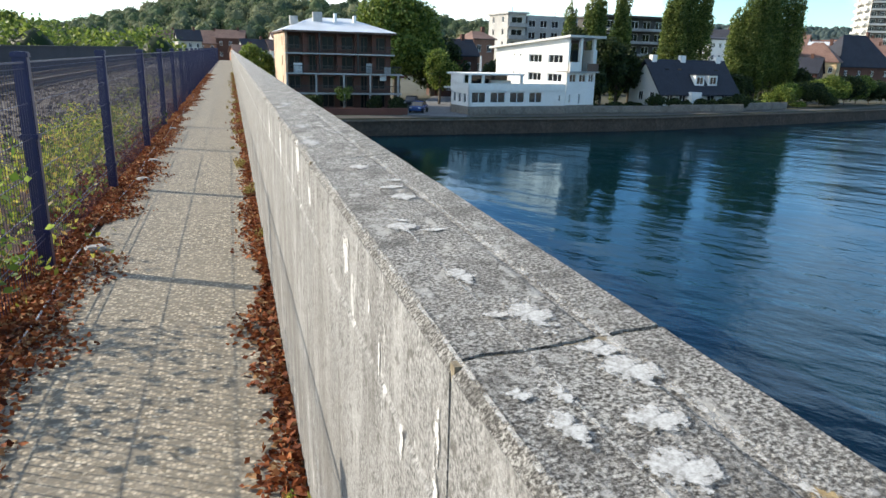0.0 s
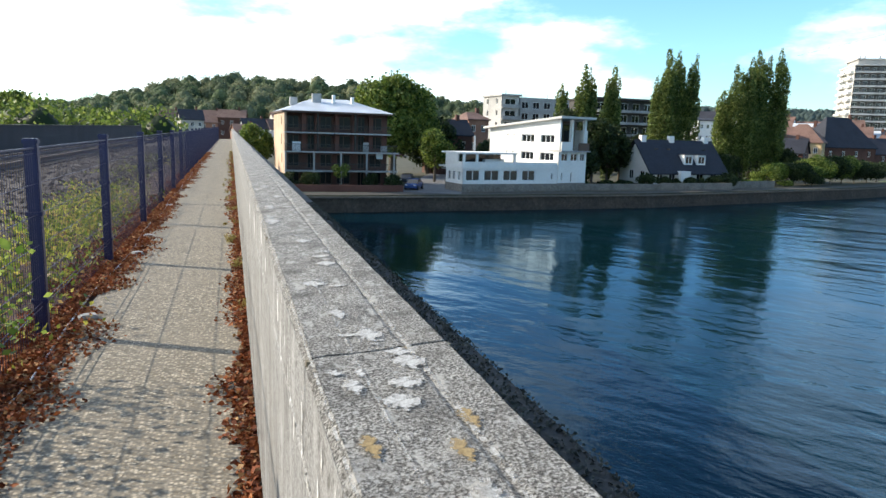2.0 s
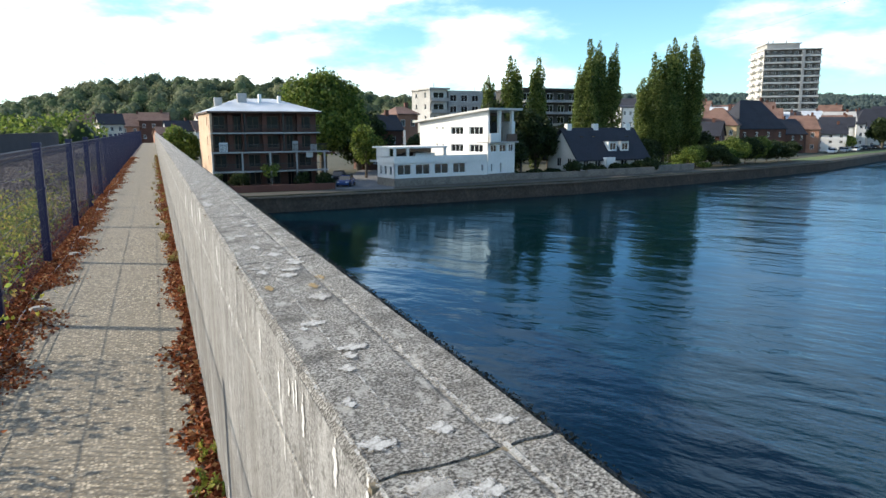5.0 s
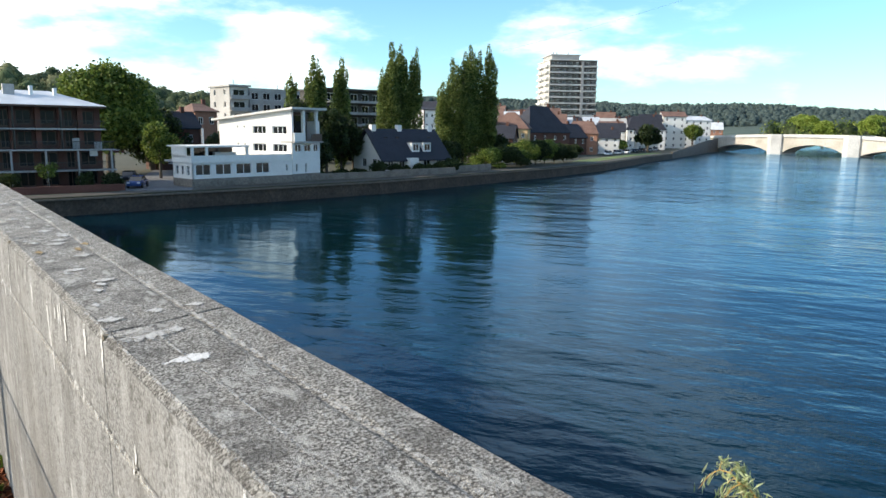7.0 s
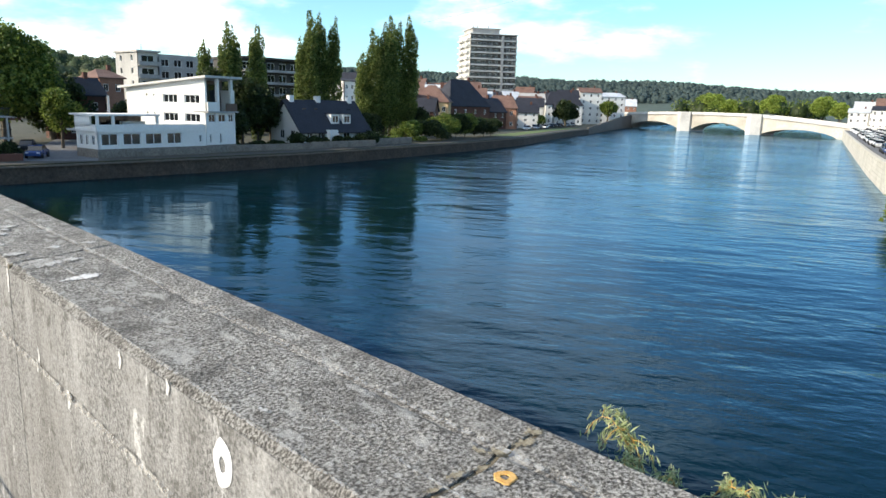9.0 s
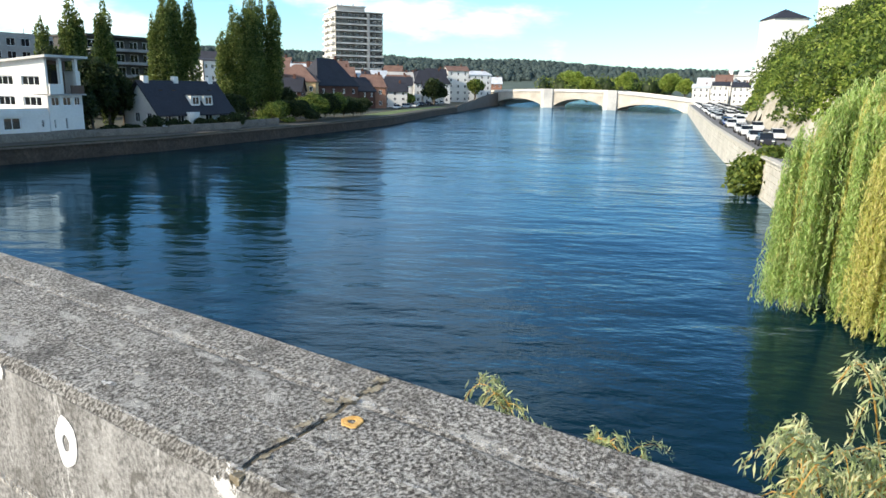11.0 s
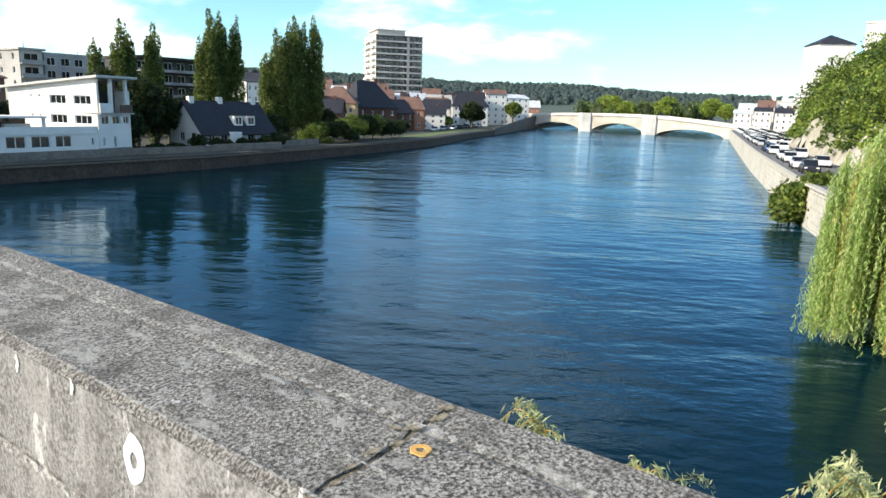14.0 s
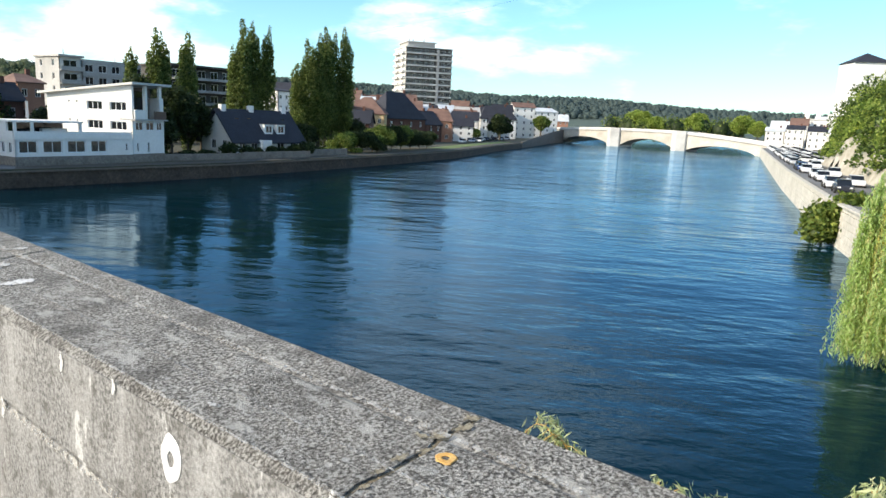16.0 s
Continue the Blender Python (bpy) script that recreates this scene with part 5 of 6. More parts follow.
for i, (x, y, top, r) in enumerate(((58.6, 112, 13.2, 1.5), (60.6, 112.6, 12.6, 1.4), (64.6, 112, 13.1, 1.8), (55.8, 114, 10.2, 1.4),
                                    (79.6, 118, 17.5, 1.9), (82.3, 118.6, 17.3, 1.8), (85.2, 118, 16.6, 1.8), (78.2, 119, 12.5, 1.5),
                                    (98.6, 122, 16.0, 2.2), (103.6, 122, 19.2, 2.2), (106.3, 123, 18.2, 2.0), (109.0, 122, 19.6, 2.2), (100.8, 121, 17.2, 2.0), (96.6, 123, 11.0, 2.0))):
    poplar(x, y, BANK_Z, top - BANK_Z, r, 100 + i)
tree("plane_tree", 28.0, 125.0, BANK_Z, lumpy(8.6, 8.0, 9.0, 9.6, 26, 7), 0.32, 9, M_LEAF, "big broad-crowned leafy tree behind the apartments", trunk_r=0.6, seed=7)
tree("plane_tree", 36.0, 130.0, BANK_Z, lumpy(7.0, 7.0, 6.5, 5.5, 18, 8), 0.32, 9, M_LEAFDK, "dark shaded tree beside the side street", trunk_r=0.5, seed=8)
tree("round_tree", 31.1, 108.0, BANK_Z, lumpy(2.9, 2.8, 4.0, 4.9, 18, 9), 0.2, 20, M_LEAF, "round yellow-green tree at the street corner", trunk_r=0.2, seed=9)
tree("broad_tree", 3.6, 112.0, BANK_Z, lumpy(3.4, 3.2, 4.0, 4.8, 14, 10), 0.22, 16, M_LEAF, "leafy tree beside the apartments", trunk_r=0.22, seed=10)
tree("broad_tree", 0.2, 104.0, BANK_Z, lumpy(2.6, 2.6, 3.2, 3.6, 12, 11), 0.22, 16, M_LEAFDK, "dark leafy tree beside the apartments", trunk_r=0.22, seed=11)
for i, (x, y, r, h) in enumerate(((53.5, 101, 3.0, 8.5), (57.0, 104, 3.6, 12.0), (51.6, 106, 3.2, 11.0), (61.5, 107, 3.6, 11.5), (54.6, 110, 3.4, 13.5), (67.5, 113, 3.2, 8.5), (71.5, 114, 3.2, 7.5), (92.5, 116, 3.6, 6.0), (88.5, 113, 3.0, 5.0), (113.5, 122, 3.6, 7.5), (76, 112, 3, 5), (40, 113, 4, 5.5), (44, 118, 5, 7), (68, 142, 4.5, 12.5), (74, 143, 5, 14), (80, 141, 5, 13.5), (86, 134, 4, 11))):
    tree("dark_tree", x, y, BANK_Z, lumpy(r, r, h * 0.5, h * 0.52, 14, 30 + i), 0.24, 13, M_LEAFDK, "dark dense tree shading the bank", "tree", 0.2, "dark trees on the far bank", 30 + i)
for i, (x, y, r, h, m) in enumerate(((51, 95.6, 1.3, 1.4, M_LEAFDK), (55, 96, 1.6, 1.6, M_LEAFDK), (59, 97, 1.5, 1.5, M_LEAFDK), (63.4, 97.4, 1.7, 2.6, M_LEAFDK), (66.6, 97.8, 1.3, 2.2, M_LEAFDK), (69.2, 98.0, 1.1, 1.7, M_LEAFDK), (71.8, 98.0, 1.2, 2.1, M_LEAFDK), (74.6, 98.6, 1.4, 2.0, M_LEAFDK), (77.2, 98.8, 1.6, 2.3, M_LEAFDK), (80.2, 99.6, 1.9, 2.7, M_LEAFDK), (83.4, 101.2, 1.7, 2.2, M_LEAFDK), (87, 103.5, 1.8, 1.4, M_LEAF), (91, 105, 1.6, 1.6, M_LEAF),
                                     (95.0, 107.0, 2.8, 4.0, M_LEAF), (99.0, 109.0, 3.0, 4.6, M_LEAF), (103.5, 109.5, 3.6, 5.4, M_LEAFDK), (107.5, 110.5, 3.4, 5.2, M_LEAF), (111.5, 111.5, 3.6, 6.0, M_LEAF), (116.0, 113, 3.8, 6.2, M_LEAFDK), (120.5, 114.5, 3.8, 6.2, M_LEAF), (126.0, 116.5, 3.4, 5.4, M_LEAFDK), (131.0, 118, 3.6, 5.2, M_LEAFDK), (136.0, 120, 3.4, 4.8, M_LEAFDK), (97, 104.5, 1.4, 1.4, M_LEAF), (105, 106.5, 2.2, 2.8, M_LEAFDK))):
    tree("garden_shrub", x, y, BANK_Z, lumpy(r, r, h * 0.55, h * 0.5, 10, 200 + i), 0.17, 22, m, "rounded garden shrub behind the quay", "shrub", 0.08, "garden shrubs on the far bank", 200 + i)
tree("broad_tree", 232, 166, BANK_Z, lumpy(5.6, 5.6, 5.2, 6.0, 16, 90), 0.5, 5, M_LEAFDK, "broad dark tree beside the quay street", trunk_r=0.4, seed=90)
tree("broad_tree", 300, 190, BANK_Z, lumpy(4.8, 4.8, 4.8, 7.5, 14, 91), 0.5, 5, M_LEAF, "broad green tree near the bridge head", trunk_r=0.4, seed=91)
tree("broad_tree", 205, 160, BANK_Z, lumpy(4, 4, 2.4, 3.0, 12, 92), 0.4, 6, M_LEAF, "low green tree beside the quay street", trunk_r=0.3, seed=92)


# ---------------------------------------------------------------- apartment blocks and tower
def block(name, x, y, dx, dy, L, D, z0, floors, st, cols, wall_m, side_m, label, balcony=1.3, side_cols=3, slab_m=None, front=0.85):
    t = thing(name, frame_xy(x, y, dx, dy) @ pose(0, 0, z0), label, "building")
    H = floors * st
    rows = [(L * (i + 0.5) / cols, f * st + 0.45, 0.62 * L / cols, st - 1.1) for f in range(floors) for i in range(cols)]
    facade(t, pose(0, 0, 0), L, 0, H, rows, wall_m, 0.3, 1)
    srows = [(D * (i + 0.5) / side_cols, f * st + 0.9, 1.1, st - 1.5) for f in range(floors) for i in range(side_cols)]
    facade(t, pose(0, D, 0, 0, 0, -90), D, 0, H, srows, side_m, 0.3, 0)
    facade(t, pose(L, 0, 0, 0, 0, 90), D, 0, H, srows, side_m, 0.3, 0)
    part("wall", boxed(0.3, L - 0.3, D - 0.3, D, 0, H), wall_m, t)
    part("roof", boxed(-0.4, L + 0.4, -balcony * 0.8, D + 0.4, H, H + 0.45), side_m, t)
    me = mesh_of("balcony", box(box(bmesh.new(), 0.0, L, -balcony, -0.004, -0.12, 0.08), 0.0, L, -balcony, -balcony + 0.1, 0.08, front), slab_m or side_m)
    if balcony:
        for f in range(1, floors):
            part("balcony", me, slab_m or side_m, t, "", pose(0, 0, f * st))
    return t


# dark front wall paints the shade in the gaps between the balconies
TW = block("tower_block", 269, 255, 0.85, -0.53, 25, 24, BANK_Z, 14, 3.1, 8, M_DARKC, M_PALEC, "tall pale concrete apartment tower with balconies on every floor", 1.5, 3, M_PALEC, 0.62)
# stepped upper edge, side balconies and roof gear
for f in range(1, 14):
    part("side_balcony", boxed(-1.5, -0.004, 1.0, 9.0, f * 3.1 - 0.12, f * 3.1 + 0.9), M_PALEC, TW)
    part("side_balcony", boxed(-1.5, -0.004, 12.0, 22.0, f * 3.1 - 0.12, f * 3.1 + 0.9), M_PALEC, TW)
part("penthouse", boxed(1.5, 16, 2, 20, 43.85, 46.3), M_GREYC, TW)
part("penthouse_roof", boxed(0.8, 16.8, 1.2, 21, 46.3, 46.7), M_PALEC, TW)
part("core_strip", boxed(16.2, 17.6, -1.7, -1.504, 0, 43), M_GREYC, TW)
for q in (3.0, 5.0, 11.0):
    part("roof_gear", tube(bmesh.new(), [(q, 6, 46.7), (q, 6, 48.4)], [0.35, 0.3], 8), M_GREYC, TW)
block("concrete_block", 66.4, 170, 1, 0.05, 5.0, 12, BANK_Z, 6, 2.95, 1, M_PALEC, M_GREYC, "pale concrete stair end of an apartment block", 1.0, 2)
block("concrete_block", 71.6, 170.4, 1, 0.05, 16, 11, BANK_Z, 6, 2.85, 5, M_GREYC, M_GREYC, "grey concrete apartment block behind the trees", 0.0, 2)
# walls coloured dark for the shade behind the balconies
block("dark_block", 82.0, 150, 1, 0.05, 16.5, 12, BANK_Z, 6, 2.8, 5, M_DARKC, M_DARKC, "dark apartment block with pale balcony fronts", 1.8, 2, M_GREYC, 0.5)
for i, (x, z0, z1) in enumerate(((68.2, 11.3, 13.2), (80.0, 10.7, 12.2))):
    solo("roof_mast", tube(bmesh.new(), [(x, 172, z0 - 0.2), (x, 172, z1)], [0.12, 0.1], 6), M_GALV, "thin mast on the roof of the concrete block", "mast")

# ---------------------------------------------------------------- houses of the town
house("ochre_house", 141, 157, 0.6, -0.8, 11.5, 9, BANK_Z, 2.2, 6.6, 2, 4, M_YELLOW, M_TILE, "ochre brick house with a tiled roof", hip=4.6)
house("slate_mansion", 152, 151, 0.96, -0.1, 16, 12, BANK_Z, 1.2, 8.8, 2, 4, M_BRICK, M_SLATE, "dark brick mansion with a steep slate roof", hip=4.5)
house("dark_roof_house", 166, 156, 0.96, -0.1, 16, 10, BANK_Z, -0.6, 3.6, 2, 5, M_BRICK, M_SLATE, "low brick house with a long slate roof and skylights")
house("stepped_gable_house", 179, 161, 0.6, -0.8, 10.5, 9, BANK_Z, 0.8, 4.6, 2, 3, M_ORBRICK, M_TILE, "orange brick house with a tiled roof", hip=1.8)
house("white_townhouse", 141, 190, 1, 0, 7, 8, BANK_Z, 7.8, 8.4, 4, 3, M_WHITE, M_SLATE, "narrow white town house between trees", chimney=False)
house("garden_house", 37, 128, 1, 0.1, 7.5, 7, BANK_Z, 1.2, 3.9, 2, 2, M_BRICK, M_SLATE, "dark brick house behind trees")
house("brick_house", 47.5, 140, 1, 0.1, 4.6, 8, BANK_Z, 4.4, 5.8, 3, 2, M_ORBRICK, M_TILE, "orange brick house with a chimney", hip=1.2)
house("white_town_house", 258, 196, 0.7, -0.6, 17, 11, BANK_Z, 2.6, 8.2, 3, 5, M_WHITE, M_SLATE, "large white house with a grey hipped roof", hip=3.0)
house("tall_white_house", 296, 204, 0.7, -0.6, 11, 10, BANK_Z, 9.0, 11.2, 5, 3, M_WHITE, M_TILE, "tall white town house with a red roof")
house("white_quay_house", 316, 206, 0.72, -0.6, 14, 10, BANK_Z, 7.5, 9.4, 5, 4, M_WHITE, M_METAL, "white town house near the bridge head", hip=2.0)
house("bridge_head_house", 392, 240, 0.6, -0.75, 10, 8, BANK_Z, 3.5, 7.5, 3, 3, M_ORBRICK, M_METAL, "pink house beyond the bridge head")
for i, (hx, hy, hl, he, hr, hw, hm) in enumerate(((124, 142, 9, -0.6, 2.6, M_BRICK, M_SLATE), (131, 158, 9, 3.4, 6.2, M_CREAM, M_SLATE), (196, 163, 9, -0.8, 2.0, M_WHITE, M_SLATE), (206, 170, 10, 1.5, 4.4, M_PALEC, M_SLATE), (217, 178, 9, 2.4, 5.2, M_WHITE, M_TILE),
                                                     (228, 186, 10, 3.4, 6.6, M_CREAM, M_GREYC), (238, 194, 9, 2.8, 6.0, M_WHITE, M_TILE), (246, 182, 9, 0.6, 3.4, M_PALEC, M_SLATE), (281, 206, 10, 6.4, 9.6, M_WHITE, M_SLATE), (172, 176, 11, 2.6, 5.4, M_WHITE, M_TILE), (158, 172, 10, 3.0, 6.4, M_CREAM, M_TILE), (186, 182, 11, 4.2, 7.4, M_PALEC, M_TILE))):
    house("town_house", hx, hy, 0.62, -0.8 + 0.1 * (i % 3), hl, 9, BANK_Z, he, hr, 3, 3, hw, hm, "pale town house with a pitched roof behind the river bank", "houses of the old town", 1)
TOWN = random.Random(77)
for i in range(33):
    q = TOWN.random()
    x = 150 + 190 * q + TOWN.uniform(-8, 8)
    y = 172 + 0.30 * (x - 150) + TOWN.uniform(0, 45)
    if 255 < x < 305 and 225 < y < 290:
        continue
    e = BANK_Z + TOWN.choice((6.5, 7.5, 8.5, 10.0)) + (y - 172 - 0.30 * (x - 150)) * 0.12
    house("town_house", x, y, 0.62 + TOWN.uniform(-0.3, 0.1), -0.75 + TOWN.uniform(-0.2, 0.3), TOWN.uniform(8, 13), TOWN.uniform(8, 10), BANK_Z, e, e + TOWN.uniform(2.4, 4.0), 3, 3,
          TOWN.choice((M_WHITE, M_CREAM, M_WHITE, M_WHITE, M_ORBRICK, M_PALEC)), TOWN.choice((M_TILE, M_SLATE, M_SLATE, M_METAL)), "town house with a pitched roof in the old town", "houses of the old town", 1)
for i in range(16):
    x = -34 + 5.6 * i + TOWN.uniform(-2, 2)
    y = 215 + TOWN.uniform(0, 50)
    e = BANK_Z + TOWN.choice((6.0, 7.0, 8.0)) + (y - 215) * 0.06
    house("village_house", x, y, 1, TOWN.uniform(-0.3, 0.3), TOWN.uniform(7, 11), 8, BANK_Z, e, e + TOWN.uniform(2.0, 3.2), 3, 3, TOWN.choice((M_WHITE, M_CREAM, M_ORBRICK, M_BRICK)), TOWN.choice((M_TILE, M_TILE, M_SLATE)), "small house with a tiled roof at the foot of the hill", "houses at the foot of the hill", 1)
for i in range(14):
    x = 215 + 17.0 * i + TOWN.uniform(-4, 4)
    y = 268 + 0.55 * (x - 215) + TOWN.uniform(0, 30)
    e = 4.5 + TOWN.uniform(-1, 4) - max(0, x - 330) * 0.04
    house("hill_house", x, y, 0.8, -0.6 + TOWN.uniform(-0.2, 0.2), TOWN.uniform(8, 14), 9, BANK_Z, e, e + TOWN.uniform(2.0, 3.0), 3, 2, TOWN.choice((M_WHITE, M_CREAM, M_WHITE)), TOWN.choice((M_TILE, M_SLATE, M_METAL)), "pale house on the slope above the old town", "houses on the slope", 1)
# ramp of the quay wall that climbs to the bridge head
for a, b in zip(((229, 153), (262, 167.8), (290, 180.4), (318, 193)), ((262, 167.8), (290, 180.4), (318, 193), (346, 203))):
    L = math.hypot(b[0] - a[0], b[1] - a[1])
    za, zb = [BANK_Z + 0.4 + 4.6 * (p[0] - 229) / 117 for p in (a, b)]
    RW = solo("quay_ramp_wall", prism(bmesh.new(), [(0, BANK_Z - 2), (L, BANK_Z - 2), (L, zb), (0, za)], "y", -0.25, 0.5), M_QUAYLIP, "rising stone wall of the quay ramp", "wall", "structure", frame_xy(a[0], a[1], (b[0] - a[0]) / L, (b[1] - a[1]) / L))
for i in range(11):
    x = 196 + 12.5 * i + TOWN.uniform(-3, 3)
    y = 186 + 0.36 * (x - 196) + TOWN.uniform(0, 10)
    e = TOWN.uniform(2.2, 6.5)
    house("town_house", x, y, 0.8, -0.6 + TOWN.uniform(-0.15, 0.15), TOWN.uniform(7, 10), 8, BANK_Z, e, e + TOWN.uniform(1.8, 3.0), 3, 3, TOWN.choice((M_WHITE, M_WHITE, M_CREAM, M_ORBRICK)), TOWN.choice((M_TILE, M_SLATE, M_METAL)), "narrow pale town house in the old town", "houses of the old town", 1)
# thin church spire between the poplars and the tower
SP = thing("church_spire", pose(178, 210, BANK_Z), "pale slim church tower with a pointed spire", "church")
part("tower", boxed(-1.3, 1.3, -1.3, 1.3, 0, 12), M_PALEC, SP)
sb = bmesh.new()
bmesh.ops.create_cone(sb, cap_ends=True, segments=8, radius1=1.6, radius2=0.05, depth=6, matrix=Matrix.Translation((0, 0, 15)))
part("spire", sb, M_SLATE, SP)

# ---------------------------------------------------------------- arched bridge
AB = thing("arched_bridge", frame_xy(346, 203, -0.13, -0.99), "pale stone bridge with three low arches", "bridge")
SPANS = ((0.0, 33.0), (39.0, 70.0), (76.0, 110.0))
def deck_z(q):
    return -1.1 + 1.7 * (1 - ((q - 50) / 60) ** 2) - (1.4 * max(0, (q - 75) / 35))
for a, b in SPANS:
    bm = bmesh.new()
    n = 18
    lo, hi = [], []
    for i in range(n + 1):
        q = a + (b - a) * i / n
        k = 2 * (q - a) / (b - a) - 1
        crown = deck_z((a + b) / 2) - 4.3
        lo.append((q, -8.3 + (crown + 8.3) * (1 - k * k) ** 0.75))
        hi.append((q, deck_z(q) - 0.6))
    prism(bm, lo + hi[::-1], "y", -5, 5)
    part("arch", bm, M_BRIDGE, AB)
for q in (36.0, 73.0):
    part("pier", prism(bmesh.new(), [(q - 3.6, -6.2), (q, -8.8), (q + 3.6, -6.2), (q + 3.6, 6.2), (q, 8.8), (q - 3.6, 6.2)], "z", -11.4, deck_z(q) + 0.55), M_PALEC, AB, "stone pier with a pointed cutwater")
for side in (-5.3, 5.0):
    bm = bmesh.new()
    qs = np.linspace(-30, 125, 40)
    prism(bm, [(q, deck_z(min(max(q, -5), 118)) - 0.62) for q in qs] + [(q, deck_z(min(max(q, -5), 118)) + 0.5) for q in qs[::-1]], "y", side, side + 0.3)
    part("bridge_parapet", bm, M_PALEC, AB)
    bm = bmesh.new()
    out = side - 0.25 if side < 0 else side + 0.05
    prism(bm, [(q, deck_z(min(max(q, -5), 118)) - 0.95) for q in qs] + [(q, deck_z(min(max(q, -5), 118)) - 0.63) for q in qs[::-1]], "y", out, out + 0.5)
    part("string_course", bm, M_GREYC, AB)
bm = bmesh.new()
prism(bm, [(q, deck_z(min(max(q, -5), 118)) - 0.9) for q in qs] + [(q, deck_z(min(max(q, -5), 118)) - 0.6) for q in qs[::-1]], "y", -4.98, 4.98)
part("roadway", bm, M_ROAD, AB)
for a, b in ((-30, 0), (110, 125)):
    part("abutment", boxed(a, b, -5, 5, -11.4, deck_z(min(max(a, -5), 118)) - 0.92), M_BRIDGE, AB)

# ---------------------------------------------------------------- right bank: cliff, citadel tower, houses
def land(name, fn, xa, xb, ya, yb, nx, ny, material, label, keep=None):
    bm = bmesh.new()
    g = [[bm.verts.new((xa + (xb - xa) * i / nx, ya + (yb - ya) * j / ny, fn(xa + (xb - xa) * i / nx, ya + (yb - ya) * j / ny))) for j in range(ny + 1)] for i in range(nx + 1)]
    for i in range(nx):
        for j in range(ny):
            bm.faces.new((g[i][j], g[i + 1][j], g[i + 1][j + 1], g[i][j + 1]))
    low = [f for f in bm.faces if keep and not keep(f.calc_center_median())]
    bmesh.ops.delete(bm, geom=low, context="FACES")
    for f in bm.faces:
        f.smooth = True
    return solo(name, bm, material, label, "hill", "structure")


def near_line(x):
    for (xa, ya), (xb, yb) in zip(NEAR_QUAY, NEAR_QUAY[1:]):
        if xa <= x <= xb:
            return ya + (yb - ya) * (x - xa) / (xb - xa)
    return NEAR_QUAY[-1][1] if x > 0 else -16


def cliff_foot(x):
    return near_line(x) - 8.0 - 4.5 * min(1, max(0, (x - 158) / 40))


def cliff(x, y):
    d = cliff_foot(x) - y + 1.6 * noise.noise((x * 0.09, y * 0.09, 0))
    if d < 0:
        return ROAD_Z - 0.6
    rise = 5.5 * min(1, d / 1.8) + 0.78 * max(0, d - 1.6)
    ends = min(1, max(0, (x - 62) / 25)) * min(1, max(0, (218 - x) / 22))
    return ROAD_Z - 0.6 + min(rise, 21.0) * ends + (1.2 * noise.noise((x * 0.2, y * 0.2, 3)) if d > 0.5 else 0) * ends


land("cliff", cliff, 60, 300, -70, 90, 130, 110, M_ROCK, "pale rock cliff above the quay road", lambda p: p.y < cliff_foot(p.x) + 0.6)
crng = np.random.default_rng(44)
cpts = ([], [], [])
for k in range(1500):
    x = crng.uniform(66, 216)
    d = 0.4 + 29 * crng.random() ** 1.4 if crng.random() < 0.85 else crng.uniform(0, 50)
    y = cliff_foot(x) - d
    z = cliff(x, y)
    if z < ROAD_Z + 1.0 or (d < 2.2 and crng.random() < 0.55):
        continue
    r = crng.uniform(1.5, 3.8) * (1 if d > 4 else 0.5)
    tone = crng.choice(3, p=(0.45, 0.35, 0.2))
    for _ in range(6):
        o = crng.normal(size=3) * (0.42 * r, 0.42 * r, 0.4 * r)
        rr = r * crng.uniform(0.4, 0.62)
        n = int(20 * rr * rr) + 14
        dd = crng.normal(size=(n, 3))
        dd /= np.linalg.norm(dd, axis=1)[:, None]
        dd[:, 2] = np.where(dd[:, 2] < -0.3, -dd[:, 2], dd[:, 2])
        cpts[tone].append(dd * rr * crng.uniform(0.78, 1.06, n)[:, None] + (x, y, z + r * 0.7) + o)
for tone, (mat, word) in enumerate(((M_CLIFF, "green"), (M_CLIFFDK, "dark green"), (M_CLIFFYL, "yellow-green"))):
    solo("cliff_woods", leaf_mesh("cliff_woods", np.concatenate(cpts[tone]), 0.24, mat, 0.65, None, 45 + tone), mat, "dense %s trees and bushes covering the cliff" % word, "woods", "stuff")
CT = thing("citadel_tower", frame_xy(228, 41.9, 0.55, -0.83), "square white stone tower with a low slate roof on the cliff", "tower")
facade(CT, pose(0, 0, 0), 10, 2, 22.5, [(4.1, 16.5, 0.8, 2.4), (6.1, 16.5, 0.8, 2.4)], M_WHITE, 0.5, 0)
for a, b, c, d in ((0, 0.5, 0.51, 10), (9.5, 10, 0.51, 10), (0.51, 9.49, 9.5, 10)):
    part("wall", boxed(a, b, c, d, 2, 22.5), M_WHITE, CT)
cb = bmesh.new()
bmesh.ops.create_cone(cb, cap_ends=True, segments=4, radius1=7.8, radius2=0.1, depth=3.0, matrix=Matrix.Translation((5, 5, 24.0)) @ Matrix.Rotation(radians(45), 4, "Z"))
part("roof", cb, M_SLATE, CT, "low pyramid slate roof")
CW = thing("citadel_wall", frame_xy(229, 31.0, 0.12, -0.99), "white stone rampart of the citadel above the wooded cliff", "wall")
part("wall", boxed(0, 44, 0, 1.2, 4, 27.6), M_WHITE, CW)
part("coping", boxed(-0.2, 44.2, -0.25, 1.45, 27.6, 28.2, bevel=0.06), M_PALEC, CW)
for q in (3.0, 13.0, 23.0, 33.0):
    part("buttress", prism(bmesh.new(), [(q, 0.0), (q + 1.6, 0.0), (q + 1.4, -1.0), (q + 0.2, -1.0)], "z", 4, 25.5), M_PALEC, CW)
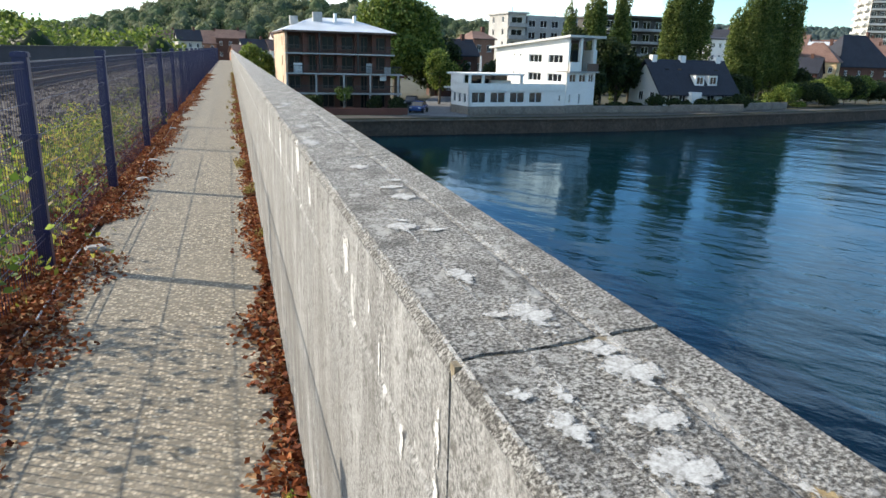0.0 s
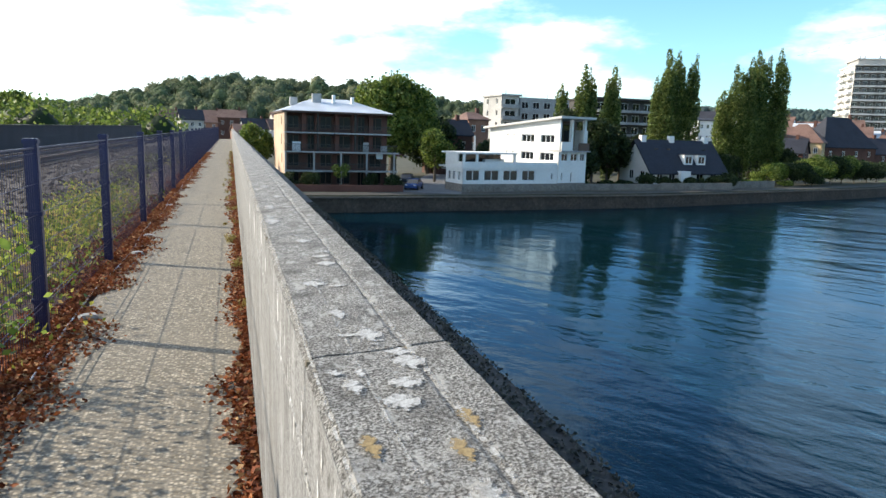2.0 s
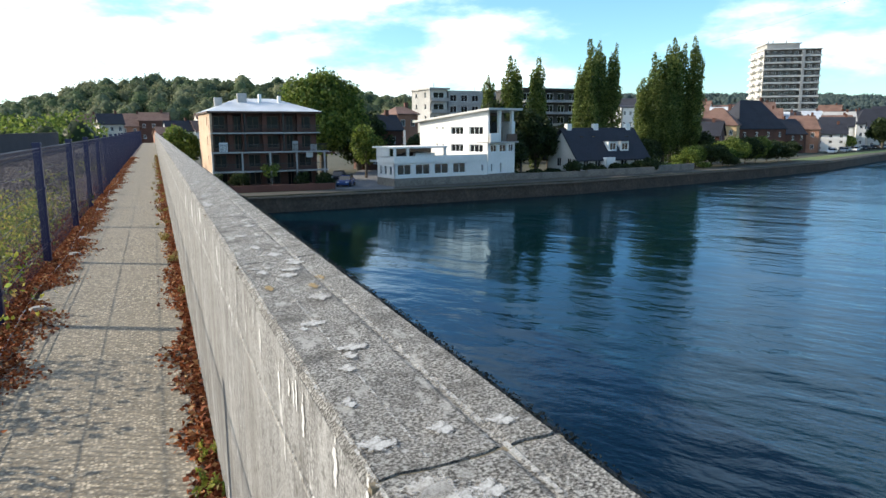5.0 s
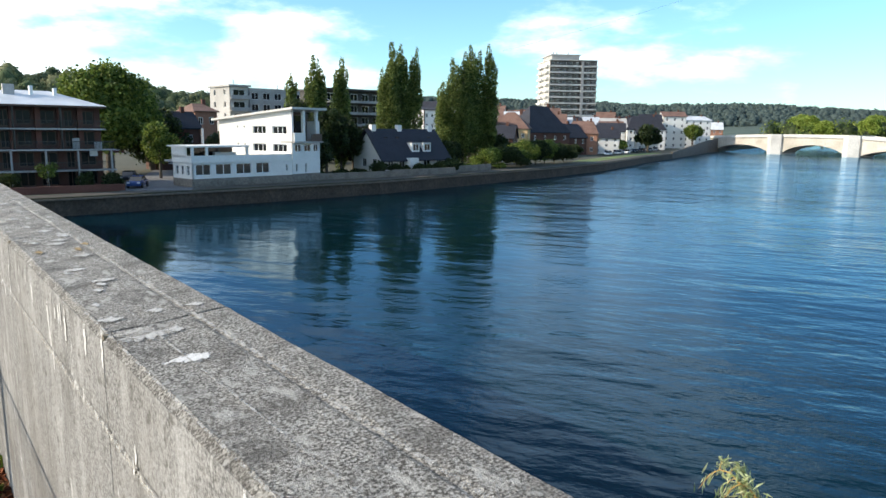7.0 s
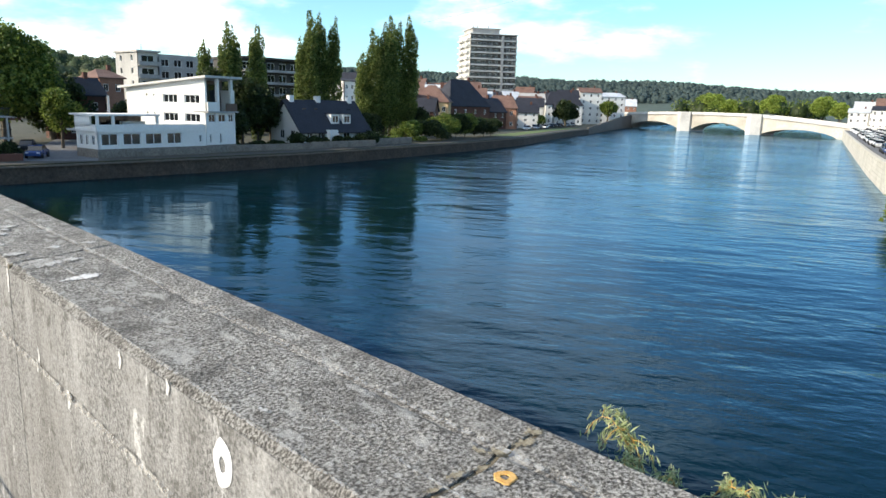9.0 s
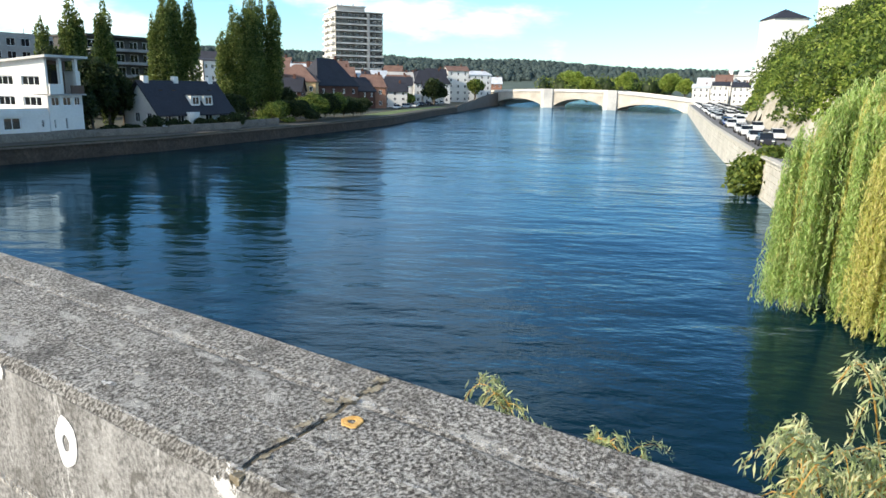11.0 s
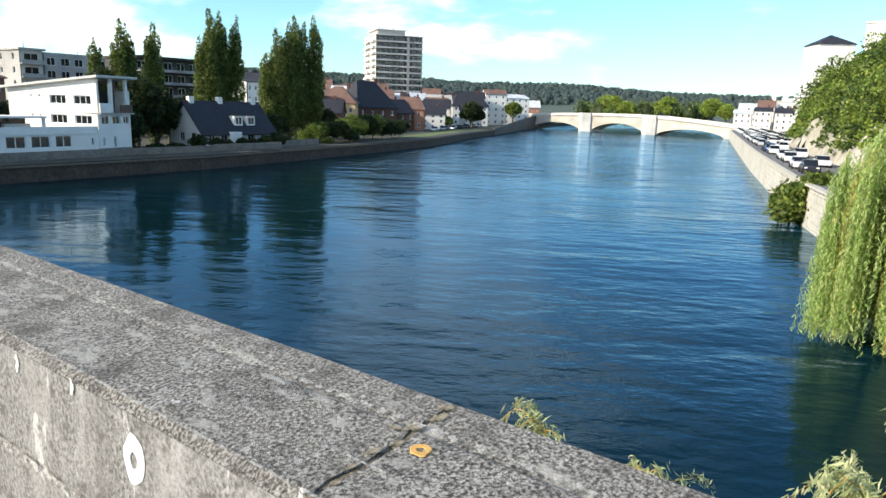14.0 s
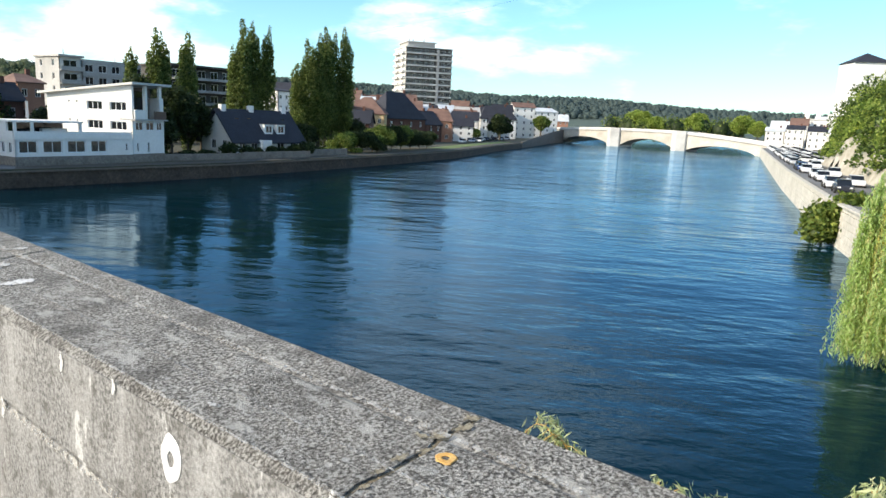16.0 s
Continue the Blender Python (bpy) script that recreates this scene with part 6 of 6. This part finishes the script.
part("guard_house", boxed(16, 27, 1.6, 8, 4, 31.5), M_WHITE, CW)
part("guard_house_roof", prism(bmesh.new(), [(1.1, 31.5), (8.5, 31.5), (4.8, 33.4)], "x", 15.5, 27.5), M_SLATE, CW)
QH = random.Random(9)
for row, (qx, e0) in enumerate(((348, 3.0), (366, 5.4), (386, 7.0))):
    for k in range(5):
        e = e0 + QH.uniform(-1.4, 1.4)
        L = QH.uniform(7.2, 9.0)
        house("quay_house", qx + QH.uniform(-2, 2) - 1.2 * k, 97 + 3 * row - 9.0 * k, 0.2, -0.97 + QH.uniform(-0.06, 0.06), L, 9, ROAD_Z, e, e + QH.uniform(1.6, 3.2), 3, 3, QH.choice((M_WHITE, M_CREAM, M_ORBRICK, M_WHITE, M_WHITE)), QH.choice((M_TILE, M_SLATE, M_METAL, M_METAL)), "town house on the quay beyond the cliff", "houses on the quay", 1)
for k in range(6):
    e = QH.uniform(0.5, 3.5)
    house("quay_house", 244 + 17 * k, cliff_foot(244 + 17 * k) - 9 - 1.5 * k, 0.2, -0.97, QH.uniform(8, 10), 9, ROAD_Z, e, e + 2.6, 3, 3, QH.choice((M_WHITE, M_CREAM)), QH.choice((M_TILE, M_SLATE, M_METAL)), "town house on the quay beyond the cliff", "houses on the quay", 1)
CHB = thing("white_hall", frame_xy(372, 90, 0.3, -0.95), "large white hall with small roof turrets near the bridge", "building")
facade(CHB, pose(0, 0, 0), 18, ROAD_Z, 9, [(1.8 + 2.9 * i, z, 1.4, 2.2) for i in range(6) for z in (-2.5, 1.2, 5.0)], M_WHITE)
part("wall", boxed(0, 18, 0.31, 14, ROAD_Z, 9), M_WHITE, CHB)
part("roof", boxed(-0.5, 18.5, -0.5, 14.5, 9, 9.6), M_PALEC, CHB)
for q in (4, 9, 14):
    part("turret", boxed(q - 1, q + 1, 3, 5, 9.6, 12.5, bevel=0.2), M_WHITE, CHB)

# ---------------------------------------------------------------- cars
CAR = [(-2.1, 0.28), (-2.12, 0.7), (-1.95, 0.86), (-1.25, 0.92), (1.75, 0.95), (2.08, 0.88), (2.12, 0.45), (2.05, 0.28)]
CAB = [(-1.2, 0.9), (-0.55, 1.4), (0.9, 1.45), (1.75, 0.93)]


def make_car(paint, name):
    t = thing("car", pose(0, 0, -60), name + " parked car on the road", "car", "parked cars")
    bm = prism(bmesh.new(), CAR, "y", -0.85, 0.85)
    bmesh.ops.bevel(bm, geom=bm.edges[:], offset=0.06, segments=2, affect="EDGES")
    part("body", bm, paint, t)
    bm = prism(bmesh.new(), CAB, "y", -0.72, 0.72)
    part("cabin_glass", bm, M_GLASS, t)
    part("roof_panel", boxed(-0.5, 0.88, -0.73, 0.73, 1.41, 1.48, bevel=0.02), paint, t)
    for x in (-1.35, 1.3):
        for y in (-0.86, 0.86):
            wb = bmesh.new()
            bmesh.ops.create_cone(wb, cap_ends=True, segments=16, radius1=0.32, radius2=0.32, depth=0.2, matrix=Matrix.Translation((x, y, 0.32)) @ Matrix.Rotation(radians(90), 4, "X"))
            part("wheel", wb, M_TYRE, t)
    for y in (-0.6, 0.6):
        part("headlight", boxed(-2.15, -2.08, y - 0.16, y + 0.16, 0.62, 0.76, bevel=0.01), M_FRAME, t)
    return t


CAR_KINDS = [make_car(p, n) for p, n in zip(M_CARS, ("white", "silver grey", "black", "blue", "dark red"))]
CQ = random.Random(31)
placed = []
for i in range(24):
    s = 87.5 + 6.6 * i + (CQ.uniform(-1, 1) if i > 2 else 0)
    off = CQ.choice((2.4, 2.6, 5.6)) if i > 2 else (2.2, 2.0, 5.4)[i]
    placed.append((s, near_line(s) - off * 1.05, ROAD_Z, 17.5, CQ.choice((0, 0, 1, 0, 2, 3)) if i > 2 else (2, 0, 0)[i]))
for i in range(60):
    s = 176 + 9.4 * (i // 3) / 1.25 + CQ.uniform(-1, 1)
    placed.append((s, near_line(s) - 4.2 - (4.6 if s > 200 else 2.6) * (i % 3), ROAD_Z, 17.5 + 80 * (i % 2), CQ.choice((0, 0, 1, 1, 0, 2))))
placed.append((24.0, 93.5, BANK_Z + 0.05, 62, 3))
placed.append((25.6, 104.0, BANK_Z + 0.05, 65, 2))
for i in range(14):
    placed.append((184 + 5.6 * i, 146.5 + 2.45 * i + 2.5 * (i % 2), BANK_Z + 0.05, 24, CQ.choice((0, 1, 0, 2))))
for i, (x, y, z, a, k) in enumerate(placed):
    first = CAR_KINDS[k]
    if first.location.z < -50:
        first.matrix_basis = pose(x, y, z, 0, 0, a)
    else:
        copy_thing(first, pose(x, y, z, 0, 0, a))

# ---------------------------------------------------------------- hills
def hill_a(x, y):
    q = max(0, min(1, (y - 235) / 190))
    prof = 9 + 19 * math.exp(-((x + 5) / 60) ** 2) + 18 * math.exp(-((x - 75) / 60) ** 2) + 11 * math.exp(-((x - 190) / 80) ** 2)
    return BANK_Z - 0.3 + prof * q ** 1.2 + 2 * noise.noise((x * 0.02, y * 0.02, 0)) * q


def hill_b(x, y):
    az = math.degrees(math.atan2(x, y))
    dist = math.hypot(x, y)
    q = max(0, min(1, (dist - 700) / 500))
    h = np.interp(az, (-60, 0, 20, 36, 50, 56, 60, 63, 68, 72, 78, 90), (24, 32, 52, 56, 50, 45, 46, 46, 38, 34, 30, 22))
    return BANK_Z - 0.3 + (h + 1) * q + 5 * noise.noise((x * 0.006, y * 0.006, 2)) * q


land("hill_near", hill_a, -420, 330, 230, 460, 60, 24, M_MEADOW, "wooded hillside behind the far bank")
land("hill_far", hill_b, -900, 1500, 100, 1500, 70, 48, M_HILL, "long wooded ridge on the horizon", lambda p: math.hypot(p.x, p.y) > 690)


def woods(name, n, fn, where, r0, r1, per, leaf, material, label, seed):
    r = np.random.default_rng(seed)
    out, core_v, core_f = [], [], []
    for _ in range(n):
        x, y = where(r)
        z = fn(x, y)
        if z < BANK_Z + 0.3:
            continue
        rr = r.uniform(r0, r1)
        d = r.normal(size=(per, 3))
        d /= np.linalg.norm(d, axis=1)[:, None]
        out.append(d * (rr, rr, rr * 1.15) * r.uniform(0.82, 1.05, per)[:, None] + (x, y, z + rr * 0.6))
        # a dense inner crown, so that the outer leaves close into a mass
        base = len(core_v)
        for ring in range(4):
            el = -0.9 + 0.75 * ring
            for a in range(7):
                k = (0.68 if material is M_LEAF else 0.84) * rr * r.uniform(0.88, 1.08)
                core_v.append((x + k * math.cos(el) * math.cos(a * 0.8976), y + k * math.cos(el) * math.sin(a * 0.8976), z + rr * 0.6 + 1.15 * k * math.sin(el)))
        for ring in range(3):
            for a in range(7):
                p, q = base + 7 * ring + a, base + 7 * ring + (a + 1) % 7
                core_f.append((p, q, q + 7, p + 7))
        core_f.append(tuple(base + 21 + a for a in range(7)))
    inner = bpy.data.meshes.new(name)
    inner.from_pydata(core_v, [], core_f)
    # broad-leaf cores take the dark leaves, painting the shade inside the crowns
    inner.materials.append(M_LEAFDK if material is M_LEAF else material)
    inner.polygons.foreach_set("use_smooth", [True] * len(core_f))
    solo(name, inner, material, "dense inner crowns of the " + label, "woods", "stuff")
    return solo(name, leaf_mesh(name, np.concatenate(out), leaf, material, 0.7, None, seed), material, label, "woods", "stuff")


def hill_spot(r):
    """A place on the hillside; the lower slope behind the village stays open."""
    x = r.uniform(-330, 310)
    low = 298 if -85 < x < 55 else 262
    return x, low + (422 - low) * r.random() ** 0.8


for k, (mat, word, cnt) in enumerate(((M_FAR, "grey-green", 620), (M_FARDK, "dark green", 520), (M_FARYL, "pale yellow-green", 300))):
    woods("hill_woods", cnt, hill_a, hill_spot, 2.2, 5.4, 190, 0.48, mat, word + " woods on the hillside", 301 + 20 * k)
woods("hazed_ridge_woods", 9000, hill_b, lambda r: (lambda a, d: (d * math.sin(a), d * math.cos(a)))(radians(r.uniform(-25, 84)), r.uniform(860, 1260)), 2.6, 5.8, 24, 0.95, M_RIDGEHAZE, "continuous woods on the far ridge, tinted with haze", 302)
SLOPE = random.Random(58)
for i in range(12):
    x, y = -78 + 10.5 * i + SLOPE.uniform(-4, 4), SLOPE.uniform(262, 300)
    z = hill_a(x, y)
    house("hillside_house", x, y, 1, SLOPE.uniform(-0.35, 0.35), SLOPE.uniform(8, 13), 8, z - 1.5, z + 4.5, z + 4.5 + SLOPE.uniform(2.0, 3.0), 2, 3, SLOPE.choice((M_WHITE, M_CREAM, M_ORBRICK, M_WHITE)), SLOPE.choice((M_TILE, M_TILE, M_SLATE)), "pale house with a pitched roof among trees on the hillside", "houses on the hillside", 1)
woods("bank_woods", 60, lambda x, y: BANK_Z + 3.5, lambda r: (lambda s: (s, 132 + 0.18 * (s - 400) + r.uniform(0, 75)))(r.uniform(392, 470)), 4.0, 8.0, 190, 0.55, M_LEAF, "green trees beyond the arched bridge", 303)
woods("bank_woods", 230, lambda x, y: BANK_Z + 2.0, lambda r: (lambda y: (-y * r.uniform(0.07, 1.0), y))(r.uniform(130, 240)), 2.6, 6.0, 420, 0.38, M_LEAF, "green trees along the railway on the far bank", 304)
for i, (x, y, r_, h) in enumerate(((398, 150, 6, 12), (404, 176, 5, 11), (410, 188, 7, 13), (412, 128, 7, 12), (400, 116, 5, 10), (430, 160, 7, 13), (440, 205, 8, 14), (445, 138, 7, 13))):
    tree("quay_tree", x, y, BANK_Z, lumpy(r_, r_, h * 0.55, h * 0.95, 14, 430 + i), 0.45, 6, M_CLIFFYL, "round green tree beyond the arched bridge", trunk_r=0.3, seed=430 + i)
for i, (x, y, r_, h) in enumerate(((-62, 240, 6, 18), (-88, 250, 5, 13), (-40, 235, 6, 13), (-110, 290, 3, 17))):
    tree("tall_tree", x, y, BANK_Z, lumpy(r_, r_, h * 0.42, h * 0.6, 16, 400 + i), 0.6, 4, M_LEAF, "tall loose-crowned tree on the skyline", trunk_r=0.4, seed=400 + i)

# ---------------------------------------------------------------- weeping willow beside the near quay
WLW = thing("weeping_willow", pose(38.4, -4.9, -7.6), "big weeping willow with long yellow-green hanging branches", "tree")
wrng = np.random.default_rng(71)
bm = bmesh.new()
tube(bm, [(0, 0, -3.5), (-0.3, 0.2, 2), (-0.6, 0.5, 5), (-0.8, 0.4, 8)], [0.6, 0.5, 0.4, 0.25], 10)
for a in range(9):
    c, s = math.cos(a * 0.7), math.sin(a * 0.7)
    tube(bm, [(-0.4, 0.3, 3.5 + 0.25 * a), (2.2 * c, 2.4 * s, 7.2), (4.6 * c, 5.2 * s, 8.0)], [0.22, 0.15, 0.05], 6)
part("trunk", bm, M_BARK, WLW)
crowns = {M_WILLOW: ([], []), M_WILLOWYL: ([], [])}
sprays = [(wrng.uniform(0, 2 * math.pi), math.sqrt(wrng.random()), wrng.normal() * 0.4, wrng.uniform(0.8, 1.25)) for _ in range(330)]
for k in range(11500):
    a, q, lift, reach = sprays[k % 330]
    pts, dirs = crowns[M_WILLOWYL if k % 330 % 10 < 3 else M_WILLOW]
    a += wrng.normal() * 0.024
    q = min(1.0, max(0.0, q + wrng.normal() * 0.026))
    rad = 8.0 * q * (1 + 0.10 * math.sin(3 * a + 1) + 0.06 * math.sin(7 * a))
    x, y = rad * math.cos(a), rad * 1.1 * math.sin(a)
    ztop = 11.0 - 5.2 * q ** 3.4 + lift + wrng.normal() * 0.22
    length = (wrng.uniform(1.2, 3.2) + (wrng.uniform(4.0, 8.6) if q > 0.66 else 0)) * reach
    zend = max(ztop - length, wrng.uniform(-0.85, 0.1))
    n = int((ztop - zend) / 0.062)
    if n < 4:
        continue
    f = np.linspace(0, 1, n)
    sway = wrng.normal(size=2) * 0.25
    out = 0.12 * np.sin(f * 1.6)
    pts.append(np.stack((x + math.cos(a) * out + sway[0] * f + wrng.normal(size=n) * 0.045, y + math.sin(a) * out + sway[1] * f + wrng.normal(size=n) * 0.045, ztop - (ztop - zend) * f), 1))
    d = wrng.normal(size=(n, 3)) * 0.4
    d[:, 2] -= 1.0
    dirs.append(d)
for mat, (pts, dirs) in crowns.items():
    tagged(part("crown", leaf_mesh("crown", np.concatenate(pts), 0.12, mat, 0.2, np.concatenate(dirs), 72), mat, WLW, "yellowing willow leaves" if mat is M_WILLOWYL else ""), kind="stuff")
tree("bank_bush", 74, 11.2, WATER_Z - 0.2, lumpy(4.8, 4.0, 3.2, 2.3, 18, 95), 0.25, 14, M_LEAF, "green bush hanging over the quay wall", "shrub", 0.1, seed=95)

# young willow shoots that rise from below the bridge
SH = thing("willow_shoots", pose(4.9, -1.1, -3.4), "yellow-barked willow branches reaching up beside the bridge", "shrub")
srng = random.Random(17)
bm = bmesh.new()
tube(bm, [(0.5, -0.4, -8), (0.3, -0.2, -3), (0.0, 0, 0)], [0.22, 0.16, 0.1], 8)
tube(bm, [(0.3, -0.2, -3), (0.6, 1.2, -0.6), (0.3, 2.3, 0.6)], [0.12, 0.07, 0.04], 6)
tips, pts, dirs = [], [], []
ENDS = [(0.15, 2.95, 2.1), (-0.3, 2.1, 2.18), (-0.2, 1.5, 2.22), (-0.35, 2.5, 2.0), (-0.6, 1.75, 2.0), (0.1, 2.75, 2.05), (-0.3, 1.2, 2.15)] + [(srng.uniform(-1.1, 0.7), srng.uniform(-1.9, 0.3), srng.uniform(1.6, 3.35)) for _ in range(62)]


def clothe(q, n, spread):
    """Narrow leaves along a twig."""
    for _ in range(n):
        f = (0.25 + 0.75 * srng.random()) * (len(q) - 1) * 0.999
        i = int(f)
        pts.append([q[i][c] + (q[i + 1][c] - q[i][c]) * (f - i) + srng.gauss(0, spread) for c in range(3)])
        way = (Vector(q[i + 1]) - Vector(q[i])).normalized()
        dirs.append([way[0] + srng.gauss(0, 0.5), way[1] + srng.gauss(0, 0.5), way[2] + srng.gauss(-0.3, 0.45)])


def arch(s0, top, e, n):
    return [tuple((1 - f) ** 2 * a + 2 * f * (1 - f) * b + f * f * c for a, b, c in zip(s0, top, e)) for f in (i / n for i in range(n + 1))]


for k, e in enumerate(ENDS):
    st = (0.3 + srng.uniform(-0.1, 0.1), 2.2 + srng.uniform(-0.2, 0.2), 0.5) if k < 7 else (srng.uniform(-0.4, 0.4), srng.uniform(-0.7, 0.3), srng.uniform(-0.1, 0.9))
    fall = (e[0] + (e[0] - st[0]) * 0.35, e[1] + (e[1] - st[1]) * 0.35, e[2] - srng.uniform(0.2, 0.6))
    top = (e[0] - 0.2 * (e[0] - st[0]), e[1] - 0.2 * (e[1] - st[1]), e[2] + srng.uniform(0.35, 0.6))
    q = arch(st, top, fall, 9)
    tube(bm, q, [0.012 - 0.001 * i for i in range(10)], 5)
    clothe(q, 70, 0.032)
    for j in (4, 5, 6, 7):
        a = q[j]
        g, h = srng.gauss(0, 0.2), srng.gauss(0, 0.2)
        w = arch(a, (a[0] + 0.6 * g, a[1] + 0.6 * h, a[2] + 0.12), (a[0] + g, a[1] + h, a[2] - srng.uniform(0.05, 0.3)), 4)
        tube(bm, w, [0.005, 0.004, 0.003, 0.002, 0.001], 4)
        clothe(w, 44, 0.026)
tagged(part("branch", bm, M_TWIG, SH), kind="stuff")
tagged(part("leaf", leaf_mesh("leaf", pts, 0.044, M_SHOOT, 0.16, dirs, 18), M_SHOOT, SH), kind="stuff")

# overhead line high above the town
solo("overhead_cable", tube(bmesh.new(), [(185 + 22 * i, 200.0, 31.0 + 5.6 * i + 0.1 * i * i) for i in range(7)], [0.03] * 7, 5), M_TYRE, "thin dark overhead cable crossing the sky", "cable")
